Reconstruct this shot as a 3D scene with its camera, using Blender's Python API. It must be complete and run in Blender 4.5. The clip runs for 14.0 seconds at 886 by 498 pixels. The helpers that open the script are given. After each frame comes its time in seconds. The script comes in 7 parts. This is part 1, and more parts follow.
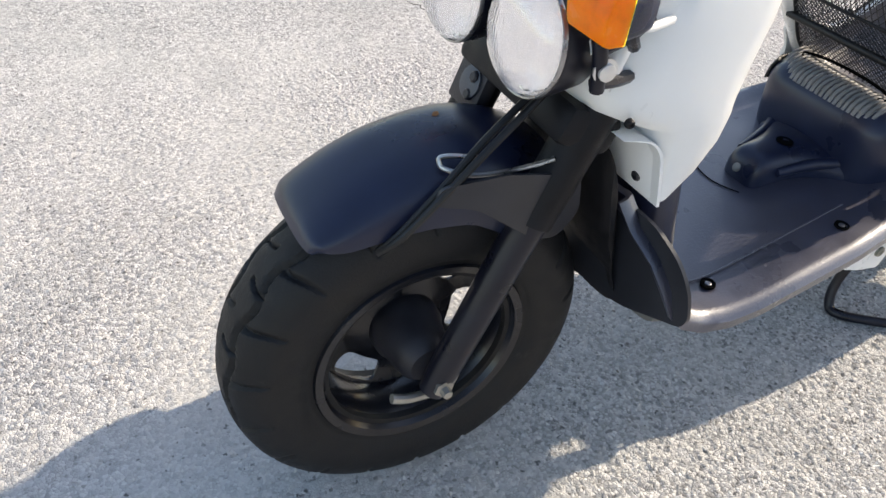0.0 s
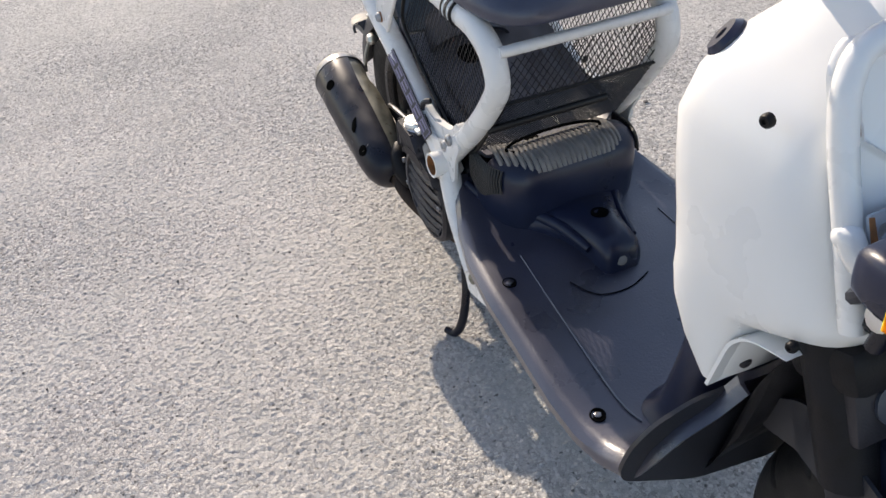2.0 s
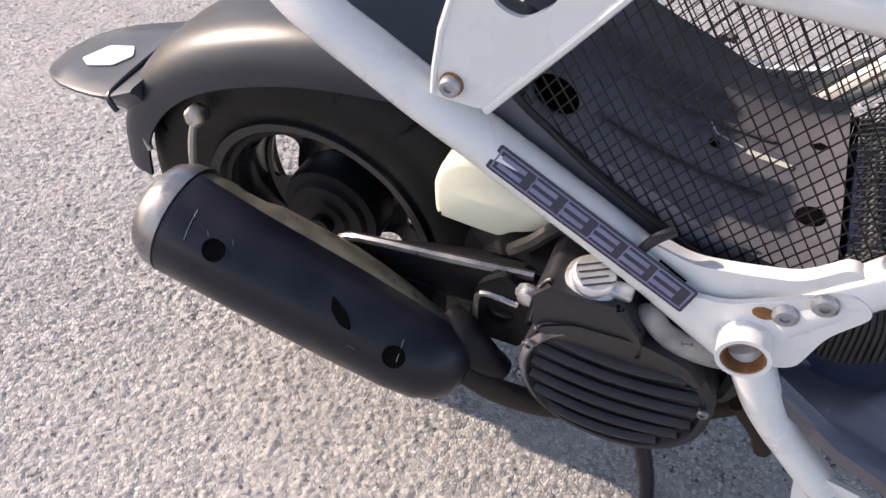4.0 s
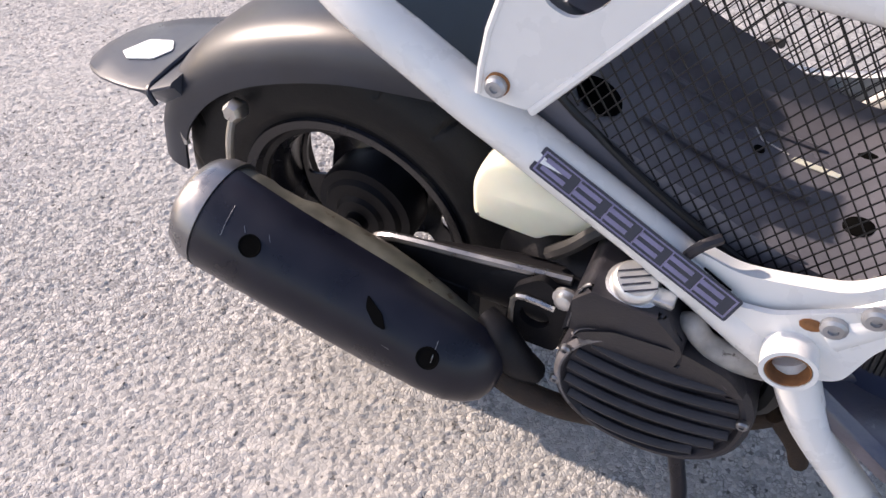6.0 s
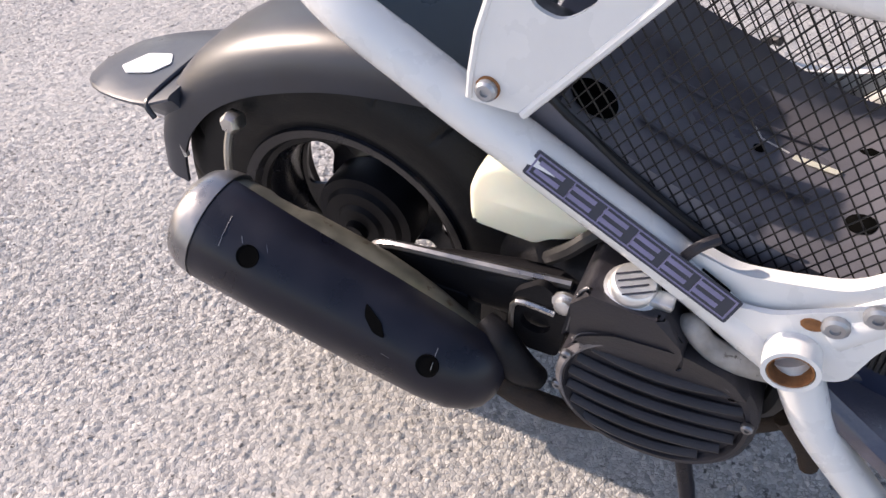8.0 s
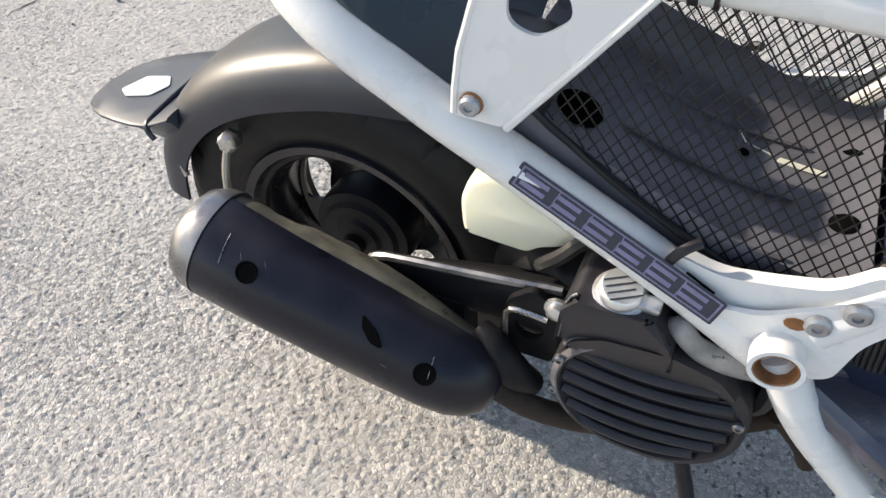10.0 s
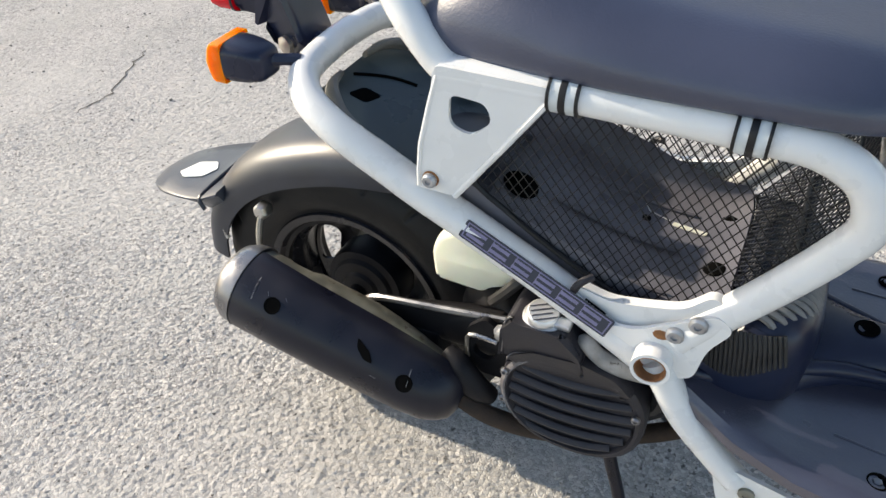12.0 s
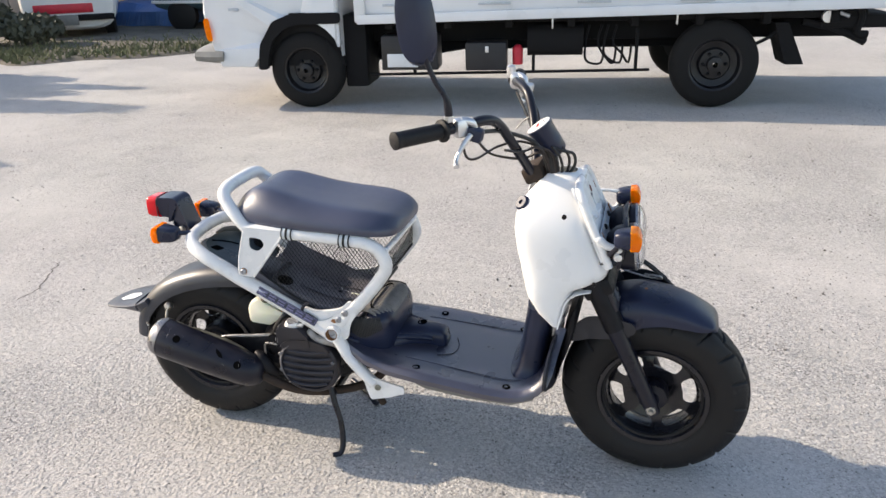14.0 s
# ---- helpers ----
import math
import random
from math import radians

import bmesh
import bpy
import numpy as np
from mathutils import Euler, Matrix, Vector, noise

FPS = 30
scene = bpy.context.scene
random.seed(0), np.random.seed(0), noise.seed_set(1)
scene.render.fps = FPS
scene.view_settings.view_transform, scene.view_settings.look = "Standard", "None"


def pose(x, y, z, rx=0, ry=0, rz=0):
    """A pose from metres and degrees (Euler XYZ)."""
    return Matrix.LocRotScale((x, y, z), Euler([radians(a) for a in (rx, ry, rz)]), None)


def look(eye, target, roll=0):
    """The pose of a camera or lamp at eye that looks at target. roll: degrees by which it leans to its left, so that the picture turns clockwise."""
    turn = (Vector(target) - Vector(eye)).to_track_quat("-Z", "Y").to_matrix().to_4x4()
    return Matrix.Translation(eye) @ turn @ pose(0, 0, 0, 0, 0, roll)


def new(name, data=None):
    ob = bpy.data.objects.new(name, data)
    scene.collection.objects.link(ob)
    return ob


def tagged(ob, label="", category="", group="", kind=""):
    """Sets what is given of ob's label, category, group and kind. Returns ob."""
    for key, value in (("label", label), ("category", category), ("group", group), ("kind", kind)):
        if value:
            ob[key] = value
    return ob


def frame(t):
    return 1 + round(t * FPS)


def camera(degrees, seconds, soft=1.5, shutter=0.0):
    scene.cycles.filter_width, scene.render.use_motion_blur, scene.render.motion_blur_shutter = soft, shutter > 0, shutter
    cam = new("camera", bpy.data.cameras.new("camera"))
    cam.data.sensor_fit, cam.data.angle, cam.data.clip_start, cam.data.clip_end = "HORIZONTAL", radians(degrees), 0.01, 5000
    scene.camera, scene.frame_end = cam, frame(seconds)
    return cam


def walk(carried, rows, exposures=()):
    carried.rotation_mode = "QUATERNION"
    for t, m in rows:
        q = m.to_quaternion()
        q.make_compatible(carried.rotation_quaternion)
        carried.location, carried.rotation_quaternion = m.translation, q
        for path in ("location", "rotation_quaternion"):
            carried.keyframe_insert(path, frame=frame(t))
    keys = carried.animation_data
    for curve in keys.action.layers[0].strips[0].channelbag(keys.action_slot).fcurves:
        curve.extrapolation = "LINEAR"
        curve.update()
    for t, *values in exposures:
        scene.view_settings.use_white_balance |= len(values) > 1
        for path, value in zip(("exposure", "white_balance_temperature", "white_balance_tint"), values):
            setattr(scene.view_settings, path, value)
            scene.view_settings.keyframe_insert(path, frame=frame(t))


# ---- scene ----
cam = camera(60.3, 14.0)
PATH = [
    (0, (1.584, 0.583, 0.941), (0.79, -0.705, -0.368), 4.7),
    (0.3, (1.681, 0.473, 0.942), (0.653, -0.703, -0.307), 0.4),
    (0.5, (1.72, 0.355, 0.969), (0.507, -0.675, -0.242), -1.7),
    (1, (1.792, 0.082, 1.018), (0.173, -0.386, -0.06), -1.9),
    (1.3, (1.728, -0.101, 1.018), (0.173, -0.153, -0.072), -3.5),
    (1.5, (1.641, -0.227, 1.018), (0.023, -0.103, -0.151), -4.6),
    (2, (1.394, -0.514, 1.014), (-0.074, 0.028, -0.232), -5.6),
    (2.2, (1.314, -0.606, 1.050), (-0.110, 0.050, -0.187), -5.5),
    (2.5, (1.134, -0.692, 1.036), (-0.198, 0.14, -0.203), -5.3),
    (2.8, (0.936, -0.703, 1.043), (-0.309, 0.245, -0.204), -4.9),
    (3, (0.805, -0.709, 1.018), (-0.315, 0.379, -0.231), -3.4),
    (3.5, (0.471, -0.626, 0.912), (-0.273, 0.641, -0.446), -0.7),
    (4, (0.384, -0.557, 0.833), (-0.139, 0.722, -0.612), 1.5),
    (6.5, (0.369, -0.558, 0.829), (-0.22, 0.694, -0.616), 0.9),
    (7, (0.367, -0.553, 0.831), (-0.231, 0.701, -0.608), 0.4),
    (7.5, (0.364, -0.556, 0.824), (-0.241, 0.704, -0.607), -0.0),
    (8, (0.381, -0.551, 0.825), (-0.231, 0.705, -0.606), -0.9),
    (10.5, (0.4, -0.554, 0.839), (-0.251, 0.708, -0.569), -3.7),
    (11, (0.407, -0.554, 0.843), (-0.266, 0.722, -0.542), -4.0),
    (11.5, (0.433, -0.561, 0.871), (-0.266, 0.726, -0.49), -4.1),
    (12, (0.533, -0.705, 0.952), (-0.22, 0.669, -0.291), -4.0),
    (12.5, (0.742, -1.012, 1.088), (0.001, 0.509, 0.021), -3.2),
    (12.8, (0.949, -1.240, 1.160), (0.260, 0.389, 0.222), -2.3),
    (13, (1.031, -1.336, 1.244), (0.388, 0.322, 0.326), -2.8),
    (13.2, (1.098, -1.470, 1.257), (0.494, 0.233, 0.400), -2.5),
    (13.5, (1.150, -1.639, 1.275), (0.596, 0.106, 0.469), -2.1),
    (14, (1.206, -1.771, 1.317), (0.713, 0.017, 0.570), -1.7),
]
EXPOSURES = [(0.0, 1.26, 7400, 12), (0.5, 1.08, 7350, 12), (1.0, 0.88, 7300, 11), (2.0, 0.82, 7350, 15), (3.0, 0.80, 7350, 18), (4.2, 0.94, 7300, 22), (6.5, 1.02, 7200, 23), (8.0, 1.02, 7200, 22), (10.3, 1.00, 7350, 11), (12.5, 1.00, 7400, 10), (13.2, 1.00, 7400, 12), (14.0, 1.06, 7450, 14)]
walk(cam, [(t, look(eye, target, roll)) for t, eye, target, roll in PATH], EXPOSURES)

# ---- light ----
world = bpy.data.worlds.new("sky")
scene.world = world
world.use_nodes = True
wn = world.node_tree.nodes
wl = world.node_tree.links
sky = wn.new("ShaderNodeTexSky")
sky.sky_type = 'NISHITA'
sky.sun_disc = False
SUN_EL, SUN_AZ = 28.8, 179.2   # height of the sun, and where it stands, degrees from +x
sky.sun_elevation = radians(SUN_EL)
sky.sun_rotation = radians(270.0)
sky.air_density, sky.dust_density, sky.ozone_density = 1.0, 0.8, 1.2
wn["Background"].inputs["Strength"].default_value = 0.135
wl.new(sky.outputs[0], wn["Background"].inputs[0])
sun_data = bpy.data.lights.new("sun", 'SUN')
sun_data.energy, sun_data.angle, sun_data.color = 2.95, radians(0.6), (1.0, 0.93, 0.82)
sun = new("sun", sun_data)
sun.matrix_world = look((math.cos(radians(SUN_AZ)) * 20, math.sin(radians(SUN_AZ)) * 20, 20 * math.tan(radians(SUN_EL))), (0, 0, 0))


# ---- materials ----
def mat(name, color, rough=0.5, metal=0.0, var=0.12, scale=30.0, bump=0.0, bump_scale=200.0, spots=None, spot_scale=60.0,
        spot_level=0.66, coat=0.0, trans=0.0, sss=0.0, ior=1.45, rough_var=0.12, spec=0.5, coat_rough=0.12, sss_scale=0.5):
    """A plain material with a colour that varies at two scales, patches of dirt or wear, and fine relief."""
    m = bpy.data.materials.new(name)
    m.use_nodes = True
    n, l = m.node_tree.nodes, m.node_tree.links
    b = n["Principled BSDF"]
    tc = n.new("ShaderNodeTexCoord")
    big = n.new("ShaderNodeTexNoise")
    big.inputs["Scale"].default_value, big.inputs["Detail"].default_value = scale, 6
    l.new(tc.outputs["Object"], big.inputs["Vector"])
    ramp = n.new("ShaderNodeMapRange")
    ramp.inputs[1].default_value, ramp.inputs[2].default_value = 0.3, 0.7
    ramp.inputs[3].default_value, ramp.inputs[4].default_value = 1 - var, 1 + var
    l.new(big.outputs[0], ramp.inputs[0])
    mul = n.new("ShaderNodeVectorMath")
    mul.operation = 'SCALE'
    mul.inputs[0].default_value = color
    l.new(ramp.outputs[0], mul.inputs["Scale"])
    out = mul.outputs[0]
    if spots:
        s = n.new("ShaderNodeTexNoise")
        s.inputs["Scale"].default_value, s.inputs["Detail"].default_value, s.inputs["Roughness"].default_value = spot_scale, 8, 0.65
        l.new(tc.outputs["Object"], s.inputs["Vector"])
        r = n.new("ShaderNodeMapRange")
        r.inputs[1].default_value, r.inputs[2].default_value = spot_level, spot_level + 0.05
        l.new(s.outputs[0], r.inputs[0])
        mx = n.new("ShaderNodeMix")
        mx.data_type = 'RGBA'
        l.new(r.outputs[0], mx.inputs[0])
        l.new(out, mx.inputs[6])
        mx.inputs[7].default_value = (*spots, 1)
        out = mx.outputs[2]
    l.new(out, b.inputs["Base Color"])
    rr = n.new("ShaderNodeMapRange")
    rr.inputs[1].default_value, rr.inputs[2].default_value = 0.3, 0.7
    rr.inputs[3].default_value, rr.inputs[4].default_value = max(0.02, rough - rough_var), min(1.0, rough + rough_var)
    l.new(big.outputs[0], rr.inputs[0])
    l.new(rr.outputs[0], b.inputs["Roughness"])
    b.inputs["Metallic"].default_value = metal
    b.inputs["IOR"].default_value = ior
    b.inputs["Specular IOR Level"].default_value = spec
    b.inputs["Coat Weight"].default_value = coat
    b.inputs["Coat Roughness"].default_value = coat_rough
    b.inputs["Transmission Weight"].default_value = trans
    if sss:
        b.inputs["Subsurface Weight"].default_value = sss
        b.inputs["Subsurface Radius"].default_value = (0.02, 0.015, 0.01)
        b.inputs["Subsurface Scale"].default_value = sss_scale
    if bump:
        f = n.new("ShaderNodeTexNoise")
        f.inputs["Scale"].default_value, f.inputs["Detail"].default_value = bump_scale, 4
        l.new(tc.outputs["Object"], f.inputs["Vector"])
        bp = n.new("ShaderNodeBump")
        bp.inputs["Strength"].default_value, bp.inputs["Distance"].default_value = bump, 0.002
        l.new(f.outputs[0], bp.inputs["Height"])
        l.new(bp.outputs[0], b.inputs["Normal"])
    return m


WHITE_FRAME = mat("white_enamel", (0.78, 0.78, 0.77), 0.30, var=0.03, scale=25, spots=(0.42, 0.30, 0.18), spot_scale=38, spot_level=0.715, bump=0.05, bump_scale=120, coat=0.3)
WHITE_PANEL = mat("white_plastic", (0.80, 0.80, 0.79), 0.34, var=0.025, scale=9, bump=0.03, bump_scale=60, coat=0.2)
RUST = mat("rust", (0.30, 0.13, 0.05), 0.85, var=0.35, scale=80, bump=0.5, bump_scale=400)
BLACK_PLASTIC = mat("black_plastic", (0.0115, 0.0165, 0.0400), 0.30, var=0.2, scale=14, bump=0.06, bump_scale=900, rough_var=0.05, spec=0.5)
TAIL_PLASTIC = mat("tail_plastic", (0.055, 0.063, 0.082), 0.38, var=0.15, scale=20, bump=0.08, bump_scale=700, spec=0.5)
SATIN_BLACK = mat("satin_black", (0.017, 0.0205, 0.031), 0.40, var=0.2, scale=16, bump=0.06, bump_scale=800, rough_var=0.05, spec=0.75)
BOARD_PLASTIC = mat("floor_plastic", (0.030, 0.031, 0.053), 0.34, var=0.35, scale=10, bump=0.26, bump_scale=320, spots=(0.20, 0.20, 0.21), spot_scale=75, spot_level=0.68, spec=1.0, coat=0.9, coat_rough=0.34)
GUARD_PLASTIC = mat("guard_plastic", (0.021, 0.022, 0.028), 0.36, var=0.25, scale=16, bump=0.1, bump_scale=600, rough_var=0.06, spec=0.5, spots=(0.05, 0.05, 0.052), spot_scale=70, spot_level=0.72)
WHEEL_BLACK = mat("wheel_enamel", (0.0085, 0.0090, 0.013), 0.24, var=0.2, scale=20, bump=0.05, bump_scale=200, rough_var=0.06, spec=0.55, spots=(0.035, 0.035, 0.04), spot_scale=90, spot_level=0.74)
TEAL_PLASTIC = mat("tray_plastic", (0.150, 0.148, 0.172), 0.36, var=0.2, scale=14, bump=0.12, bump_scale=700)
REAR_PLASTIC = mat("rear_tray_plastic", (0.038, 0.058, 0.070), 0.36, var=0.2, scale=14, bump=0.1, bump_scale=700)
BLACK_METAL = mat("black_enamel", (0.0080, 0.0085, 0.016), 0.34, var=0.2, scale=20, bump=0.04, bump_scale=300, spots=(0.035, 0.035, 0.04), spot_scale=90, spot_level=0.72, spec=0.42)
DARK_CAST = mat("dark_cast_metal", (0.025, 0.0235, 0.029), 0.48, metal=0.1, var=0.3, scale=35, bump=0.2, bump_scale=500, spots=(0.10, 0.095, 0.095), spot_scale=60, spot_level=0.70, spec=0.5)
ENGINE_BLACK = mat("engine_black", (0.0100, 0.0098, 0.0118), 0.50, var=0.3, scale=40, bump=0.2, bump_scale=500, spots=(0.040, 0.038, 0.036), spot_scale=45, spot_level=0.69, spec=0.22)
RUBBER = mat("rubber", (0.0105, 0.0100, 0.0106), 0.58, var=0.25, scale=30, bump=0.3, bump_scale=500, spots=(0.024, 0.023, 0.022), spot_scale=25, spot_level=0.66, spec=0.36)
STEEL = mat("steel", (0.55, 0.54, 0.52), 0.35, metal=1.0, var=0.15, scale=60, spots=(0.25, 0.18, 0.12), spot_scale=70, spot_level=0.7)
DULL_STEEL = mat("dull_steel", (0.42, 0.40, 0.36), 0.5, metal=0.85, var=0.2, scale=60, spots=(0.22, 0.15, 0.09), spot_scale=70, spot_level=0.62)
ALUMINIUM = mat("aluminium", (0.72, 0.72, 0.72), 0.38, metal=0.9, var=0.1, scale=60)
GREY_BRACKET = mat("grey_bracket", (0.46, 0.50, 0.55), 0.45, metal=0.2, var=0.12, scale=50, spots=(0.40, 0.26, 0.15), spot_scale=40, spot_level=0.72)
SEAT_VINYL = mat("seat_vinyl", (0.038, 0.046, 0.084), 0.42, var=0.22, scale=7, bump=0.18, bump_scale=420, rough_var=0.08, spec=0.9, coat=0.18)
GREY_PAD = mat("grey_rubber", (0.21, 0.205, 0.20), 0.6, var=0.2, scale=50, bump=0.3, bump_scale=300)
ORANGE = mat("amber_lens", (1.0, 0.200, 0.004), 0.20, var=0.14, scale=60, sss=0.9, coat=0.10, bump=0.14, bump_scale=150, spec=0.2, sss_scale=1.0)
RED = mat("red_lens", (0.60, 0.006, 0.014), 0.18, var=0.06, scale=40, sss=0.2, coat=0.15, spec=0.35)
RIM_GREY = mat("worn_rim_grey", (0.17, 0.16, 0.165), 0.5, metal=0.2, var=0.3, scale=70, spots=(0.06, 0.055, 0.06), spot_scale=110, spot_level=0.6, bump=0.15, bump_scale=500)
HOSE_GREY = mat("hose_grey", (0.30, 0.28, 0.26), 0.6, var=0.3, scale=60, spots=(0.10, 0.085, 0.075), spot_scale=80, spot_level=0.62, bump=0.2, bump_scale=300)
BOTTLE = mat("tank_plastic", (0.83, 0.82, 0.66), 0.42, var=0.05, scale=30, sss=0.35)
WIRE = mat("black_wire", (0.007, 0.007, 0.008), 0.45, var=0.2, scale=80)
CABLE = mat("cable_black", (0.022, 0.021, 0.021), 0.5, var=0.2, scale=60)
MARK_WHITE = mat("reflective_white", (0.82, 0.82, 0.80), 0.4, var=0.04, scale=50)
BOLT_GREY = mat("zinc_bolt", (0.40, 0.41, 0.43), 0.42, metal=0.8, var=0.2, scale=80)
DECAL_DARK = mat("decal_dark", (0.040, 0.040, 0.056), 0.4, var=0.1, scale=60)
DECAL_LILAC = mat("decal_lilac", (0.20, 0.185, 0.30), 0.4, var=0.15, scale=60)
EMBLEM = mat("emblem_grey", (0.045, 0.055, 0.085), 0.35, metal=0.3, var=0.1, scale=60)
# near-black that stands in for the shade inside holes and grooves; scratches too
HOLE_DARK = mat("hole_dark", (0.005, 0.005, 0.005), 0.9, var=0.2, spec=0.0)
REFLECTOR = mat("lamp_reflector", (0.86, 0.88, 0.92), 0.07, metal=1.0, var=0.04, scale=30, rough_var=0.03, bump=0.02, bump_scale=60)
LENS_RIM = mat("lamp_rim", (0.34, 0.34, 0.35), 0.30, metal=0.9, var=0.15, scale=50)
# the pad's rubber on its shaded flanks, with the shade put into the colour
RIB_SHADED = mat("shaded_ribbed_rubber", (0.028, 0.028, 0.029), 0.5, var=0.25, scale=40, bump=0.3, bump_scale=400)
UNDER_GREY = mat("under_cover_grey", (0.19, 0.185, 0.175), 0.6, var=0.2, scale=20)
CAP_STEEL = mat("silencer_cap_steel", (0.24, 0.24, 0.25), 0.34, metal=0.9, var=0.12, scale=40)
SOOT_RUST = mat("sooty_rust", (0.040, 0.026, 0.019), 0.85, var=0.4, scale=60, bump=0.4, bump_scale=400)
RUST_RED = mat("red_rust", (0.17, 0.050, 0.028), 0.8, var=0.3, scale=90, bump=0.4, bump_scale=400)
PALE_SLEEVE = mat("pale_sleeve", (0.62, 0.66, 0.67), 0.4, var=0.12, scale=60)
OLIVE_STEEL = mat("weathered_steel", (0.24, 0.235, 0.195), 0.5, metal=0.6, var=0.25, scale=50, spots=(0.13, 0.10, 0.07), spot_scale=60, spot_level=0.6)
PALE_AMBER = mat("amber_bowl", (0.85, 0.42, 0.10), 0.25, metal=0.4, var=0.1, scale=80)
CRACK_DARK = mat("crack_dirt", (0.085, 0.078, 0.068), 0.95, var=0.4, scale=40)
BULB = mat("bulb_shield", (0.62, 0.42, 0.20), 0.25, metal=0.8, var=0.15, scale=60)


def glass(name, color=(1, 1, 1), rough=0.02):
    m = bpy.data.materials.new(name)
    m.use_nodes = True
    b = m.node_tree.nodes["Principled BSDF"]
    b.inputs["Base Color"].default_value = (*color, 1)
    b.inputs["Roughness"].default_value, b.inputs["Transmission Weight"].default_value, b.inputs["IOR"].default_value = rough, 1.0, 1.45
    n, l = m.node_tree.nodes, m.node_tree.links
    tc, wave, bp = n.new("ShaderNodeTexCoord"), n.new("ShaderNodeTexWave"), n.new("ShaderNodeBump")
    wave.bands_direction = 'Y'
    wave.inputs["Scale"].default_value, wave.inputs["Distortion"].default_value = 62.0, 0.4
    bp.inputs["Strength"].default_value, bp.inputs["Distance"].default_value = 0.045, 0.0012
    l.new(tc.outputs["Object"], wave.inputs["Vector"])
    l.new(wave.outputs["Fac"], bp.inputs["Height"])
    l.new(bp.outputs[0], b.inputs["Normal"])
    return m


GLASS = glass("clear_glass", (0.97, 0.98, 1.0), 0.08)


def ground_mat():
    m = bpy.data.materials.new("worn_asphalt")
    m.use_nodes = True
    n, l = m.node_tree.nodes, m.node_tree.links
    b = n["Principled BSDF"]
    tc = n.new("ShaderNodeTexCoord")

    def tex(kind, scale, **kw):
        t = n.new(kind)
        t.inputs["Scale"].default_value = scale
        for k, v in kw.items():
            t.inputs[k].default_value = v
        l.new(tc.outputs["Object"], t.inputs["Vector"])
        return t

    def rng(src, a, bb, c, d):
        r = n.new("ShaderNodeMapRange")
        for i, v in enumerate((a, bb, c, d)):
            r.inputs[i + 1].default_value = v
        l.new(src, r.inputs[0])
        return r.outputs[0]

    def mixc(fac, a, bcol, blend='MIX'):
        x = n.new("ShaderNodeMix")
        x.data_type, x.blend_type = 'RGBA', blend
        if isinstance(fac, float):
            x.inputs[0].default_value = fac
        else:
            l.new(fac, x.inputs[0])
        for i, v in ((6, a), (7, bcol)):
            if isinstance(v, tuple):
                x.inputs[i].default_value = (*v, 1)
            else:
                l.new(v, x.inputs[i])
        return x.outputs[2]

    stones = tex("ShaderNodeTexVoronoi", 195)
    edge = tex("ShaderNodeTexVoronoi", 195)
    edge.feature = 'DISTANCE_TO_EDGE'
    sep = n.new("ShaderNodeSeparateColor")
    l.new(stones.outputs["Color"], sep.inputs[0])
    patch = tex("ShaderNodeTexNoise", 1.1, Detail=7, Roughness=0.6)
    tone = tex("ShaderNodeTexNoise", 0.55, Detail=4)
    mid = tex("ShaderNodeTexNoise", 55, Detail=6)
    fine = tex("ShaderNodeTexNoise", 420, Detail=5)
    # pale stones of uneven tone, some dark or nearly white
    base = mixc(rng(sep.outputs[0], 0.0, 1.0, 0.0, 1.0), (0.34, 0.330, 0.318), (0.655, 0.637, 0.615))
    base = mixc(rng(sep.outputs[1], 0.93, 0.96, 0.0, 0.85), base, (0.12, 0.115, 0.115))
    base = mixc(rng(sep.outputs[2], 0.90, 0.94, 0.0, 0.7), base, (0.74, 0.73, 0.71))
    # dark binder left in some of the joints, and pits, darkened for their shade too
    gap = n.new("ShaderNodeMath")
    gap.operation = 'MULTIPLY'
    l.new(rng(edge.outputs["Distance"], 0.10, 0.02, 0.0, 1.0), gap.inputs[0])
    l.new(rng(mid.outputs[0], 0.46, 0.58, 0.0, 0.85), gap.inputs[1])
    base = mixc(gap.outputs[0], base, (0.13, 0.125, 0.12))
    base = mixc(rng(fine.outputs[0], 0.36, 0.28, 0.0, 0.6), base, (0.14, 0.135, 0.13))
    # worn patches where fine cement dust fills the surface, and a faint change of tone
    base = mixc(rng(patch.outputs[0], 0.42, 0.66, 0.0, 0.6), base, (0.53, 0.522, 0.485))
    base = mixc(rng(tone.outputs[0], 0.40, 0.62, 0.0, 0.30), base, (0.50, 0.455, 0.45))
    # chipped-out pits of uneven outline, the shade in them put into the colour
    bent = n.new("ShaderNodeTexNoise")
    bent.inputs["Scale"].default_value, bent.inputs["Detail"].default_value = 170, 3
    l.new(tc.outputs["Object"], bent.inputs["Vector"])
    push = n.new("ShaderNodeVectorMath")
    push.operation = 'MULTIPLY_ADD'
    l.new(bent.outputs["Color"], push.inputs[0])
    push.inputs[1].default_value = (0.014, 0.014, 0.014)
    l.new(tc.outputs["Object"], push.inputs[2])
    holes = tex("ShaderNodeTexVoronoi", 74)
    l.new(push.outputs[0], holes.inputs["Vector"])
    hsep = n.new("ShaderNodeSeparateColor")
    l.new(holes.outputs["Color"], hsep.inputs[0])
    pit = n.new("ShaderNodeMath")
    pit.operation = 'MULTIPLY'
    l.new(rng(holes.outputs["Distance"], 0.26, 0.15, 0.0, 1.0), pit.inputs[0])
    l.new(rng(hsep.outputs[0], 0.50, 0.78, 0.0, 0.92), pit.inputs[1])
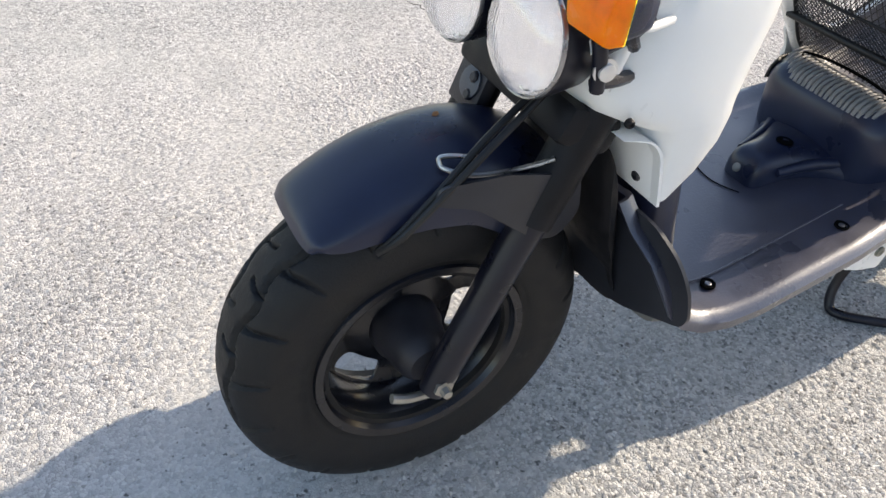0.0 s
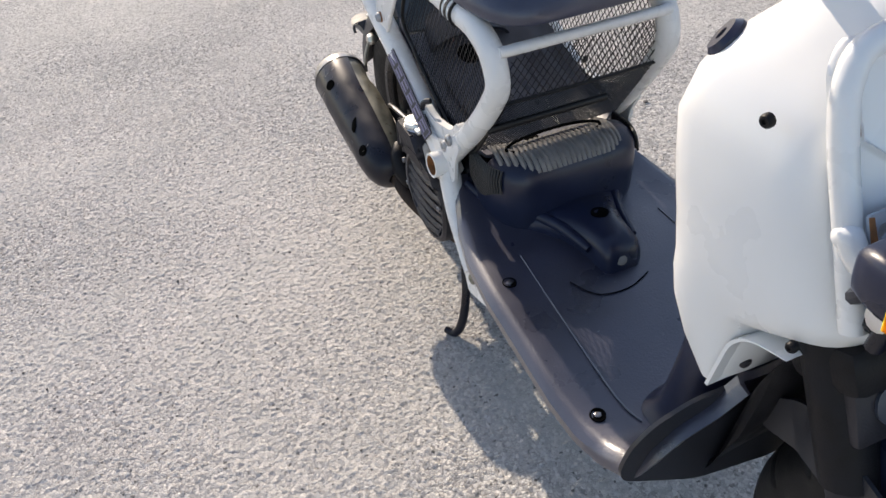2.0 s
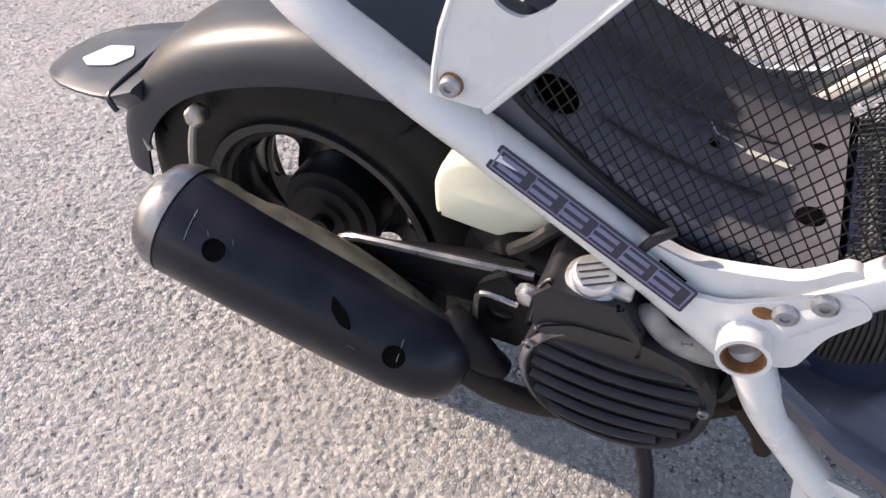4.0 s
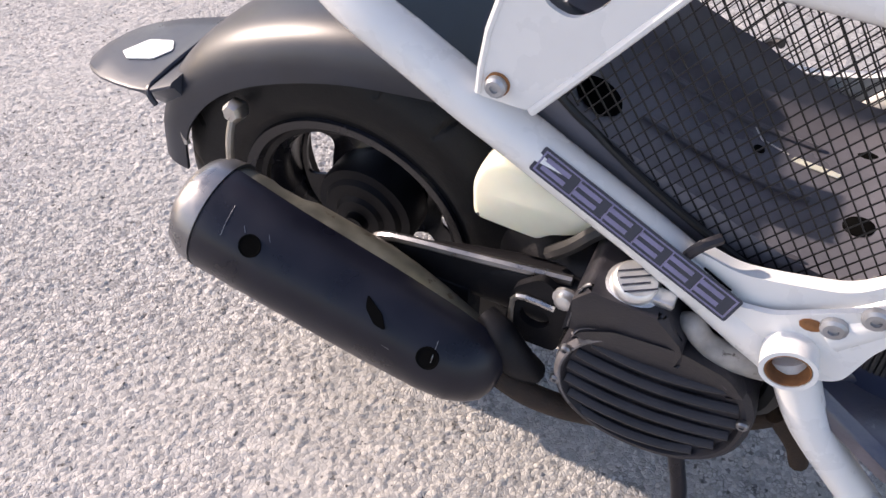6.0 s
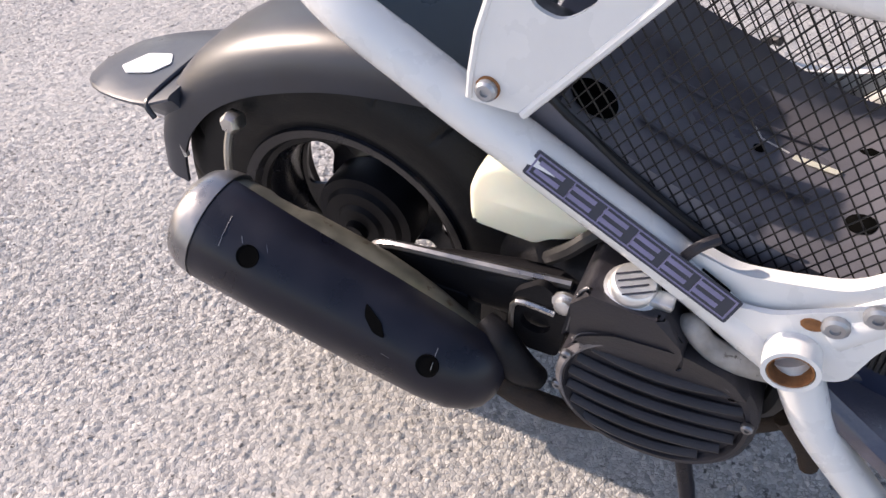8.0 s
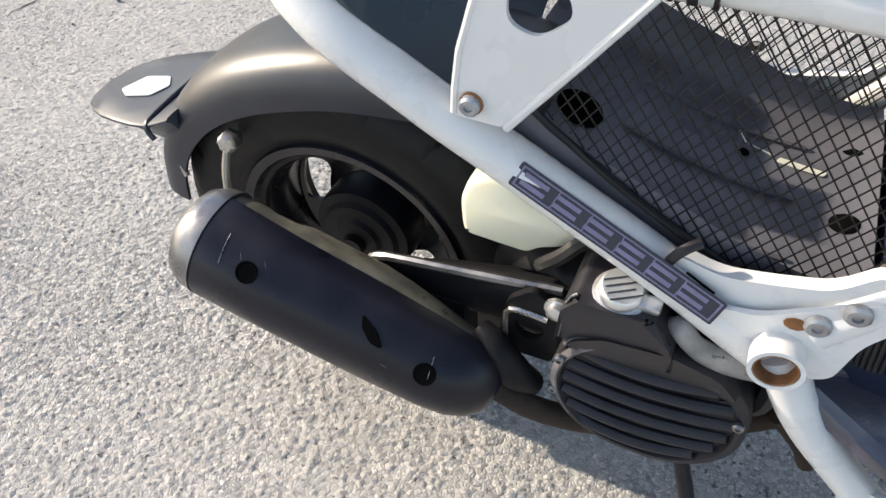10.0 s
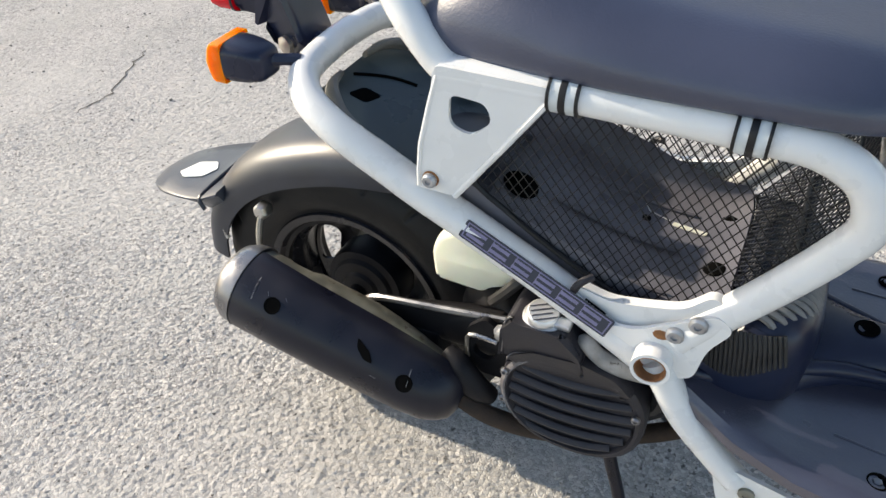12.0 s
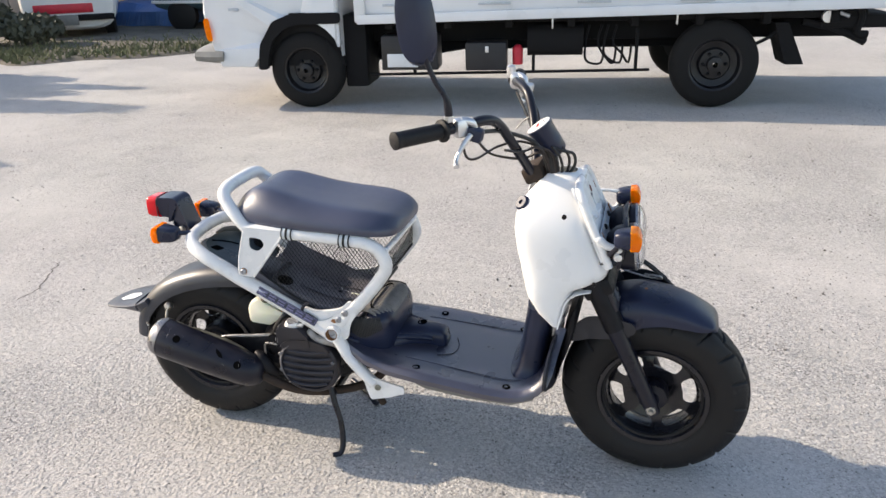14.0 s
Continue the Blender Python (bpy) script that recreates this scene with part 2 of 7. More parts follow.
    blotch = tex("ShaderNodeTexNoise", 4.6, Detail=5, Roughness=0.6)
    base = mixc(rng(blotch.outputs[0], 0.34, 0.66, 0.0, 0.42), base, (0.39, 0.385, 0.365))
    stain = tex("ShaderNodeTexNoise", 3.1, Detail=6)
    base = mixc(rng(stain.outputs[0], 0.60, 0.75, 0.0, 0.25), base, (0.24, 0.235, 0.23))
    base = mixc(pit.outputs[0], base, (0.10, 0.097, 0.095))
    l.new(base, b.inputs["Base Color"])
    b.inputs["Roughness"].default_value = 0.9
    b.inputs["Specular IOR Level"].default_value = 0.25
    h1 = rng(edge.outputs["Distance"], 0.0, 0.22, 0.0, 1.0)
    lift = n.new("ShaderNodeMath")
    lift.operation = 'MULTIPLY'
    l.new(h1, lift.inputs[0])
    l.new(rng(sep.outputs[0], 0.0, 1.0, 0.35, 1.0), lift.inputs[1])
    add = n.new("ShaderNodeMath")
    add.operation = 'ADD'
    l.new(lift.outputs[0], add.inputs[0])
    l.new(mid.outputs[0], add.inputs[1])
    add2 = n.new("ShaderNodeMath")
    add2.operation = 'ADD'
    l.new(add.outputs[0], add2.inputs[0])
    l.new(fine.outputs[0], add2.inputs[1])
    # every stone's face leans its own way
    off = n.new("ShaderNodeVectorMath")
    off.operation = 'SUBTRACT'
    l.new(tc.outputs["Object"], off.inputs[0])
    l.new(stones.outputs["Position"], off.inputs[1])
    lean = n.new("ShaderNodeVectorMath")
    lean.operation = 'SUBTRACT'
    l.new(stones.outputs["Color"], lean.inputs[0])
    lean.inputs[1].default_value = (0.5, 0.5, 0.5)
    dot = n.new("ShaderNodeVectorMath")
    dot.operation = 'DOT_PRODUCT'
    l.new(off.outputs[0], dot.inputs[0])
    l.new(lean.outputs[0], dot.inputs[1])
    facet = n.new("ShaderNodeBump")
    facet.inputs["Distance"].default_value = 0.75
    l.new(rng(patch.outputs[0], 0.40, 0.66, 0.80, 0.42), facet.inputs["Strength"])
    l.new(dot.outputs["Value"], facet.inputs["Height"])
    bp = n.new("ShaderNodeBump")
    bp.inputs["Distance"].default_value = 0.002
    l.new(facet.outputs[0], bp.inputs["Normal"])
    l.new(rng(patch.outputs[0], 0.40, 0.66, 0.85, 0.30), bp.inputs["Strength"])
    l.new(add2.outputs[0], bp.inputs["Height"])
    l.new(bp.outputs[0], b.inputs["Normal"])
    return m


ASPHALT = ground_mat()


# ---- shape helpers ----
def part(name, bm, material, parent, label="", angle=38.0):
    """Links a bmesh as one mesh object under a thing or a part."""
    bmesh.ops.recalc_face_normals(bm, faces=bm.faces)
    me = bpy.data.meshes.new(name)
    bm.to_mesh(me)
    bm.free()
    me.materials.append(material)
    me.polygons.foreach_set("use_smooth", [True] * len(me.polygons))
    me.set_sharp_from_angle(angle=radians(angle))
    ob = new(name, me)
    ob.parent = parent
    return tagged(ob, label)


def thing(name, label, category, place=None, group="", kind=""):
    ob = new(name)
    ob.empty_display_size = 0.1
    if place is not None:
        ob.matrix_world = place
    return tagged(ob, label, category, group, kind)


def spline(pts, steps=6, closed=False):
    """Catmull-Rom through the points."""
    p = [Vector(q) for q in pts]
    out, n = [], len(p)
    for i in range(n if closed else n - 1):
        a, b, c, d = (p[(i + k) % n] if closed else p[min(max(i + k, 0), n - 1)] for k in (-1, 0, 1, 2))
        for s in range(steps):
            t = s / steps
            out.append(0.5 * ((2 * b) + (c - a) * t + (2 * a - 5 * b + 4 * c - d) * t * t + (3 * b - a - 3 * c + d) * t ** 3))
    if not closed:
        out.append(p[-1])
    return out


def loft(rings, caps=True, closed=False, bm=None):
    bm = bm or bmesh.new()
    vs = [[bm.verts.new(q) for q in r] for r in rings]
    k = len(vs[0])
    for i in range(len(vs) if closed else len(vs) - 1):
        a, b = vs[i], vs[(i + 1) % len(vs)]
        for j in range(k):
            bm.faces.new((a[j], a[(j + 1) % k], b[(j + 1) % k], b[j]))
    if caps and not closed:
        bm.faces.new(vs[0][::-1])
        bm.faces.new(vs[-1])
    return bm


def tube(pts, r, seg=12, steps=6, closed=False, bm=None, flat=1.0):
    """A round bar swept along a smooth line; r: one radius or one for each given point."""
    p = spline(pts, steps, closed) if steps else [Vector(q) for q in pts]
    n = len(p)
    if isinstance(r, (int, float)):
        rad = [r] * n
    else:
        rad = []
        for i in range(n):
            u = i / max(1, n - 1) * (len(r) - 1)
            k = min(int(u), len(r) - 2)
            rad.append(r[k] + (r[k + 1] - r[k]) * (u - k))
    tang = [((p[(i + 1) % n] if closed or i < n - 1 else p[i]) - (p[i - 1] if closed or i else p[i])).normalized() for i in range(n)]
    u = tang[0].orthogonal().normalized()
    rings = []
    for i in range(n):
        u = (u - tang[i] * u.dot(tang[i])).normalized()
        v = tang[i].cross(u)
        rings.append([p[i] + rad[i] * (math.cos(a) * u + math.sin(a) * v * flat) for a in (2 * math.pi * j / seg for j in range(seg))])
    return loft(rings, True, closed, bm)


def sring(c, u, v, a, b, n=2.6, count=28):
    """A rounded-rectangle ring (superellipse) round c with half axes a along u and b along v."""
    c, u, v = Vector(c), Vector(u), Vector(v)
    out = []
    for j in range(count):
        t = 2 * math.pi * j / count
        x, y = math.cos(t), math.sin(t)
        out.append(c + u * (a * math.copysign(abs(x) ** (2 / n), x)) + v * (b * math.copysign(abs(y) ** (2 / n), y)))
    return out


def lathe(profile, centre, axis, seg=48, bm=None, closed=False):
    """Turns (radius, height) points round an axis."""
    c, w = Vector(centre), Vector(axis).normalized()
    u = w.orthogonal().normalized()
    v = w.cross(u)
    rings = [[c + w * h + r * (math.cos(a) * u + math.sin(a) * v) for a in (2 * math.pi * j / seg for j in range(seg))] for r, h in profile]
    return loft(rings, not closed, closed, bm)


def box(size, m=None, bevel=0.0, bm=None, segs=2):
    b2 = bmesh.new()
    bmesh.ops.create_cube(b2, size=1.0, matrix=Matrix.Diagonal((*size, 1)))
    if bevel:
        bmesh.ops.bevel(b2, geom=b2.edges[:], offset=bevel, segments=segs, profile=0.5, affect='EDGES')
    if m is not None:
        b2.transform(m)
    if bm is None:
        return b2
    return join(bm, b2)


def join(bm, other):
    me = bpy.data.meshes.new("tmp")
    other.to_mesh(me)
    other.free()
    bm.from_mesh(me)
    bpy.data.meshes.remove(me)
    return bm


def slab(outer, holes, thick, m, bend=None):
    """A plate from an outline with holes, lying in its own xy plane, thick towards +z, put in place by m."""
    bm = bmesh.new()
    edges, loops = [], []
    for lp in [outer] + list(holes):
        vs = [bm.verts.new((x, y, 0)) for x, y in lp]
        loops.append(vs)
        edges += [bm.edges.new((vs[i], vs[(i + 1) % len(vs)])) for i in range(len(vs))]
    bmesh.ops.triangle_fill(bm, use_beauty=True, use_dissolve=False, edges=edges)
    faces = bm.faces[:]
    top = {v: bm.verts.new((v.co.x, v.co.y, thick)) for lp in loops for v in lp}
    for fc in faces:
        bm.faces.new([top[v] for v in fc.verts])
    for lp in loops:
        for i in range(len(lp)):
            a, b = lp[i], lp[(i + 1) % len(lp)]
            bm.faces.new((a, b, top[b], top[a]))
    if bend:
        for v in bm.verts:
            v.co = Vector(bend(*v.co))
    bm.transform(m)
    return bm


def rounded(pts, r, steps=4):
    """A 2D outline with its corners rounded."""
    out, n = [], len(pts)
    for i in range(n):
        p, a, b = Vector(pts[i]), Vector(pts[i - 1]), Vector(pts[(i + 1) % n])
        da, db = (a - p), (b - p)
        k = min(r, da.length * 0.45, db.length * 0.45)
        s, e = p + da.normalized() * k, p + db.normalized() * k
        for j in range(steps + 1):
            t = j / steps
            q = s * (1 - t) ** 2 + p * 2 * t * (1 - t) + e * t * t
            out.append((q.x, q.y))
    return out


def block(outline, y0, y1, bevel=0.004, segs=2):
    """A side-view outline (x, z) drawn through from y0 to y1, with its rims rounded."""
    bm = slab(outline, [], y1 - y0, Matrix(((1, 0, 0, 0), (0, 0, 1, y0), (0, 1, 0, 0), (0, 0, 0, 1))))
    rims = [e for e in bm.edges if abs(e.verts[0].co.y - e.verts[1].co.y) < 1e-6 and len(e.link_faces) == 2 and e.calc_face_angle(0) > 0.9]
    bmesh.ops.bevel(bm, geom=rims, offset=bevel, segments=segs, profile=0.5, affect='EDGES')
    return bm


def circle(cx, cy, r, n=20, ry=None, turn=0.0):
    ry = ry or r
    return [(cx + r * math.cos(a) * math.cos(turn) - ry * math.sin(a) * math.sin(turn), cy + r * math.cos(a) * math.sin(turn) + ry * math.sin(a) * math.cos(turn))
            for a in (2 * math.pi * i / n for i in range(n))]


# a plate drawn in the side view: its x is the world's x, its y is up, its thickness points to -y
def side(y):
    return Matrix(((1, 0, 0, 0), (0, 0, -1, y), (0, 1, 0, 0), (0, 0, 0, 1)))


def bolt(c, axis, r, h, parent, material=None, name="bolt", washer=True):
    c, w = Vector(c), Vector(axis).normalized()
    prof = [(r * 1.45, 0), (r * 1.45, h * 0.3), (r, h * 0.32), (r, h * 0.9), (r * 0.8, h)] if washer else [(r, 0), (r, h * 0.7), (r * 0.75, h), (r * 0.4, h), (r * 0.35, h * 0.7)]
    return part(name, lathe(prof, c, w, 12), material or DULL_STEEL, parent)


# ---- the yard's ground ----
def ground():
    rng = np.random.default_rng(3)
    fx = np.concatenate([np.arange(-1.5, -0.6, 0.005), np.arange(-0.6, 1.1, 0.0026), np.arange(1.1, 2.3, 0.005)])
    fy = np.concatenate([np.arange(-1.25, -1.0, 0.005), np.arange(-1.0, 0.35, 0.0026), np.arange(0.35, 1.1, 0.005)])
    out = np.concatenate([np.geomspace(0.02, 400, 46)])
    xs = np.concatenate([fx[0] - out[::-1], fx, fx[-1] + out])
    ys = np.concatenate([fy[0] - out[::-1], fy, fy[-1] + out])
    X, Y = np.meshgrid(xs, ys, indexing="ij")
    Z = np.zeros_like(X)
    # stones set in the surface: domes round jittered points
    cell = 0.0072
    gx, gy = np.floor(X / cell).astype(int), np.floor(Y / cell).astype(int)
    N = 2048
    jx, jy, jh = rng.random((N, N)), rng.random((N, N)), rng.random((N, N))
    best, hgt = np.full(X.shape, 9.0), np.zeros(X.shape)
    for dx in (-1, 0, 1):
        for dy in (-1, 0, 1):
            i, j = (gx + dx) % N, (gy + dy) % N
            d = np.hypot((gx + dx + jx[i, j]) * cell - X, (gy + dy + jy[i, j]) * cell - Y) / cell
            near = d < best
            best[near], hgt[near] = d[near], jh[i, j][near]
    Z = (hgt - 0.5) * 0.0011 + np.clip((0.60 - best) / 0.20, 0, 1) * 0.0016 * (0.1 + hgt * hgt) + rng.normal(0, 0.00010, X.shape)
    fade = np.clip((X - fx[0]) / 0.2, 0, 1) * np.clip((fx[-1] - X) / 0.2, 0, 1) * np.clip((Y - fy[0]) / 0.2, 0, 1) * np.clip((fy[-1] - Y) / 0.2, 0, 1)
    Z = (Z - 0.0013) * fade
    nx, ny = X.shape
    co = np.stack([X, Y, Z], -1).reshape(-1, 3)
    idx = np.arange(nx * ny).reshape(nx, ny)
    quads = np.stack([idx[:-1, :-1], idx[1:, :-1], idx[1:, 1:], idx[:-1, 1:]], -1).reshape(-1, 4)
    me = bpy.data.meshes.new("ground")
    me.vertices.add(len(co))
    me.vertices.foreach_set("co", co.ravel())
    me.loops.add(quads.size)
    me.loops.foreach_set("vertex_index", quads.ravel())
    me.polygons.add(len(quads))
    me.polygons.foreach_set("loop_start", np.arange(0, quads.size, 4))
    me.polygons.foreach_set("use_smooth", np.ones(len(quads), bool))
    me.update(calc_edges=True)
    me.materials.append(ASPHALT)
    return tagged(new("ground", me), "light grey worn asphalt yard with exposed coarse stones", "ground", kind="structure")


yard = ground()


def crack(way, seed):
    """A fine jagged crack in the asphalt, widest in its middle."""
    r = random.Random(seed)
    pts = []
    for (x0, y0), (x1, y1) in zip(way, way[1:]):
        pts += [(x0 + (x1 - x0) * k / 8 + r.uniform(-0.008, 0.008), y0 + (y1 - y0) * k / 8 + r.uniform(-0.008, 0.008)) for k in range(8)]
    left, right = [], []
    for i, (x, y) in enumerate(pts):
        w = r.uniform(0.0012, 0.0036) * (1 - abs(2 * i / (len(pts) - 1) - 1) ** 3 * 0.8)
        left.append((x - w, y))
        right.append((x + w, y))
    part("crack", slab(left + right[::-1], [], 0.0006, Matrix.Translation((0, 0, 0.0003))), CRACK_DARK, yard, "fine dark crack")


crack([(-1.357, 0.904), (-1.317, 0.787), (-1.238, 0.624), (-1.244, 0.493)], 4)
crack([(0.570, -1.397), (0.527, -1.250), (0.485, -1.085)], 5)


def gravel():
    """Loose small stones strewn over the yard."""
    r = np.random.default_rng(8)
    near, far = 700, 5200
    n = near + far
    left, right = int(far * 0.28), far - int(far * 0.28)
    px = np.concatenate([r.uniform(-1.6, 2.4, near), r.uniform(-6.0, 0.6, left), r.uniform(0.6, 5.6, right)])
    py = np.concatenate([r.uniform(-1.3, 1.2, near), r.uniform(0.6, 5.0, left), r.uniform(0.7, 5.0, right)])
    size = np.concatenate([r.uniform(0.0012, 0.0026, near), r.uniform(0.0022, 0.0050, far)]) * r.choice([0.8, 1.0, 1.5], n, p=[0.5, 0.4, 0.1])
    ball = bmesh.new()
    bmesh.ops.create_icosphere(ball, subdivisions=1, radius=1.0)
    bv = np.array([v.co[:] for v in ball.verts])
    bf = np.array([[v.index for v in fc.verts] for fc in ball.faces])
    ball.free()
    jig = r.uniform(0.65, 1.15, (n, len(bv), 1)) * bv[None] * (size[:, None, None] * r.uniform(0.7, 1.3, (n, 1, 3))) * np.array([1, 1, 0.7])
    co = jig + np.stack([px, py, size * 0.35], -1)[:, None, :]
    fc = bf[None] + (np.arange(n) * len(bv))[:, None, None]
    me = bpy.data.meshes.new("gravel")
    me.from_pydata(co.reshape(-1, 3).tolist(), [], fc.reshape(-1, 3).tolist())
    me.materials.append(GRAVEL)
    return tagged(new("gravel", me), "loose small dark and grey stones on the asphalt", "gravel", kind="stuff")


GRAVEL = mat("gravel", (0.17, 0.163, 0.156), 0.9, var=0.7, scale=7, bump=0.4, bump_scale=600)
gravel()


# ---- the scooter ----
scooter = thing("motor_scooter", "white and black naked-frame motor scooter parked on its centre stand", "scooter")
STEER = Matrix.Translation((1.09, 0, 0.60)) @ Matrix.Rotation(radians(-2.5), 4, Vector((-0.43, 0, 0.9))) @ Matrix.Translation((-1.09, 0, -0.60))


def steered(bm):
    bm.transform(STEER)
    return bm


def tyre_mesh(c, R, W, rim, lugs, seg=540):
    """A fat block-pattern tyre: a turned section with curved grooves pressed into the tread."""
    half = [(rim - 0.003, 0.76), (rim + 0.006, 0.81), (rim + 0.014, 0.86), (rim + 0.030, 0.965), (rim + 0.050, 1.0), (R - 0.036, 0.965), (R - 0.022, 0.84), (R - 0.011, 0.67), (R - 0.0045, 0.45), (R - 0.001, 0.22), (R, 0.0)]
    pts = [(q.x, q.y * W * 0.5) for q in spline([(r, h, 0) for r, h in half], 5)]
    prof = [(r, -h) for r, h in pts] + pts[-2::-1] + [(rim - 0.014, W * 0.36), (rim - 0.014, -W * 0.36)]
    pitch = 2 * math.pi * R / lugs

    def groove(dist, width):
        return min(1.0, max(0.0, (width + 0.0016 - dist) / 0.0032))
    rings = []
    for k in range(seg):
        a = 2 * math.pi * k / seg
        turn = a * lugs / (2 * math.pi)
        ring = []
        for r, h in prof:
            s = h / (W * 0.5)
            d = 0.0
            if r > R - 0.042:
                q = abs(s)
                ph = (turn + 0.10 * math.sin(q * 4.2) + (0.5 if s > 0 else 0.0)) % 1.0
                cross = groove(min(ph, 1 - ph) * pitch, 0.0034) * min(1.0, max(0.0, (q - 0.30) / 0.05))
                ring_line = groove(abs(q - 0.42 - 0.07 * math.sin((turn + (0.5 if s > 0 else 0.0)) * 2 * math.pi)) * W * 0.5, 0.0028)
                notch = groove(min((ph + 0.5) % 1.0, 1 - (ph + 0.5) % 1.0) * pitch, 0.0022) if q < 0.42 else 0.0
                d = 0.0062 * max(cross, ring_line, notch) * min(1.0, max(0.0, (r - R + 0.042) / 0.008))
            elif rim + 0.040 < r < rim + 0.044 or rim + 0.010 < r < rim + 0.014:
                d = -0.0012
            rr = r - d
            ring.append(Vector((c[0] + rr * math.cos(a), c[1] + h, c[2] + rr * math.sin(a))))
        rings.append(ring)
    return loft(rings, False, True)


def disc_wheel(c, rim, W, holes, hole_r, phase, dish):
    """A pressed steel rim: barrel with rolled lips, and a disc with oval openings."""
    w = W * 0.5
    prof = [(rim + 0.006, -w), (rim + 0.008, -w + 0.004), (rim - 0.002, -w + 0.010), (rim - 0.010, -w + 0.022), (rim - 0.018, -w + 0.034), (rim - 0.018, w - 0.034),
            (rim - 0.010, w - 0.022), (rim - 0.002, w - 0.010), (rim + 0.008, w - 0.004), (rim + 0.006, w), (rim - 0.004, w - 0.002), (rim - 0.014, w - 0.020),
            (rim - 0.022, w - 0.034), (rim - 0.022, -w + 0.034), (rim - 0.014, -w + 0.020), (rim - 0.004, -w + 0.002)]
    bm = lathe(prof, c, (0, 1, 0), 72, closed=True)
    outer = circle(0, 0, rim - 0.020, 72)
    hs = []
    for i in range(holes):
        a = phase + 2 * math.pi * i / holes
        r = rim * 0.665
        hs.append(rounded([(r * math.cos(a) + p * math.cos(a) - q * math.sin(a), r * math.sin(a) + p * math.sin(a) + q * math.cos(a))
                           for p, q in ((-hole_r * 0.55, -hole_r), (hole_r * 0.50, -hole_r * 1.28), (hole_r * 0.66, 0.0), (hole_r * 0.50, hole_r * 1.28), (-hole_r * 0.55, hole_r), (-hole_r * 0.45, 0.0))], hole_r * 0.45))
    hs.append(circle(0, 0, 0.020, 24))

    def bend(x, y, z):
        r = math.hypot(x, y)
        return (x, y, z + dish * (1 - min(1, abs(r / rim - 0.62) / 0.36) ** 2))
    disc = slab(outer, hs, 0.004, Matrix(((1, 0, 0, c[0]), (0, 0, -1, c[1]), (0, 1, 0, c[2]), (0, 0, 0, 1))), bend)
    return join(bm, disc)


# front wheel
FA = (1.270, 0.0, 0.234)
RIM = 0.132
fw = part("front_wheel", steered(disc_wheel(FA, RIM, 0.110, 6, 0.0300, 0.19, 0.022)), WHEEL_BLACK, scooter, "black pressed steel wheel with six oval openings")
part("tyre", steered(tyre_mesh(FA, 0.2345, 0.124, RIM, 18)), RUBBER, fw, "fat black block-tread tyre")
part("brake_drum", steered(lathe([(0.012, 0.070), (0.024, 0.069), (0.033, 0.060), (0.038, 0.044), (0.041, 0.020), (0.046, 0.010), (0.046, -0.010), (0.012, -0.010)], FA, (0, 1, 0), 40)), DARK_CAST, fw, "round black brake drum")
part("hub", steered(lathe([(0.010, -0.088), (0.016, -0.086), (0.018, -0.055), (0.036, -0.050), (0.040, -0.020), (0.040, 0.0), (0.01, 0.0)], FA, (0, 1, 0), 32)), BLACK_METAL, fw)
for s in (-1, 1):
    bm = lathe([(0.004, 0.0), (0.0125, 0.0), (0.0125, 0.010), (0.007, 0.011), (0.006, 0.020), (0.002, 0.021)], (FA[0], s * 0.100, FA[2]), (0, s, 0), 6)
    part("axle_nut", steered(bm), DULL_STEEL, fw, "dull zinc-plated axle nut")
bm = tube([(FA[0] - 0.05, 0.058, FA[2] - 0.015), (FA[0] - 0.02, 0.082, FA[2] - 0.03), (FA[0] + 0.03, 0.085, FA[2] - 0.028), (FA[0] + 0.055, 0.083, FA[2] - 0.02)], 0.006, 8)
part("brake_arm", steered(bm), DULL_STEEL, fw)

# fork: lower legs, upper tubes, bridge
RAKE = Vector((-0.43, 0, 0.90)).normalized()


def along(d, y, dx=0.0):
    p = Vector(FA) + RAKE * d
    return (p.x + dx, y, p.z)


for s, nm in ((-1, "right"), (1, "left")):
    bm = tube([along(-0.018, s * 0.092), along(0.03, s * 0.092), along(0.20, s * 0.088), along(0.235, s * 0.088)], [0.016, 0.019, 0.021, 0.023], 16)
    part("fork_leg", steered(bm), BLACK_METAL, scooter, "black telescopic fork leg")
    bm = tube([along(0.23, s * 0.088), along(0.39, s * 0.088)], 0.0255, 16, 2)
    part("fork_boot", steered(bm), ENGINE_BLACK, scooter, "black rubber fork cover")
    # fork guard: flat skirt beside the tyre's top
    if s > 0:
        pts = rounded([(1.287, 0.490), (1.280, 0.512), (1.217, 0.520), (1.160, 0.504), (1.112, 0.478), (1.106, 0.430), (1.140, 0.414), (1.173, 0.426), (1.201, 0.449), (1.246, 0.484)], 0.012)
    else:
        pts = rounded([(1.062, 0.385), (1.107, 0.399), (1.157, 0.413), (1.195, 0.419), (1.222, 0.440), (1.214, 0.462), (1.157, 0.474), (1.098, 0.458), (1.056, 0.420)], 0.012)

    def curl(x, y, z, s=s):
        return (x, y, z - 0.018 * min(1.0, ((x - 1.20) / 0.09) ** 2))
    m = side(-0.094) if s < 0 else Matrix(((1, 0, 0, 0), (0, 0, 1, 0.102), (0, 1, 0, 0), (0, 0, 0, 1)))
    part("fork_guard", steered(slab(pts, [], 0.004, m, curl)), GUARD_PLASTIC, scooter, "dark grey plastic fork guard")
bm = box((0.075, 0.215, 0.045), Matrix.Translation((1.125, 0, 0.545)) @ Matrix.Rotation(radians(-25), 4, 'Y'), 0.012)
join(bm, lathe([(0.028, -0.05), (0.030, -0.02), (0.030, 0.18), (0.024, 0.21)], (1.105, 0, 0.57), RAKE, 20))
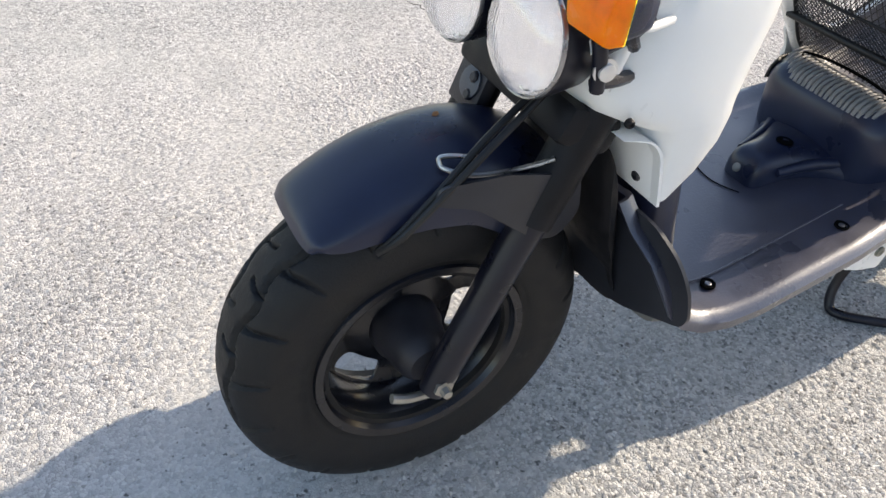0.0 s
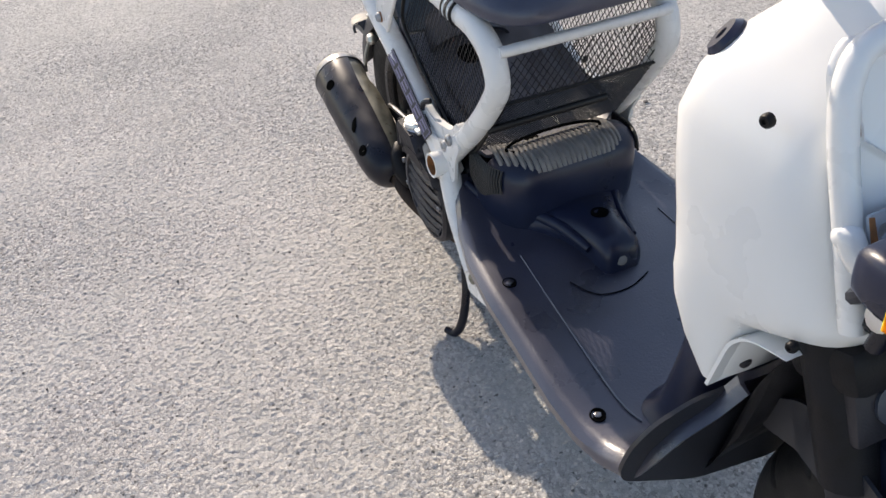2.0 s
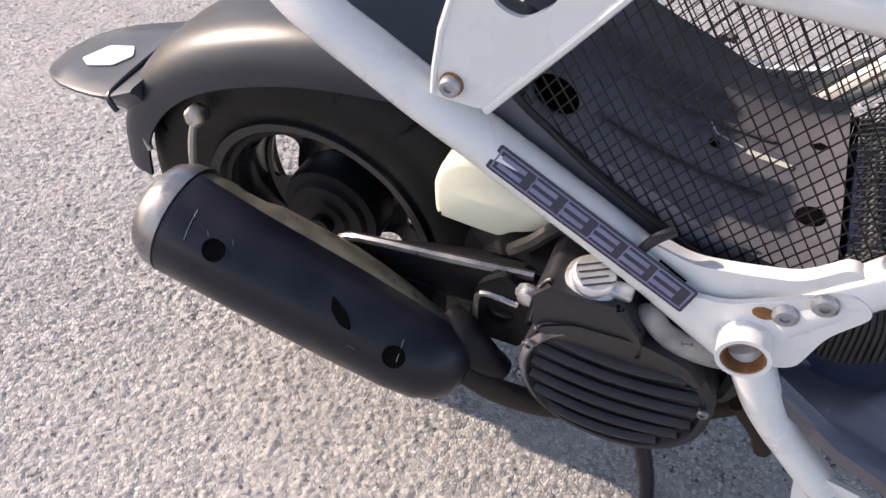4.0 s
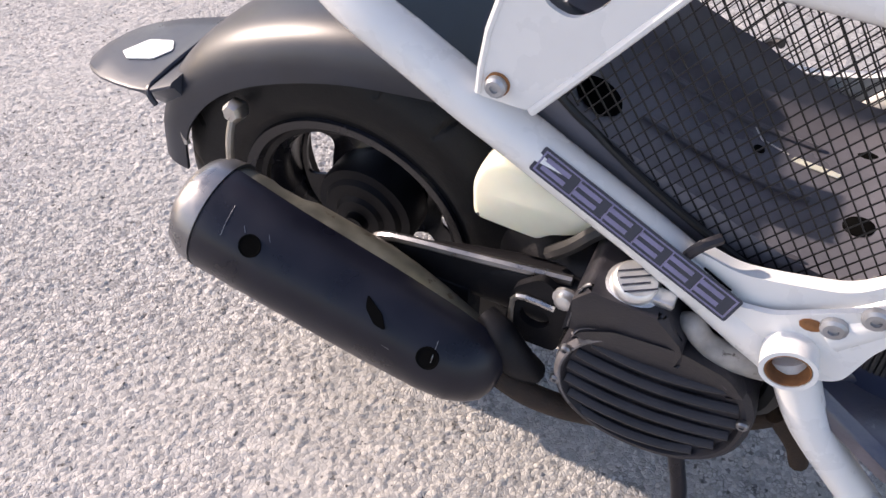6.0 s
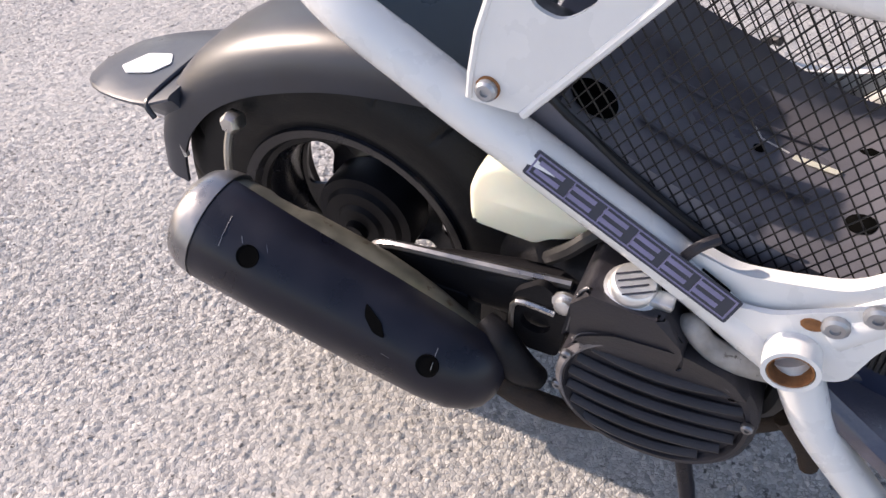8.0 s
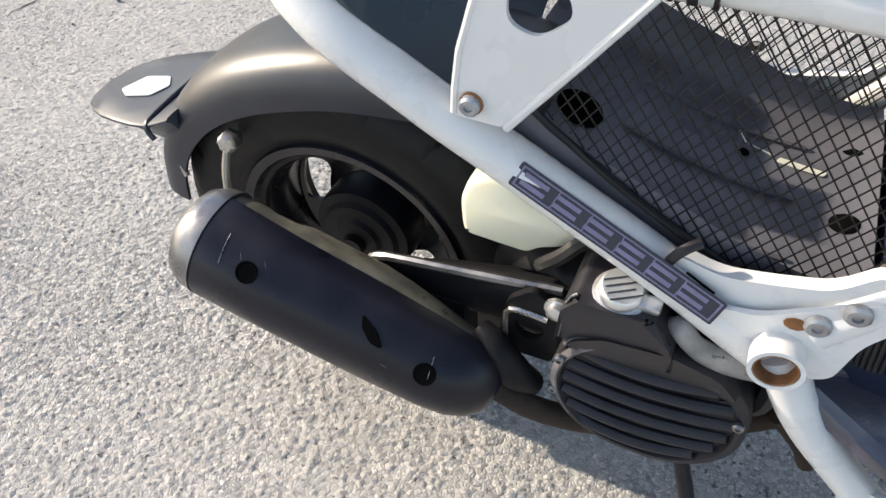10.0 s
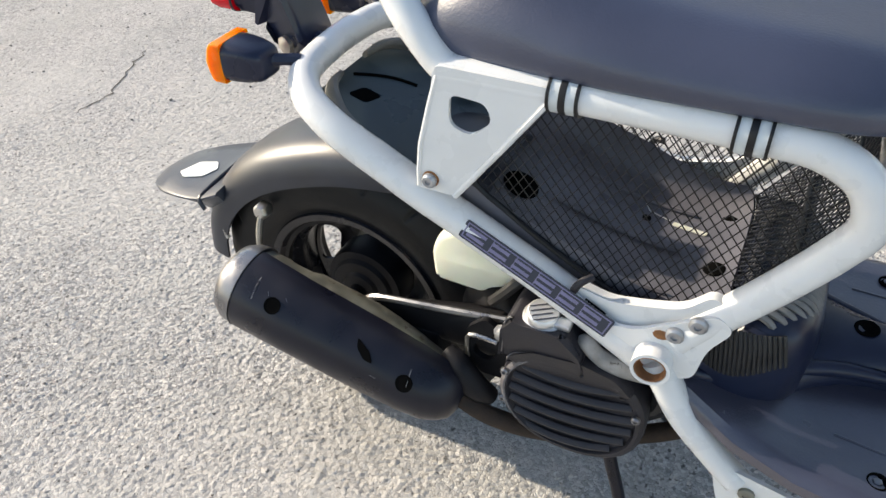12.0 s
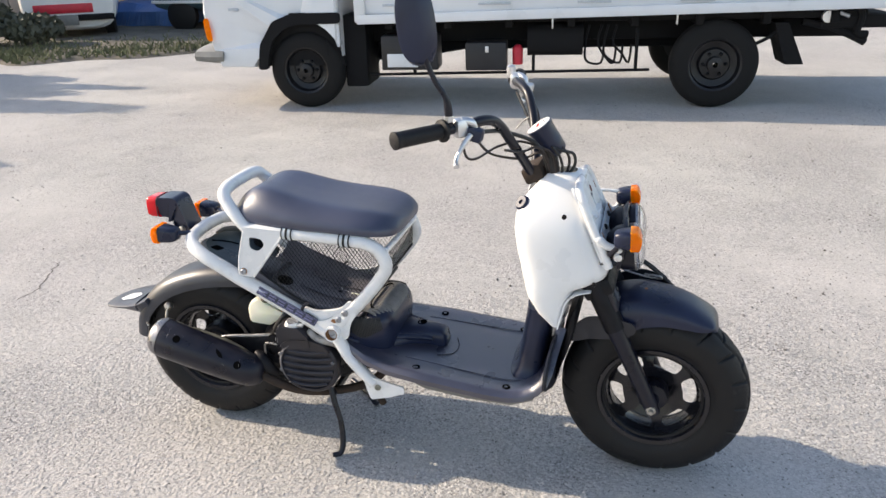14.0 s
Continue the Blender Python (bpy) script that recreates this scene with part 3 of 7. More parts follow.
part("fork_bridge", steered(bm), ENGINE_BLACK, scooter, "black fork bridge and steering stem")
# bracket with bolts at the fender's rear corner
bm = box((0.018, 0.060, 0.072), Matrix.Translation((1.156, -0.072, 0.524)) @ Matrix.Rotation(radians(-22), 4, 'Y'), 0.004)
box((0.05, 0.052, 0.010), Matrix.Translation((1.135, -0.070, 0.547)) @ Matrix.Rotation(radians(-20), 4, 'Y'), 0.003, bm)
fb = part("fender_bracket", steered(bm), DARK_CAST, scooter, "dark cast fender bracket")
part("bolt_plate", steered(lathe([(0.004, 0.0), (0.019, 0.0), (0.019, 0.003), (0.014, 0.004), (0.004, 0.004)], (1.166, -0.066, 0.524), (0.9, 0, 0.4), 16)), TAIL_PLASTIC, fb)
for dz in (0.0, 0.020):
    part("bolt", steered(lathe([(0.007, 0), (0.007, 0.004), (0.005, 0.006)], (1.171 - dz * 0.35, -0.060, 0.512 + dz), (0.9, 0, 0.4), 8)), DARK_CAST, fb)

# front fender: rounded shell over the tyre
crown = spline([(1.409, 0, 0.446), (1.401, 0, 0.459), (1.381, 0, 0.474), (1.345, 0, 0.494), (1.295, 0, 0.512), (1.225, 0, 0.523), (1.165, 0, 0.512), (1.118, 0, 0.488)], 5)
wid = [0.056, 0.066, 0.072, 0.076, 0.079, 0.081, 0.082, 0.080]
dep = [0.010, 0.020, 0.034, 0.048, 0.060, 0.082, 0.096, 0.090]
outer_rings = []
n = len(crown)
for i, c in enumerate(crown):
    u = i / (n - 1) * (len(wid) - 1)
    k = min(int(u), len(wid) - 2)
    w = wid[k] + (wid[k + 1] - wid[k]) * (u - k)
    d = dep[k] + (dep[k + 1] - dep[k]) * (u - k)
    tg = (crown[min(i + 1, n - 1)] - crown[max(i - 1, 0)]).normalized()
    nrm = Vector((tg.z, 0, -tg.x))
    if nrm.z < 0 and nrm.x < 0:
        nrm = -nrm
    arc, arc2 = [], []
    for j in range(25):
        t = math.pi * j / 24
        cy, sy = math.cos(t), math.sin(t)
        off = d * (abs(sy) ** 0.62 - 1)
        arc.append(c + Vector((0, -w * math.copysign(abs(cy) ** 0.72, cy), 0)) + nrm * off)
        arc2.append(c + Vector((0, -(w - 0.004) * math.copysign(abs(cy) ** 0.72, cy), 0)) + nrm * (off - 0.004 if 0 < j < 24 else off))
    outer_rings.append(arc + arc2[::-1])
bm = loft(outer_rings, True)
part("front_fender", steered(bm), BLACK_PLASTIC, scooter, "smooth matt black plastic front fender", 50)

part("rust_spot", steered(slab([(-0.004, -0.003), (0.001, -0.004), (0.005, 0.001), (0.001, 0.004), (-0.003, 0.002)], [], 0.0008, Matrix.Translation((1.234, -0.019, 0.5223)) @ Matrix.Rotation(radians(3), 4, 'Y'))), RUST, scooter, "small orange stain on the fender")

# brake and speedometer cables beside the fork, with their wire loop
bm = bmesh.new()
for o in (0.0, 0.013):
    tube([(1.10 - o * 0.3, 0.058 + o, 0.66), (1.165, 0.062 + o, 0.585), (1.228, 0.076 + o, 0.545), (1.272, 0.083 + o * 0.7, 0.508), (1.318, 0.082 + o * 0.5, 0.462), (1.338, 0.072 + o * 0.2, 0.437)], 0.0040, 8, 8, bm=bm)
part("front_cable", steered(bm), WIRE, scooter, "thin black front brake cables")
bm = tube([(1.160, 0.098, 0.520), (1.185, 0.092, 0.513), (1.235, 0.080, 0.508), (1.262, 0.066, 0.512), (1.268, 0.060, 0.517), (1.262, 0.058, 0.523), (1.225, 0.070, 0.520)], 0.0026, 8, 8)
part("cable_guide", steered(bm), STEEL, scooter, "bent bare wire cable guide")

# ---- front shield: white shell that wraps the steering head ----
def shield_ring(z, xf, xr, w, nf):
    """Half-open ring: front face, rounded corners, sides running back to the open rear edge."""
    cx, hx = (xf + xr) / 2, (xf - xr) / 2
    out = []
    for j in range(33):
        t = -math.pi * 0.80 + 1.60 * math.pi * j / 32
        x, y = math.cos(t), math.sin(t)
        out.append(Vector((cx + hx * math.copysign(abs(x) ** (2 / nf), x), w * math.copysign(abs(y) ** (2 / nf), y), z)))
    return out


sec = [(0.806, 1.060, 1.000, 0.030, 2.6), (0.802, 1.066, 0.982, 0.044, 2.8), (0.790, 1.072, 0.968, 0.056, 3.0), (0.770, 1.080, 0.952, 0.074, 3.4), (0.748, 1.088, 0.936, 0.096, 3.8), (0.724, 1.095, 0.928, 0.117, 4.4), (0.69, 1.104, 0.926, 0.130, 5.0),
       (0.64, 1.124, 0.932, 0.133, 4.8), (0.598, 1.150, 0.940, 0.136, 4.4), (0.574, 1.142, 0.945, 0.136, 4.4), (0.558, 1.112, 0.950, 0.136, 4.2), (0.543, 1.076, 0.954, 0.135, 4.2), (0.515, 1.060, 0.962, 0.134, 4.2), (0.478, 1.050, 0.980, 0.131, 4.0), (0.447, 1.040, 1.012, 0.127, 3.4)]
rings = []
for z, xf, xr, w, nf in sec:
    xr -= 0.011 * min(1.0, max(0.0, (z - 0.447) / 0.07)) * min(1.0, max(0.0, (0.80 - z) / 0.05))
    o = shield_ring(z, xf, xr, w, nf)
    i = [Vector((q.x + (-0.004 if q.x > (xf + xr) / 2 else 0.002), q.y * (w - 0.004) / w, z)) for q in o]
    rings.append(o + i[::-1])
bm = loft(rings, True)
shield = part("front_shield", bm, WHITE_PANEL, scooter, "glossy white plastic front shield with small dark bolts", 50)
for s in (-1, 1):
    for c, r in (((1.040, s * 0.128, 0.731), 0.0058), ((1.114, s * 0.133, 0.572), 0.0050)):
        bolt(c, (0.12, s, 0), r, 0.006, shield, ENGINE_BLACK, washer=False)
# tongues that run down inside the sides' front edges, bolted to the apron
for s in (-1, 1):
    prof = spline([(1.034, 0, 0.442), (1.044, 0, 0.487), (1.052, 0, 0.514), (1.071, 0, 0.534), (1.108, 0, 0.546)], 4)
    rings = []
    for i, q in enumerate(prof):
        inner = 0.058 - 0.020 * i / (len(prof) - 1)
        rings.append([Vector((q.x, s * inner, q.z)), Vector((q.x, s * 0.1285, q.z)), Vector((q.x - 0.004, s * 0.1285, q.z)), Vector((q.x - 0.004, s * inner, q.z))])
    tg_ue = part("shield_tongue", loft(rings), WHITE_PANEL, shield, "white tongue below the shield's ledge", 50)
    bolt((1.040, s * 0.096, 0.467), (1, 0, -0.2), 0.0065, 0.006, tg_ue, DARK_CAST, washer=False)
# lock on the rear shoulder
lk = part("key_lock", lathe([(0.016, -0.01), (0.019, 0.004), (0.019, 0.016), (0.015, 0.021), (0.006, 0.021), (0.005, 0.016)], (0.945, -0.074, 0.734), (-0.55, -0.55, 0.62), 20), BLACK_PLASTIC, scooter, "round black ignition lock")
part("key_cover", tube([(0.955, -0.098, 0.734), (0.959, -0.104, 0.724), (0.959, -0.106, 0.714)], 0.004, 8), STEEL, lk)

# ---- front cover: white plate with a rounded tubular edge and three pressed fields ----
FX = Matrix.Translation((1.122, 0, 0.681)) @ Matrix.Rotation(math.atan2(0.43, 1.0), 4, 'Y').inverted()


def face(x, y, z=0.0):
    """A place on the sloping front cover: x across (to the scooter's left), y up along the slope, z proud of it."""
    return FX @ Vector((z, x, y))


bm = bmesh.new()
NU, NV = 181, 141
grid = []


def cover_half(yy):
    return 0.116 - 0.012 * max(0.0, (yy - 0.03) / 0.1) ** 1.6


for i in range(NV):
    v = i / (NV - 1)
    yy = -0.075 + v * 0.200
    half = cover_half(yy)
    half *= 1.0 if yy < 0.095 else math.sqrt(max(0.06, 1 - ((yy - 0.095) / 0.036) ** 2.4)) * 0.36 + 0.64
    row = []
    for j in range(NU):
        u = -1 + 2 * j / (NU - 1)
        x = u * half
        z = -0.016 * abs(u) ** 3.5 - 0.004 * max(0, (yy - 0.09) / 0.04)
        # three fields pressed in below the tubular edge, with raised beads round them
        lo = 0.030 + max(0, abs(x) - 0.070) * 0.9 + (0.004 if abs(x) > 0.044 else 0)
        e = min(yy - lo, 0.113 - yy - max(0, abs(x) - 0.075) * 0.6, 0.0965 - abs(x), abs(abs(x) - 0.044 - max(0, 0.046 - yy) * 0.7) - 0.0025)
        z += -0.0075 * min(1.0, max(0.0, e / 0.005)) + 0.0040 * math.exp(-((e + 0.001) / 0.0019) ** 2)
        row.append(bm.verts.new(face(x, yy, z)))
    grid.append(row)
for i in range(NV - 1):
    for j in range(NU - 1):
        bm.faces.new((grid[i][j], grid[i][j + 1], grid[i + 1][j + 1], grid[i + 1][j]))
ret = bmesh.ops.extrude_face_region(bm, geom=bm.faces[:])
vs = [e for e in ret["geom"] if isinstance(e, bmesh.types.BMVert)]
bmesh.ops.translate(bm, vec=FX.to_3x3() @ Vector((-0.005, 0, 0)), verts=vs)
cover = part("front_cover", bm, WHITE_PANEL, scooter, "white front cover with three pressed fields, rust at the edges", 60)
edge = [face(-0.120, -0.075, -0.006), face(-0.118, -0.02, -0.006), face(-0.113, 0.06, -0.008), face(-0.104, 0.100, -0.008), face(-0.078, 0.120, -0.008), face(0, 0.124, -0.006),
        face(0.078, 0.120, -0.008), face(0.104, 0.100, -0.008), face(0.113, 0.06, -0.008), face(0.118, -0.02, -0.006), face(0.120, -0.075, -0.006)]
part("edge_tube", tube(edge, 0.0100, 14, 8), WHITE_FRAME, cover, "white painted tube along the cover's edge")
for s in (-1, 1):
    part("side_stay", tube([face(s * 0.1205, -0.004, -0.006), (1.122, s * 0.1215, 0.678), (1.134, s * 0.122, 0.667), (1.152, s * 0.122, 0.660), (1.172, s * 0.121, 0.654)], [0.0100, 0.0098, 0.0092, 0.0085, 0.0080], 12), WHITE_FRAME, cover, "white tube end bent forward to the lamps")
    part("rust_patch", slab(rounded([(-0.003, -0.016), (0.003, -0.014), (0.003, 0.016), (-0.002, 0.018)], 0.002), [], 0.0012,
                            Matrix.Translation(face(s * 0.1035, 0.075, -0.006)) @ FX.to_3x3().to_4x4() @ Matrix(((0, 0, 1, 0), (1, 0, 0, 0), (0, 1, 0, 0), (0, 0, 0, 1)))), RUST, cover)
# hook hole with rusty rim, emblem bars
FM = FX @ Matrix(((0, 0, 1, 0), (1, 0, 0, 0), (0, 1, 0, 0), (0, 0, 0, 1)))
hk = part("bag_hook", slab(rounded([(-0.010, 0.078), (0.010, 0.078), (0.010, 0.113), (-0.010, 0.113)], 0.007), [], 0.0060, FM @ Matrix.Translation((0, 0, -0.006))), WHITE_PANEL, cover)
part("rust_hole", slab(circle(0, 0.088, 0.0080, 18), [], 0.0012, FM @ Matrix.Translation((0, 0, 0.0003))), RUST_RED, hk, "rusty hole")
bm = bmesh.new()
for i in range(5):
    x0 = -0.028 + i * 0.0116
    join(bm, slab([(x0, 0.066), (x0 + 0.0090, 0.066), (x0 + 0.0090, 0.075), (x0, 0.075)], [], 0.0020, FM @ Matrix.Translation((0, 0, -0.0066))))
part("emblem", bm, EMBLEM, cover, "small grey metal emblem bars")

# perforated bracket across the cover's foot
bk = part("lamp_bracket", slab(rounded([(-0.112, -0.012), (0.112, -0.012), (0.112, 0.014), (-0.112, 0.014)], 0.004), [circle(-0.100 + i * 0.025, 0.0, 0.0052, 14) for i in (0, 1, 3, 4, 5, 7, 8)], 0.003, FM @ Matrix.Translation((0, -0.003, 0.004))), GREY_BRACKET, scooter, "grey perforated steel strip with rusty ends")
for x in (-0.048, 0.048):
    bolt(face(x, 0.0, 0.007), FX.to_3x3() @ Vector((1, 0, 0)), 0.0068, 0.006, bk, ENGINE_BLACK, washer=False)

for x0, x1 in ((-0.1125, -0.106), (0.096, 0.1125)):
    part("rust_end", slab([(x0, -0.011), (x1, -0.010), (x1 - 0.002, 0.012), (x0, 0.013)], [], 0.0008, FM @ Matrix.Translation((0, -0.003, 0.0072))), RUST, bk, "rusty end")

# ---- twin headlights ----
def headlight(y, z):
    c, ax = Vector((1.196, y, z)), Vector((0.975, 0, 0.10)).normalized()
    h = part("headlight", lathe([(0.018, -0.062), (0.034, -0.058), (0.050, -0.038), (0.055, -0.012), (0.0560, 0.000), (0.0560, 0.003), (0.0552, 0.005), (0.0545, 0.004), (0.0545, -0.010), (0.046, -0.034), (0.031, -0.052), (0.014, -0.057)], c, ax, 40, closed=True), BLACK_METAL, scooter, "round clear headlight in a black shell")
    part("reflector", lathe([(0.0540, -0.001), (0.0525, -0.012), (0.047, -0.026), (0.038, -0.038), (0.026, -0.047), (0.010, -0.052), (0.010, -0.0535), (0.027, -0.0485), (0.039, -0.0395), (0.048, -0.0275), (0.0535, -0.0125)], c, ax, 40, closed=True), REFLECTOR, h, "mirror-bright reflector bowl")
    part("bezel", lathe([(0.0535, 0.003), (0.0562, 0.004), (0.0566, 0.0065), (0.0556, 0.0085), (0.0540, 0.0080)], c, ax, 56, closed=True), LENS_RIM, h, "thin bright lamp rim")
    part("bulb_shield", lathe([(0.013, -0.050), (0.013, -0.018), (0.010, -0.012), (0.002, -0.011)], c + Vector((0, 0, 0.008)), ax, 20), BULB, h, "gold-tinted bulb cap")
    # fluted glass
    seg = 96
    side_v = Vector((0, 1, 0))
    up_v = ax.cross(side_v).normalized()
    bm = bmesh.new()
    rings = []
    for r, hh in ((0.0540, 0.006), (0.050, 0.0145), (0.042, 0.0205), (0.032, 0.0245), (0.020, 0.0270), (0.008, 0.0280), (0.0008, 0.0282)):
        rings.append([c + ax * (hh + (0.00003 * math.cos(r * math.cos(a) * 1100) if r < 0.048 else 0.0)) + r * (math.cos(a) * side_v + math.sin(a) * up_v) for a in (2 * math.pi * j / seg for j in range(seg))])
    back = [[q - ax * 0.0028 for q in ring] for ring in rings[::-1]]
    loft(rings + back, True, False, bm)
    g = part("lens", bm, GLASS, h, "clear fluted glass lens", 25)
    g.visible_shadow = False
    return h


headlight(-0.058, 0.643)
headlight(0.073, 0.648)
bm = tube([(1.165, -0.122, 0.612), (1.172, -0.122, 0.652), (1.178, -0.102, 0.688), (1.176, -0.055, 0.703), (1.172, 0.010, 0.703), (1.176, 0.072, 0.703), (1.178, 0.120, 0.688), (1.172, 0.137, 0.660), (1.165, 0.136, 0.618)], 0.0068, 10, 8)
hb = part("headlight_bar", bm, BLACK_METAL, scooter, "thin black bent bar over the headlights")
bm = box((0.012, 0.030, 0.075), Matrix.Translation((1.172, 0.008, 0.645)), 0.004)
part("centre_plate", bm, BLACK_METAL, hb)
for s, y in ((-1, -0.118), (1, 0.134)):
    part("bar_stay", tube([(1.168, y, 0.625), (1.135, y * 0.95, 0.618), (1.10, y * 0.85, 0.612)], 0.0065, 8), BLACK_METAL, hb)
    part("bar_stay", tube([(1.168, y, 0.655), (1.135, y * 0.98, 0.662), (1.105, y * 0.90, 0.668)], 0.0055, 8), BLACK_METAL, hb)
    bolt((1.165, y + s * 0.006, 0.640), (0.2, s, 0), 0.008, 0.008, hb, ALUMINIUM)


def winker(c, ax, name="turn_signal", size=(0.0268, 0.0236), depth=0.027, cup=0.036):
    """An amber lamp: a boxy lens with a level ridge across its face, on a black cup; ax points the way that it shines."""
    c, ax = Vector(c), Vector(ax).normalized()
    a, b = size
    u = Vector((0, 1, 0))
    v = ax.cross(u).normalized()
    v = v if v.z > 0 else -v
    shell = loft([sring(c - ax * (cup * d), u, v, a * k, b * k, 4.0, 28) for d, k in ((1.0, 0.45), (0.97, 0.62), (0.86, 0.78), (0.55, 0.92), (0.2, 0.99), (0.0, 1.0))])
    w = part(name, shell, BLACK_PLASTIC, scooter, "boxy amber turn signal in a black cup")
    prof = [(0.0, -1.0), (0.62, -1.0), (0.80, -0.90), (0.92, -0.55), (1.0, -0.04), (1.0, 0.08), (0.84, 0.62), (0.66, 0.93), (0.50, 1.0), (0.0, 1.0)]
    rings = []
    for t in (-1.0, -0.965, -0.88, -0.5, 0.0, 0.5, 0.88, 0.965, 1.0):
        k = 1.0 if abs(t) < 0.9 else (0.97 if abs(t) < 0.98 else 0.90)
        rings.append([c + u * (a * 1.005 * t) + ax * (depth * d * k) + v * (b * 1.01 * h * k) for d, h in prof])
    lens = part("amber_lens", loft(rings), ORANGE, w, "amber plastic lens", 24)
    bowl = loft([sring(c + ax * d, u, v, a * k, b * k, 3.0, 28) for d, k in ((0.0015, 0.97), (0.0010, 0.80), (-0.004, 0.55), (-0.007, 0.28))])
    part("bowl", bowl, PALE_AMBER, w, "pale reflector bowl")
    part("bulb", lathe([(0.007, -0.006), (0.0085, 0.002), (0.007, 0.008), (0.002, 0.011)], c, ax, 14), BULB, w)
    return w


for x, y, z in ((1.190, -0.141, 0.693), (1.180, 0.148, 0.701)):
    w = winker((x, y, z), (1, 0, 0.05), size=(0.0255, 0.0224), depth=0.025)
    part("stalk", tube([(x - 0.022, y, z - 0.014), (x - 0.032, y * 0.98, z - 0.030), (x - 0.045, y * 0.93, z - 0.046)], 0.006, 8), BLACK_METAL, w)
part("lamp_stay", tube([(1.080, 0.126, 0.716), (1.110, 0.134, 0.717), (1.142, 0.137, 0.715), (1.152, 0.137, 0.709), (1.152, 0.137, 0.690), (1.144, 0.136, 0.674), (1.118, 0.133, 0.667), (1.086, 0.127, 0.667)], 0.0042, 10, 8), WHITE_FRAME, scooter, "bent white wire stay behind a headlamp")

# ---- handlebar ----
bm = tube([(0.952, -0.030, 0.800), (0.938, -0.052, 0.835), (0.915, -0.105, 0.900), (0.898, -0.145, 0.945), (0.878, -0.185, 0.963), (0.838, -0.240, 0.960), (0.745, -0.365, 0.960)], 0.0115, 14, 8)
tube([(0.952, 0.030, 0.800), (0.940, 0.070, 0.850), (0.926, 0.115, 0.905), (0.906, 0.150, 0.950), (0.880, 0.190, 0.966), (0.855, 0.240, 0.966), (0.838, 0.360, 0.955)], 0.0115, 14, 8, bm=bm)
hbar = part("handlebar", steered(bm), BLACK_METAL, scooter, "black bent tubular handlebar")
part("clamp", steered(box((0.050, 0.085, 0.040), Matrix.Translation((0.955, 0, 0.800)) @ Matrix.Rotation(radians(-25), 4, 'Y'), 0.008)), SOOT_RUST, hbar, "rust-brown steel handlebar clamp")
part("stem", steered(lathe([(0.020, -0.09), (0.020, 0.0), (0.026, 0.004), (0.026, 0.02)], (0.968, 0, 0.790), RAKE, 20)), SOOT_RUST, hbar)
d = Vector((0.745 - 0.838, -0.125, 0.0)).normalized()
for s in (-1, 1):
    gd = d if s < 0 else Vector((-0.14, 0.985, -0.09)).normalized()
    g0 = Vector((0.812, -0.276, 0.960)) if s < 0 else Vector((0.848, 0.284, 0.963))
    prof = [(0.012, 0.0), (0.024, 0.0), (0.024, 0.006), (0.0165, 0.009)] + [(0.0165 + (0.0009 if i % 2 else 0.0), 0.012 + i * 0.0042) for i in range(24)] + [(0.0175, 0.114), (0.0185, 0.116), (0.0185, 0.122), (0.013, 0.125), (0.004, 0.125)]
    part("grip", steered(lathe(prof, g0, gd, 20)), RUBBER, hbar, "black ribbed rubber grip")
    hk = Vector((0.838, -0.246, 0.960)) if s < 0 else Vector((0.854, 0.248, 0.966))
    bm = box((0.032, 0.032, 0.042), Matrix.Translation(hk) @ Matrix.Rotation(math.atan2(gd.y, gd.x), 4, 'Z'), 0.010)
    part("switch_housing", steered(bm), ALUMINIUM, hbar)
    bm = box((0.036, 0.030, 0.030), Matrix.Translation(hk + Vector((0.030, -s * 0.012, -0.016))) @ Matrix.Rotation(radians(14), 4, 'Y'), 0.007)
    part("brake_switch", steered(bm), BLACK_PLASTIC if s < 0 else ALUMINIUM, hbar, "dark plastic brake switch box" if s < 0 else "bare aluminium lever bracket")
    bm = tube([hk + Vector((0.004, 0, 0.014)), hk + Vector((0.022, -s * 0.010, 0.010)), hk + Vector((0.030, -s * 0.016, -0.004))], [0.010, 0.009, 0.006], 10, 4)
    part("lever_bracket", steered(bm), ALUMINIUM, hbar, "bare aluminium lever bracket")
    lv = [hk + Vector((0.026, s * 0.006, -0.012)), hk + Vector((0.014, s * 0.020, -0.030)), hk + Vector((0.006, s * 0.031, -0.046)), hk + Vector((0.003, s * 0.044, -0.060)), hk + Vector((0.008, s * 0.058, -0.068))]
    part("brake_lever", steered(tube(lv, [0.0060, 0.0058, 0.0050, 0.0046, 0.0062], 10, 6)), ALUMINIUM, hbar, "polished aluminium brake lever")
# mirror on the throttle side
mr = part("mirror", steered(loft([sring((0.764 + o * 0.3, -0.290 + o, 1.172), (1, 0.25, 0.05), (-0.10, 0, 1), a, b, 2.6, 30) for o, a, b in ((-0.016, 0.018, 0.056), (-0.012, 0.028, 0.070), (0.0, 0.034, 0.078), (0.010, 0.035, 0.079), (0.013, 0.033, 0.077))])), BLACK_PLASTIC, scooter, "matt black oval rear-view mirror on a bent stalk")
part("stalk", steered(tube([(0.822, -0.268, 0.968), (0.822, -0.272, 1.005), (0.818, -0.276, 1.030), (0.800, -0.282, 1.062), (0.786, -0.285, 1.095), (0.782, -0.287, 1.110)], [0.009, 0.009, 0.0062, 0.0058, 0.0058, 0.008], 10, 6)), BLACK_METAL, mr)
part("lock_nut", steered(lathe([(0.011, 0), (0.011, 0.012)], (0.822, -0.270, 0.978), (0, 0, 1), 6)), ALUMINIUM, mr)
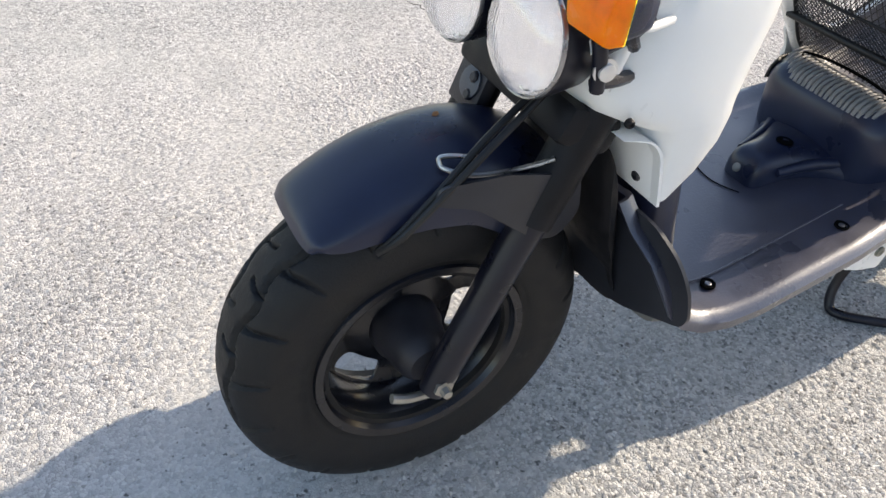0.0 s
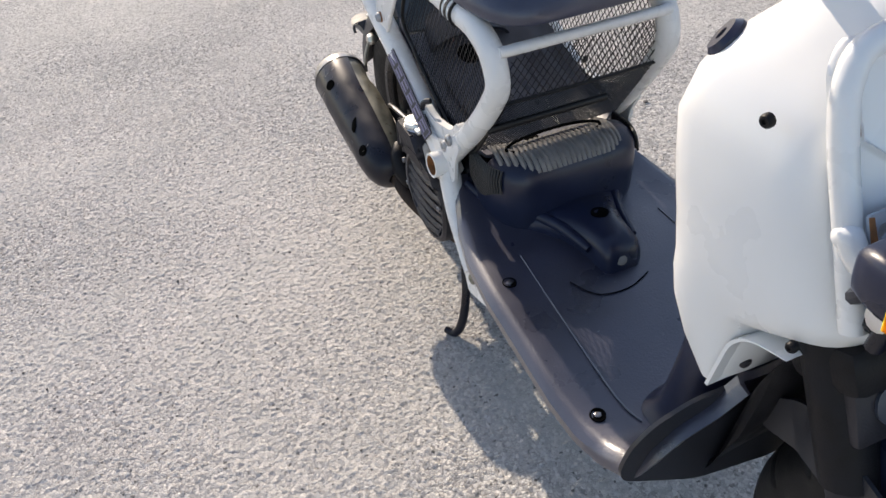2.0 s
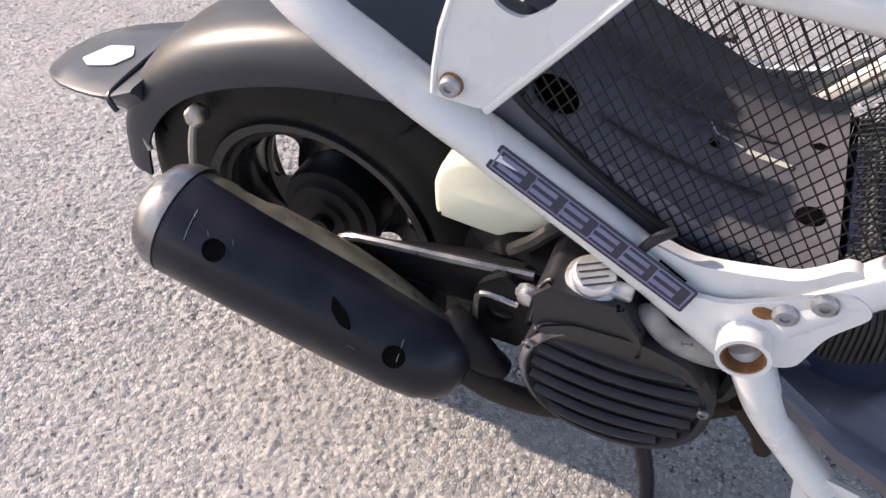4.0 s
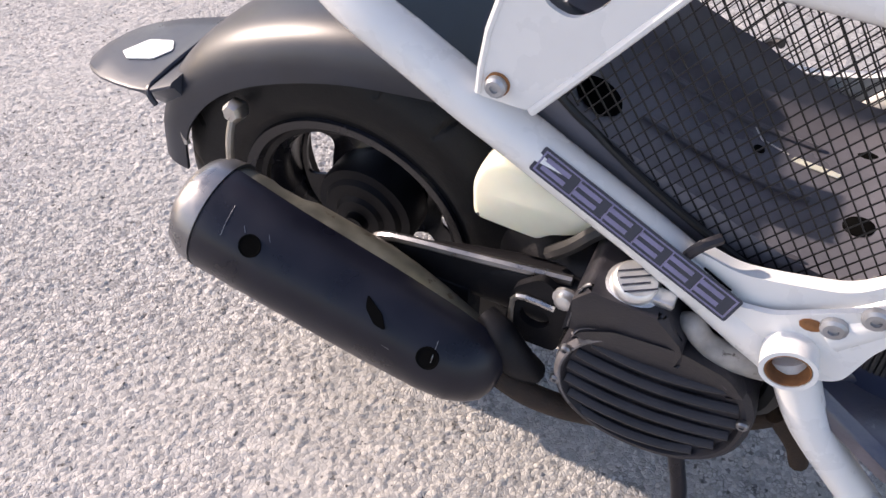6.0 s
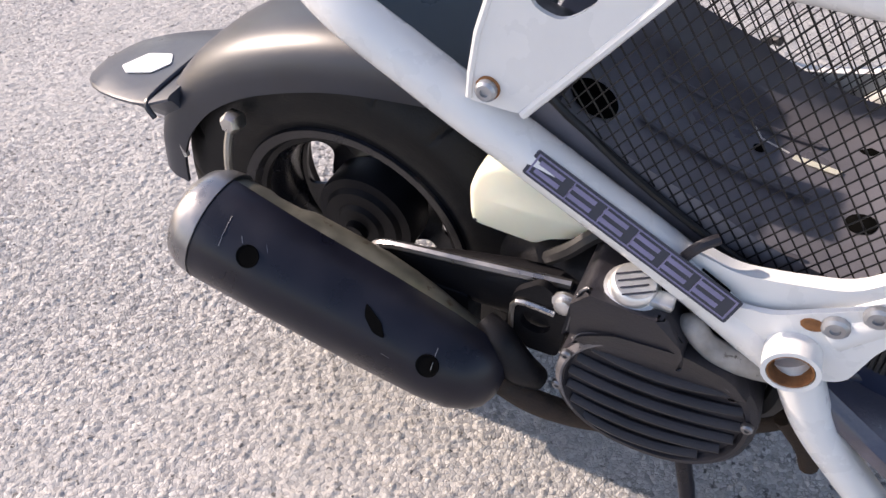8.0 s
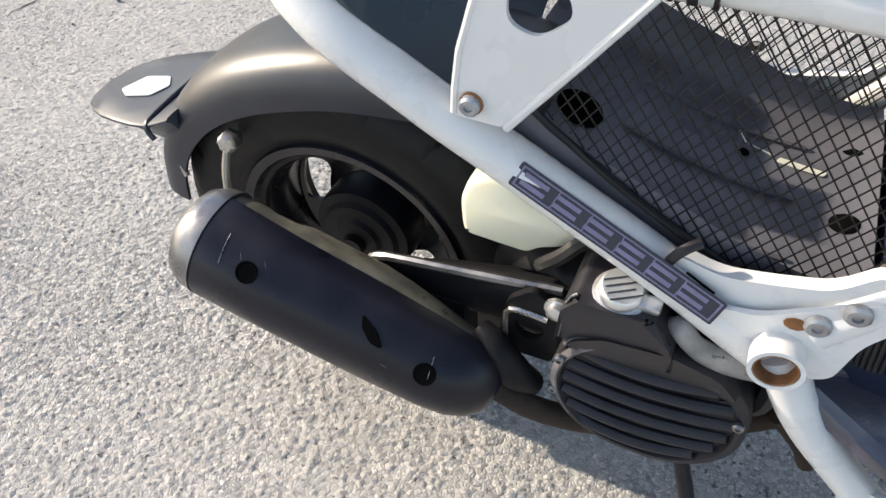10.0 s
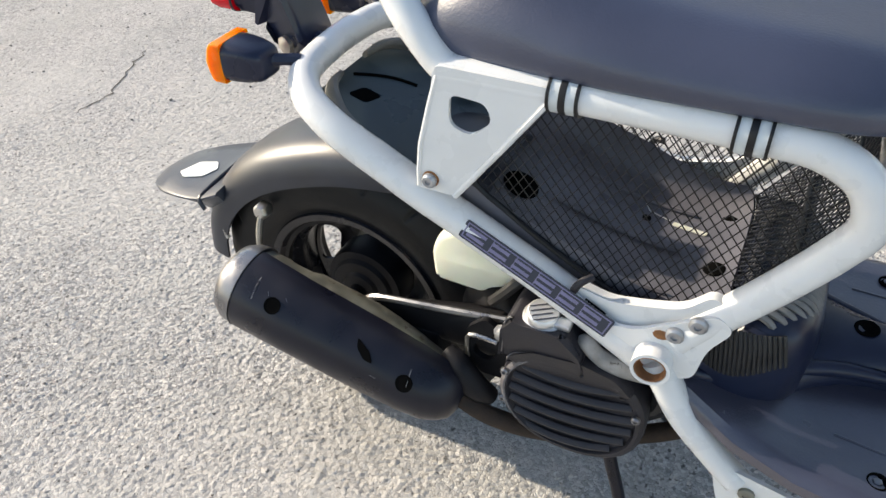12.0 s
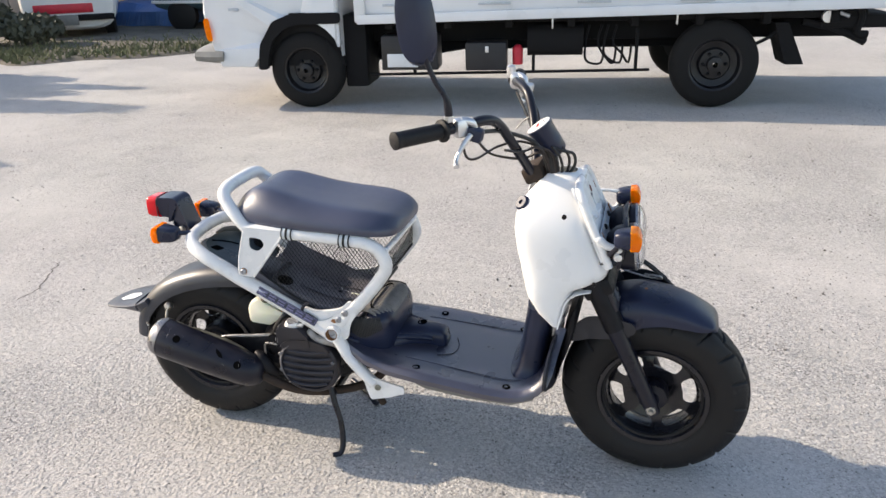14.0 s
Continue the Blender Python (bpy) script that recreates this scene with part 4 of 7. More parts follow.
# mirror mount left empty on the other side
part("mirror_mount", steered(lathe([(0.010, 0), (0.012, 0.004), (0.012, 0.028), (0.007, 0.032)], (0.838, 0.262, 0.972), (0, 0, 1), 10)), ALUMINIUM, hbar)

# speedometer
SD, SA = Vector((0.972, -0.012, 0.900)), Vector((-0.55, -0.12, 0.83)).normalized()
sp = part("speedometer", steered(lathe([(0.020, -0.066), (0.027, -0.058), (0.0295, -0.030), (0.0305, 0.006), (0.0325, 0.010), (0.0325, 0.015), (0.0305, 0.016)], SD, SA, 36)), BLACK_PLASTIC, scooter, "round black speedometer with a white face")
part("face", steered(lathe([(0.0305, 0.0), (0.0305, 0.002), (0.002, 0.002)], SD + SA * 0.0155, SA, 36)), MARK_WHITE, sp, "white dial")
part("scale_mark", steered(slab([(-0.012, -0.004), (0.010, -0.006), (0.012, 0.000), (-0.010, 0.004)], [], 0.0008, Matrix.Translation(SD + SA * 0.0178) @ SA.to_track_quat('Z', 'Y').to_matrix().to_4x4())), RED, sp)
part("scale_mark", steered(slab([(-0.018, 0.012), (0.014, 0.016), (0.014, 0.018), (-0.018, 0.014)], [], 0.0008, Matrix.Translation(SD + SA * 0.0178) @ SA.to_track_quat('Z', 'Y').to_matrix().to_4x4())), DECAL_DARK, sp)
# control cables: long bows from the near switch to the bundle, loops before the dial, and the far side's runs
CABLE_BROWN = mat("cable_brown", (0.030, 0.022, 0.020), 0.5, var=0.25, scale=60)
for r, m_, way in ((0.0048, CABLE, [(0.851, -0.230, 0.940), (0.872, -0.180, 0.934), (0.898, -0.130, 0.923), (0.946, -0.066, 0.893), (0.972, -0.052, 0.868), (0.985, -0.030, 0.825), (0.994, -0.018, 0.775)]),
                   (0.0030, CABLE_BROWN, [(0.861, -0.230, 0.930), (0.868, -0.175, 0.893), (0.884, -0.130, 0.868), (0.932, -0.060, 0.844), (0.969, -0.056, 0.859), (0.986, -0.040, 0.838), (0.998, -0.022, 0.785)]),
                   (0.0028, CABLE_BROWN, [(0.838, -0.255, 0.930), (0.842, -0.245, 0.895), (0.861, -0.230, 0.887), (0.888, -0.130, 0.889), (0.930, -0.066, 0.886), (0.974, -0.056, 0.867), (0.992, -0.030, 0.826), (1.000, -0.020, 0.785)]),
                   (0.0030, CABLE_BROWN, [(0.905, -0.140, 0.884), (0.934, -0.090, 0.868), (0.968, -0.058, 0.872), (1.000, -0.040, 0.850), (1.008, -0.026, 0.790)]),
                   (0.0038, CABLE, [(1.004, -0.034, 0.866), (1.024, -0.030, 0.858), (1.046, -0.022, 0.850), (1.050, -0.018, 0.824), (1.034, -0.018, 0.796), (1.020, -0.016, 0.770)]),
                   (0.0034, CABLE_BROWN, [(1.004, -0.020, 0.872), (1.022, -0.022, 0.862), (1.036, -0.020, 0.840), (1.034, -0.018, 0.812), (1.020, -0.016, 0.775)]),
                   (0.0034, CABLE, [(0.998, -0.040, 0.870), (1.016, -0.036, 0.846), (1.022, -0.030, 0.815), (1.014, -0.024, 0.778)]),
                   (0.0036, CABLE, [(0.870, 0.225, 0.945), (0.905, 0.160, 0.905), (0.935, 0.100, 0.870), (0.975, 0.040, 0.850), (1.000, 0.010, 0.790)]),
                   (0.0028, CABLE_BROWN, [(0.885, 0.228, 0.948), (0.935, 0.150, 0.915), (0.952, 0.090, 0.872), (0.985, 0.030, 0.838), (1.006, 0.008, 0.785)]),
                   (0.0022, DULL_STEEL, [(0.934, 0.120, 0.912), (0.905, 0.124, 0.892), (0.888, 0.118, 0.872)])):
    part("cable", tube(way, r, 8, 8), m_, scooter, "thin control cable")
part("wiring_boot", tube([(0.985, -0.020, 0.865), (0.998, -0.020, 0.825), (1.004, -0.018, 0.775)], [0.017, 0.015, 0.013], 10), CABLE, scooter)

# ---- floorboard ----
def board_ring(x, z, w, tilt, t=0.023):
    """A cross-section of the board at x, flat on top with a rounded rim that turns down; tilt leans it forward (1: upright wall)."""
    n = Vector((-math.sin(tilt), 0, math.cos(tilt)))
    c = Vector((x, 0, z))
    prof = [(-1.0, -t), (-1.0, -t * 0.45), (-0.985, -0.008), (-0.955, -0.001), (-0.90, 0.0), (-0.80, -0.002), (-0.72, -0.003), (-0.5, -0.003), (-0.25, -0.003), (0, -0.003)]
    prof = prof + [(-a, b) for a, b in prof[-2::-1]]
    under = [(0.97, -t), (0.94, -t * 0.4), (0.6, -0.012), (0, -0.012), (-0.6, -0.012), (-0.94, -t * 0.4), (-0.97, -t)]
    return [c + Vector((0, a * w, 0)) + n * b for a, b in prof + under]


rows = [(0.470, 0.362, 0.142, 0.0), (0.505, 0.350, 0.158, 0.0), (0.550, 0.334, 0.176, 0.0), (0.610, 0.321, 0.190, 0.0), (0.690, 0.313, 0.198, 0.0), (0.780, 0.302, 0.200, 0.0), (0.870, 0.292, 0.202, 0.0), (0.920, 0.288, 0.199, 0.03),
        (0.955, 0.290, 0.192, 0.22), (0.980, 0.302, 0.186, 0.65), (0.998, 0.322, 0.185, 1.05), (1.008, 0.350, 0.172, 1.25), (1.014, 0.378, 0.148, 1.32), (1.020, 0.400, 0.112, 1.34), (1.028, 0.430, 0.090, 1.34)]
fine = []
for i in range(len(rows) - 1):
    for k in range(3):
        fine.append([rows[i][j] + (rows[i + 1][j] - rows[i][j]) * k / 3 for j in range(4)])
fine.append(list(rows[-1]))
board = part("floorboard", loft([board_ring(*r) for r in fine]), BOARD_PLASTIC, scooter, "dusty black plastic floorboard with turned-down rim", 50)
for x, y, z in ((0.681, -0.158, 0.3125), (0.915, -0.164, 0.2885), (0.910, 0.142, 0.289), (0.678, 0.150, 0.3135)):
    part("bolt_recess", lathe([(0.0100, -0.002), (0.0100, 0.0010), (0.0086, 0.0012), (0.0076, -0.001), (0.002, -0.001)], (x, y, z), (0, 0, 1), 20), HOLE_DARK, board, "dark bolt recess")
    part("board_bolt", lathe([(0.0046, 0), (0.0046, 0.0014), (0.0030, 0.0020), (0.0016, 0.0020)], (x, y, z - 0.0008), (0, 0, 1), 6), CAP_STEEL, board)
# black post under the shield, flared where it meets the board
bm = loft([sring((x, 0, z), (1, 0, 0), (0, 1, 0), a, b, 3.2, 32) for x, z, a, b in ((0.955, 0.2870, 0.048, 0.118), (0.958, 0.298, 0.041, 0.110), (0.962, 0.316, 0.037, 0.104), (0.970, 0.370, 0.036, 0.099), (0.985, 0.470, 0.036, 0.095))])
part("steering_post", bm, BLACK_PLASTIC, scooter, "glossy black post cover rising from the floorboard", 50)
# raised lines pressed into the board's top
for y in (-0.118, 0.118):
    part("ridge", tube([(0.64, y, 0.3155), (0.78, y * 1.06, 0.3005), (0.90, y * 1.1, 0.2885), (0.945, y * 1.05, 0.288)], 0.0013, 6, 4), BOARD_PLASTIC, board)
part("seam", tube([(0.716, -0.082, 0.3085), (0.745, -0.066, 0.3050), (0.757, -0.045, 0.3035), (0.758, -0.010, 0.3030), (0.745, 0.026, 0.3050)], 0.0009, 6, 6), HOLE_DARK, board)
# apron behind the front wheel and under cover
bm = loft([sring((x, 0, z), (0, 1, 0), (0.35, 0, 1), w, h, 3.0, 24) for x, z, w, h in ((1.012, 0.268, 0.095, 0.030), (1.030, 0.290, 0.098, 0.050), (1.046, 0.340, 0.098, 0.075), (1.058, 0.410, 0.096, 0.080), (1.062, 0.46, 0.090, 0.06))])
flap = [(0.0, 0.256), (0.11, 0.270), (0.165, 0.294), (0.197, 0.306), (0.202, 0.322), (0.193, 0.357), (0.170, 0.388), (0.130, 0.412), (0.04, 0.420)]
flap = rounded(flap + [(-a, b) for a, b in flap[::-1] if a > 0], 0.016)
part("front_flap", slab(flap, [], 0.005, Matrix(((0, 0, 1, 1.030), (1, 0, 0, 0), (0, 1, 0, 0), (0, 0, 0, 1))), lambda x, y, z: (x, y, z - 0.020 * (x / 0.19) ** 2 - 0.10 * max(0.0, 0.30 - y))), GUARD_PLASTIC, scooter, "dark grey plastic flap below the floorboard's front")
part("inner_apron", bm, ENGINE_BLACK, scooter, "black plastic apron behind the front wheel")
bm = loft([sring((x, 0, z), (0, 1, 0), (0, 0, 1), w, h, 3.4, 24) for x, z, w, h in ((0.62, 0.264, 0.115, 0.026), (0.69, 0.252, 0.135, 0.034), (0.80, 0.244, 0.142, 0.038), (0.92, 0.238, 0.142, 0.036), (0.975, 0.246, 0.130, 0.028))])
part("under_cover", bm, UNDER_GREY, scooter, "grey plastic under-cover below the floorboard")

# ---- centre box below the cage: tank cover with ribbed rubber top, and its nose ----
bm = loft([sring((x, 0, z), (0, 1, 0), (0.08, 0, 1), w, h, 4.2, 40) for x, z, w, h in ((0.455, 0.342, 0.120, 0.046), (0.500, 0.344, 0.124, 0.047), (0.514, 0.350, 0.125, 0.052), (0.530, 0.362, 0.125, 0.068), (0.556, 0.364, 0.121, 0.069), (0.576, 0.362, 0.113, 0.067), (0.590, 0.358, 0.102, 0.062), (0.599, 0.352, 0.086, 0.054), (0.603, 0.344, 0.064, 0.040))])
tank = part("tank_cover", bm, BLACK_PLASTIC, scooter, "rounded black cover with a ribbed grey rubber top", 50)


def tank_edge(y):
    """How far back the cover's front corner is rounded at y."""
    return 0.596 - 0.060 * max(0.0, (abs(y) - 0.045) / 0.075) ** 2.2


bm = bmesh.new()
for i in range(23):
    y = -0.104 + i * 0.0082
    xe = tank_edge(y)
    tube([(xe - 0.072, y, 0.4215), (xe - 0.045, y, 0.4300), (xe - 0.022, y, 0.4310), (xe - 0.006, y, 0.4240), (xe + 0.001, y * 0.99, 0.4130)], 0.0040, 6, 4, bm=bm)
part("rubber_rib", bm, GREY_PAD, tank, "ribbed grey rubber pad")
part("pad_edge", tube([(0.548 + 0.018 * math.cos(a), -0.012 + 0.078 * math.sin(a), 0.4335 - 0.003 * math.cos(a)) for a in (2 * math.pi * k / 20 for k in range(20))], 0.0024, 8, 2, True), HOLE_DARK, tank, "dark oval groove in the pad")
for s in (-1, 1):
    bm = bmesh.new()
    for i in range(19):
        x = 0.496 + i * 0.0044
        yy = 0.1250 - 0.012 * max(0.0, (x - 0.545) / 0.035) ** 2
        tube([(x - 0.004, s * (yy - 0.006), 0.418), (x, s * yy, 0.404), (x + 0.004, s * (yy + 0.0005), 0.374 - 0.012 * math.sin(i * 0.25))], 0.0021, 6, 3, bm=bm)
    part("side_rib", bm, RIB_SHADED, tank, "ribbed flank of the pad, darkened as in shade")
# the nose: a saddle that narrows to a blunt upright end
bm = loft([sring((x, y, z), (0, 1, 0), (0, 0, 1), w, h, n_, 28) for x, y, z, w, h, n_ in ((0.585, 0.0, 0.3200, 0.095, 0.0292, 2.2), (0.612, 0.0, 0.3240, 0.068, 0.0310, 2.2), (0.640, 0.0, 0.3240, 0.048, 0.0318, 2.3), (0.668, 0.0, 0.3230, 0.038, 0.0323, 2.5), (0.694, 0.0, 0.3210, 0.034, 0.0323, 2.8), (0.712, 0.0, 0.3190, 0.032, 0.0310, 3.0), (0.722, 0.0, 0.3150, 0.028, 0.0258, 3.0), (0.727, 0.0, 0.3100, 0.020, 0.0172, 2.6))])
nose = part("tank_nose", bm, BLACK_PLASTIC, scooter, "rounded black nose on the floorboard", 50)
part("nose_plug", lathe([(0.008, 0.0), (0.008, 0.003), (0.005, 0.005), (0.002, 0.005)], (0.724, -0.006, 0.324), (0.85, -0.25, 0.45), 12), GREY_PAD, nose)
part("nose_recess", lathe([(0.013, 0.0), (0.013, 0.0012), (0.010, 0.0014), (0.008, 0.0002), (0.001, 0.0002)], (0.652, 0.004, 0.3555), (-0.05, 0, 1), 18), HOLE_DARK, nose, "dark round recess")
for s in (-1, 1):
    part("rim_pipe", tube([(0.488, s * 0.130, 0.358), (0.515, s * 0.118, 0.346), (0.560, s * 0.088, 0.340), (0.602, s * 0.061, 0.338), (0.640, s * 0.046, 0.336), (0.690, s * 0.036, 0.330)], [0.006, 0.008, 0.0085, 0.009, 0.009, 0.006], 12, 6), BLACK_PLASTIC, scooter, "smooth black ridge running to the nose")

# ---- frame of white tubes ----
FR = 0.0193
lower = [(0.460, -0.141, 0.364), (0.40, -0.139, 0.401), (0.35, -0.138, 0.430), (0.30, -0.137, 0.456), (0.25, -0.136, 0.482), (0.20, -0.136, 0.508), (0.15, -0.136, 0.536), (0.100, -0.134, 0.563), (0.061, -0.118, 0.582), (0.038, -0.085, 0.593), (0.032, -0.03, 0.597)]
rail = lower + [(x, -y, z) for x, y, z in lower[::-1]]
taper = [FR] * 6 + [0.0190, 0.0184, 0.0176, 0.0170, 0.0168]
frame_rail = part("frame_rail", tube(rail, taper + taper[::-1], 18, 8), WHITE_FRAME, scooter, "white painted lower frame tube, chipped and rusty in places")
for s in (-1, 1):
    seat_rail = [(0.235, s * 0.134, 0.648), (0.30, s * 0.134, 0.647), (0.42, s * 0.134, 0.643), (0.52, s * 0.133, 0.637), (0.560, s * 0.131, 0.630), (0.593, s * 0.129, 0.608), (0.605, s * 0.128, 0.572), (0.589, s * 0.129, 0.540), (0.554, s * 0.133, 0.494), (0.513, s * 0.139, 0.448), (0.478, s * 0.144, 0.410)]
    sr = part("seat_rail", tube(seat_rail, 0.0165, 16, 8), WHITE_FRAME, scooter, "white painted seat rail bent down to the footrest")
    for x, z in ((0.352, 0.6455), (0.505, 0.638)):
        cs, ax = (x, s * 0.134, z), (1, 0, -0.035)
        clamp = part("clamp_sleeve", lathe([(0.0166, -0.0125), (0.0181, -0.0120), (0.0183, 0.0), (0.0181, 0.0120), (0.0166, 0.0125)], cs, ax, 28), PALE_SLEEVE, sr, "pale clamp sleeve with dark bands")
        for k, hw in ((-0.0128, 0.0014), (0.0, 0.0030), (0.0128, 0.0014)):
            part("strap_band", lathe([(0.0165, k - hw), (0.0192, k - hw), (0.0194, k), (0.0192, k + hw), (0.0165, k + hw)], cs, ax, 28), WIRE, clamp)
    grab = [(0.262, s * 0.132, 0.646), (0.235, s * 0.131, 0.651), (0.206, s * 0.126, 0.678), (0.179, s * 0.114, 0.705), (0.164, s * 0.103, 0.724), (0.160, s * 0.086, 0.735), (0.159, s * 0.05, 0.740), (0.159, 0, 0.741)]
    part("grab_rail", tube(grab, 0.0165, 16, 8), WHITE_FRAME, scooter, "white painted grab hoop behind the seat")
    # gusset with a rounded window
    outer = rounded([(0.232, 0.660), (0.350, 0.655), (0.336, 0.636), (0.246, 0.522), (0.204, 0.524), (0.212, 0.560)], 0.008)
    window = rounded([(0.246, 0.634), (0.282, 0.630), (0.288, 0.612), (0.266, 0.594), (0.244, 0.602)], 0.010)
    m = side(-0.146) if s < 0 else Matrix(((1, 0, 0, 0), (0, 0, 1, 0.146), (0, 1, 0, 0), (0, 0, 0, 1)))
    gs = part("gusset", slab(outer, [window], 0.004, m), WHITE_FRAME, scooter, "white steel gusset with a rounded window")
    lip = [(0.338, s * 0.148, 0.640), (0.295, s * 0.149, 0.584), (0.246, s * 0.149, 0.522)]
    part("flange", tube(lip, 0.0035, 8, 2), WHITE_FRAME, gs)
    part("rust_washer", lathe([(0.0088, 0), (0.0088, 0.002), (0.006, 0.002)], (0.221, s * 0.150, 0.537), (0, s, 0), 16), RUST, gs)
    bolt((0.221, s * 0.152, 0.537), (0, s, 0), 0.0078, 0.006, gs, BOLT_GREY, washer=False)
    part("flange", tube([(0.234, s * 0.148, 0.650), (0.212, s * 0.149, 0.575), (0.207, s * 0.149, 0.526)], 0.0030, 8, 2), WHITE_FRAME, gs)
    # plate at the footrest joint, its tube and the down tube
    outer = rounded([(0.400, 0.412), (0.440, 0.416), (0.512, 0.460), (0.528, 0.446), (0.508, 0.414), (0.500, 0.372), (0.462, 0.358), (0.430, 0.378)], 0.010)
    jp = part("joint_plate", slab(outer, [], 0.005, side(-0.150) if s < 0 else Matrix(((1, 0, 0, 0), (0, 0, 1, 0.150), (0, 1, 0, 0), (0, 0, 0, 1)))), WHITE_FRAME, scooter, "white steel plate at the frame joint")
    web = rounded([(0.372, 0.446), (0.409, 0.435), (0.441, 0.440), (0.479, 0.449), (0.503, 0.474), (0.520, 0.462), (0.490, 0.400), (0.440, 0.385), (0.395, 0.405)], 0.012)
    part("web_plate", slab(web, [], 0.012, side(-0.134) if s < 0 else Matrix(((1, 0, 0, 0), (0, 0, 1, 0.134), (0, 1, 0, 0), (0, 0, 0, 1)))), WHITE_FRAME, jp, "white web between the joined tubes")
    part("footrest_tube", lathe([(0.0195, 0.0), (0.0195, 0.034), (0.0160, 0.034), (0.0150, 0.006), (0.002, 0.006)], (0.460, s * 0.142, 0.387), (0.05, s, 0.05), 24), WHITE_FRAME, jp, "open white tube end")
    part("rust_lining", lathe([(0.0154, 0.0), (0.0154, 0.031), (0.0146, 0.031), (0.0142, 0.0)], (0.460, s * 0.1445, 0.387), (0.05, s, 0.05), 20, closed=True), RUST, jp, "rusty tube bore")
    part("bore_end", lathe([(0.0150, 0.0), (0.0150, 0.002), (0.002, 0.002)], (0.460, s * 0.1465, 0.387), (0.05, s, 0.05), 20), RUST, jp)
    bolt((0.477, s * 0.155, 0.425), (0, s, 0), 0.009, 0.006, jp, BOLT_GREY, washer=False)
    bolt((0.496, s * 0.155, 0.445), (0, s, 0), 0.009, 0.006, jp, BOLT_GREY, washer=False)
    part("rust_stain", slab(circle(0.464, 0.419, 0.008, 10, 0.006), [], 0.0006, side(-0.155) if s < 0 else Matrix(((1, 0, 0, 0), (0, 0, 1, 0.155), (0, 1, 0, 0), (0, 0, 0, 1)))), RUST, jp)
    down = [(0.462, s * 0.148, 0.380), (0.495, s * 0.154, 0.322), (0.535, s * 0.158, 0.278), (0.565, s * 0.161, 0.250)]
    part("down_tube", tube(down, [0.0175, 0.0165, 0.0155, 0.015], 16, 6), WHITE_FRAME, scooter, "white painted down tube")
    outer = rounded([(0.536, 0.276), (0.576, 0.268), (0.612, 0.259), (0.646, 0.252), (0.650, 0.234), (0.604, 0.216), (0.556, 0.204), (0.547, 0.228)], 0.006)
    fp = part("foot_plate", slab(outer, [circle(0.577, 0.244, 0.004, 10)], 0.005, side(-0.163) if s < 0 else Matrix(((1, 0, 0, 0), (0, 0, 1, 0.163), (0, 1, 0, 0), (0, 0, 0, 1)))), WHITE_FRAME, scooter)
    bolt((0.577, s * 0.168, 0.244), (0, s, 0), 0.0085, 0.005, fp, OLIVE_STEEL, washer=False)
    part("cage_hook", tube([(0.372, s * 0.146, 0.436), (0.376, s * 0.148, 0.446), (0.382, s * 0.146, 0.453), (0.390, s * 0.140, 0.456)], 0.0042, 8), DARK_CAST, frame_rail)
part("cross_tube", tube([(0.606, -0.126, 0.614), (0.606, 0.126, 0.614)], 0.0075, 10, 1), WHITE_FRAME, scooter, "thin white cross tube")
part("cross_tube", tube([(0.565, -0.128, 0.486), (0.565, 0.062, 0.486)], 0.006, 10, 1), WIRE, scooter, "thin black cross bar")
part("frame_stub", lathe([(0.009, 0), (0.011, 0.003), (0.010, 0.014), (0.004, 0.018)], (0.180, -0.128, 0.520), (0, -0.6, -0.8), 12), WHITE_FRAME, frame_rail)
for a, b in (((0.386, -0.150, 0.4340), (0.408, -0.1515, 0.4225)), ((0.428, -0.1535, 0.4105), (0.444, -0.1540, 0.4020))):
    part("scratch", tube([a, b], 0.0010, 6, 2), HOLE_DARK, frame_rail, "short dark scratch through the paint")
# lettered sticker as plain bars
u = Vector((0.413 - 0.256, -0.006, 0.409 - 0.486)).normalized()
wn_ = Vector((0.0, -0.86, 0.51))
wn_ = (wn_ - u * wn_.dot(u)).normalized()
SM = Matrix((u, wn_.cross(u), wn_)).transposed().to_4x4()
SM.translation = (0.335, -0.1548, 0.4488)
st = part("sticker", slab(rounded([(-0.089, -0.0100), (0.089, -0.0100), (0.089, 0.0100), (-0.089, 0.0100)], 0.002), [], 0.0012, SM), DECAL_DARK, scooter, "dark sticker with lilac bars on the frame")
SB = SM @ Matrix.Translation((0, 0, 0.0013))
part("sticker_bar", slab([(-0.0865, -0.0082), (0.0865, -0.0082), (0.0865, 0.0082), (-0.0865, 0.0082)], [[(-0.0850, -0.0070), (0.0850, -0.0070), (0.0850, 0.0070), (-0.0850, 0.0070)]], 0.0004, SB), DECAL_LILAC, st, "thin lilac border")
for k in range(6):
    x0 = -0.0825 + k * 0.0277
    for y0, y1 in ((-0.0050, -0.0016), (0.0016, 0.0050)):
        part("sticker_bar", slab([(x0, y0), (x0 + 0.0205, y0), (x0 + 0.0205, y1), (x0, y1)], [], 0.0004, SB), DECAL_LILAC, st)
for x0 in (-0.0548, -0.0266, 0.0006, 0.0278, 0.0550):
    part("sticker_bar", slab([(x0, -0.0072), (x0 + 0.0010, -0.0072), (x0 + 0.0010, 0.0072), (x0, 0.0072)], [], 0.0004, SB), DECAL_LILAC, st)

